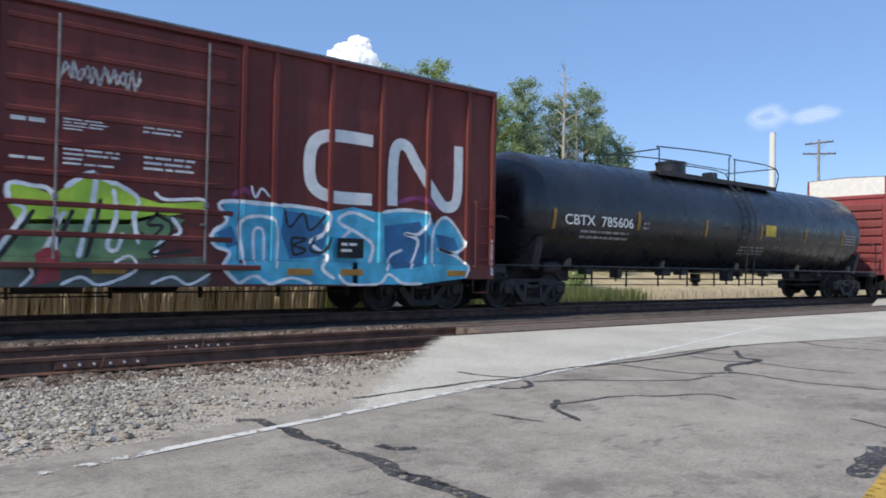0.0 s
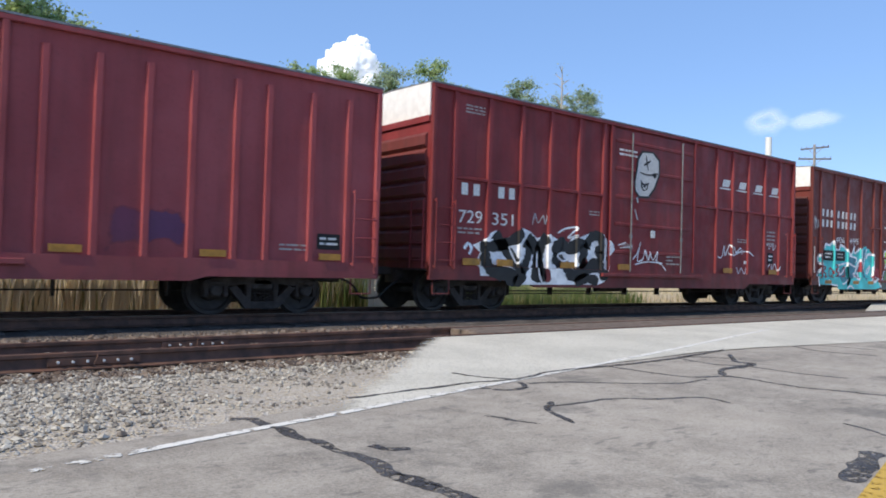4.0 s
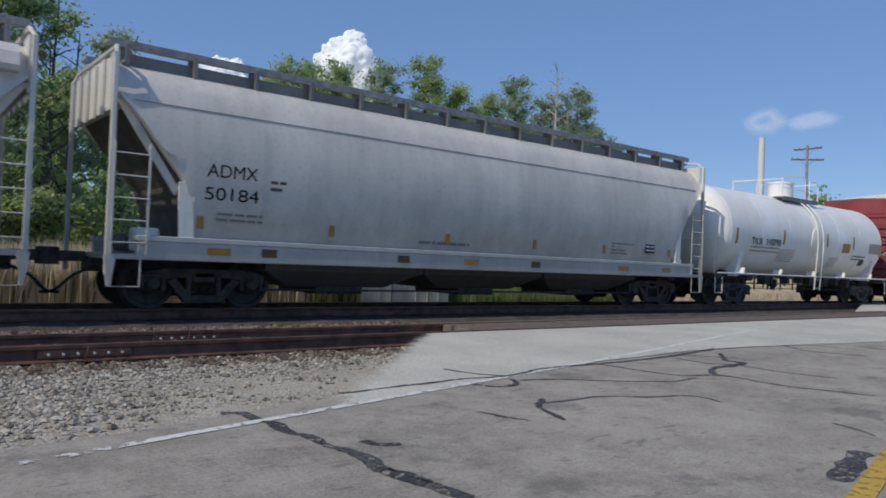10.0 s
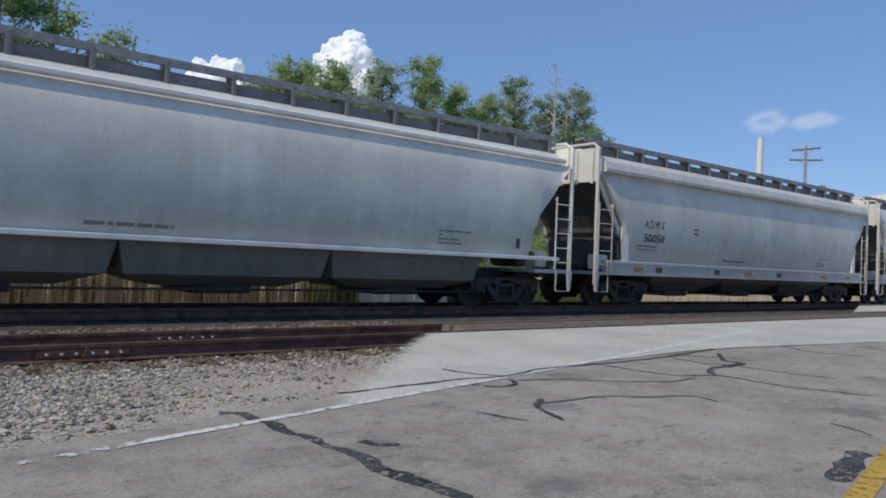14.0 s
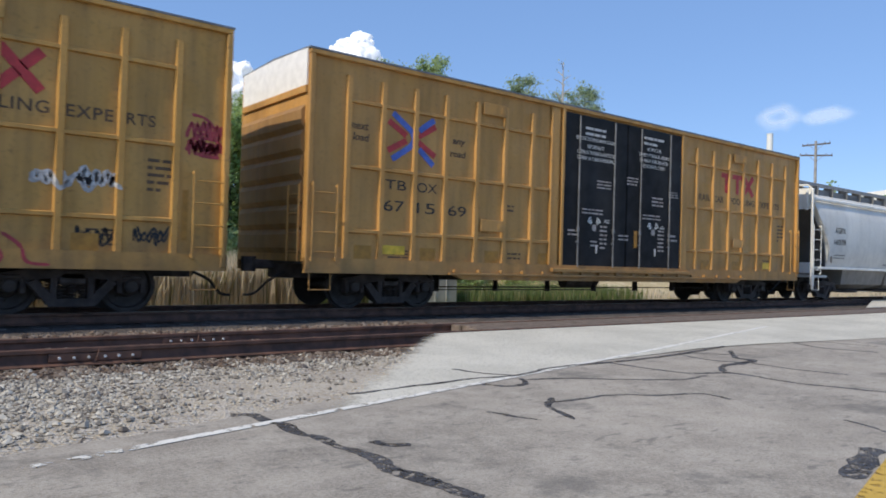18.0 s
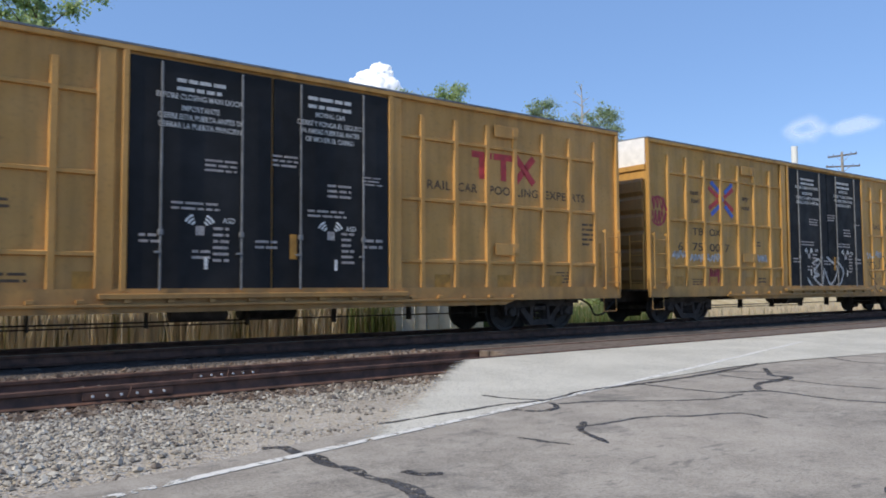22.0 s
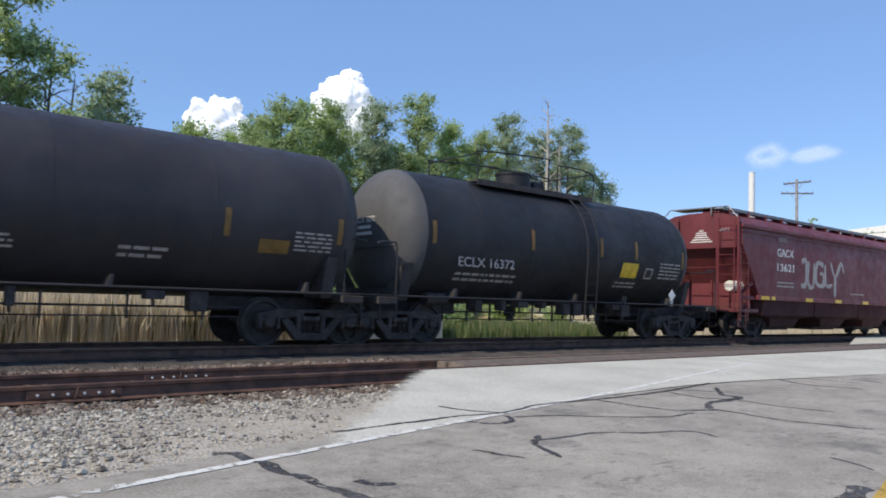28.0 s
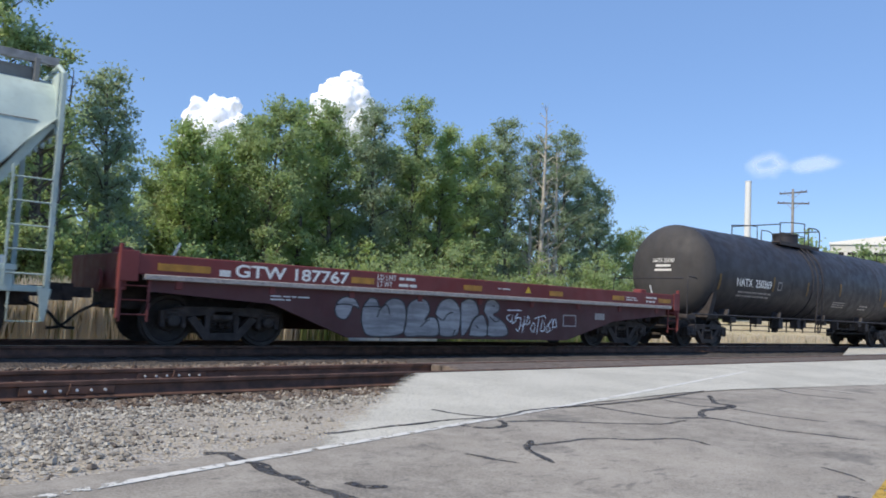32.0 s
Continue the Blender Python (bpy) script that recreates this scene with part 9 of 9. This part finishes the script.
for k in range(4):
    part("window", Shape().box(-3.9 + 2.1 * k, -2.4 + 2.1 * k, -6.06, -5.99, 12.2, 14.2, 0.02), M_DOOR_BLACK, works, "dark window band")


# ---- clouds ----
n = Nodes("sunlit_cloud")
# bluish glow added in place of daylight scattered inside the cloud
n.put(n.b.inputs["Emission Color"], (0.75, 0.83, 1.0))
n.b.inputs["Emission Strength"].default_value = 0.36
M_CLOUD = n.done((0.78, 0.78, 0.79), 1.0, 0.0, 0.0)


def cloud(name, centre, lobes, seed, label):
    """A heap of puffs on puffs, grown together, far away; lobes are across, up, radius."""
    rng, s = random.Random(seed), Shape()
    c = Vector(centre)
    across, ahead = Vector((c.y, -c.x, 0)).normalized(), Vector((c.x, c.y, 0)).normalized()
    balls = [(across * u + Vector((0, 0, v)) + ahead * rng.uniform(-0.3, 0.3) * r, r) for u, v, r in lobes]
    layer = balls
    for share, n in ((0.5, 8), (0.42, 5)):
        grown = []
        for p, r in layer:
            for k in range(n):
                d = Vector((rng.gauss(0, 1), rng.gauss(0, 1), rng.gauss(0.25, 1))).normalized()
                d -= ahead * max(0.0, d.dot(ahead)) * 1.6
                grown.append((p + d.normalized() * r * 0.86, r * share * rng.uniform(0.7, 1.2)))
        layer = grown
        balls = balls + grown
    for p, r in balls:
        m = 8 if r < 8 else 12
        s.loft([[p + Vector((math.sin(th) * math.cos(ph), math.sin(th) * math.sin(ph), math.cos(th))) * r for ph in np.linspace(0, 2 * math.pi, 2 * m, endpoint=False)] for th in np.linspace(0.02, math.pi - 0.02, m)])
    ob = part(name, s, M_CLOUD, None, "", True, 180)
    grow = ob.modifiers.new("grown_together", "REMESH")
    grow.mode, grow.voxel_size, grow.use_smooth_shade = "VOXEL", 1.6, True
    soft = ob.modifiers.new("soft", "SMOOTH")
    soft.factor, soft.iterations = 0.5, 26
    ob.location = c
    ob.visible_shadow = False
    return tagged(ob, label, "cloud", kind="structure")


CLOUDS = [(cloud("cloud", Vector((0.5117, 0.8547, 0.219)) * 2200, ((8, 164, 29), (2, 128, 42), (-50, 132, 30), (-24, 122, 38), (-62, 90, 38), (-2, 80, 60), (40, 92, 32), (-10, 35, 78), (-76, 20, 36), (62, 30, 36)), 3, "bright white heaped summer cloud"), 16.0),
          (cloud("cloud", Vector((0.3746, 0.9687, 0.2024)) * 2200, ((24, 100, 36), (-38, 80, 44), (-62, 52, 30), (58, 60, 34), (-4, 32, 54), (75, 26, 24), (-20, 5, 60), (5, 112, 28)), 8, "small white heaped summer cloud"), 16.0)]

def wisp(way, wide, tall, hollow, seed):
    """A thin torn sheet of cloud, far off; hollow ones are open in the middle."""
    n = Nodes("thin_cloud_veil")
    u, w, _ = n.xyz()
    bent = n.math("MULTIPLY", n.math("SUBTRACT", n.noise(0.022, 4.0, n.scaled(1, 1.4, 1, off=(seed, 0, 0))), 0.5), 0.9)
    d = n.math("SQRT", n.math("ADD", n.math("POWER", n.math("DIVIDE", u, wide), 2.0), n.math("POWER", n.math("DIVIDE", w, tall), 2.0)))
    d = n.math("ADD", d, bent)
    thick = n.math("MULTIPLY", n.ramp(d, 0.35, 1.0, 1, 0), n.ramp(d, 0.0, 0.5, 1.0 - hollow, 1.0))
    n.done((0.9, 0.92, 0.95), 1.0, 0.0, 0.0)
    n.put(n.b.inputs["Alpha"], n.math("MULTIPLY", thick, 0.30))
    # the veil glows too, instead of scattering sunlight
    n.put(n.b.inputs["Emission Color"], (0.85, 0.9, 1.0))
    n.b.inputs["Emission Strength"].default_value = 0.35
    c, a, b = Vector(way) * 2000, wide * 1.5, tall * 1.5
    ob = part("cloud_veil", Shape().add([(-a, -b, 0), (a, -b, 0), (a, b, 0), (-a, b, 0)], [(0, 1, 2, 3)]), n.mat)
    ob.matrix_basis = look(c, (0, 0, 0), -8)
    ob.visible_shadow = False
    CLOUDS.append((tagged(ob, "thin torn wisp of cloud", "cloud", kind="structure"), 45.0))


wisp((0.872, 0.4475, 0.190), 62, 38, 0.75, 3.0)
wisp((0.896, 0.402, 0.189), 74, 26, 0.0, 9.0)


# ---- what moves ----
def train_at(t):
    """Metres that the train has run since the start."""
    u = t / 32.0
    return 248.677 * u - 19.303 * u ** 2 + 13.474 * u ** 3 - 4.017 * u ** 4


def motions():
    for car, left in CARS:
        walk(car, [(t, pose(left + train_at(t), TRACK_Y, 0)) for t in range(33)])
    # wheels: a row for every second frame, some 63 degrees of turn
    times = [k / 15 for k in range(481)]
    deg = 1 / math.radians(WHEEL_R)
    for ob, k, seed in WHEELSETS:
        walk(ob, [(t, pose(k, 0, WHEEL_R, 0, seed * 37 % 90 + deg * train_at(t), 0)) for t in times])
    for ob, drift in CLOUDS:
        m = ob.matrix_basis.copy()
        side = Vector((m.translation.y, -m.translation.x, 0)).normalized() * drift
        walk(ob, [(0, Matrix.Translation(-side) @ m), (32, Matrix.Translation(side * 0.2) @ m)])


motions()
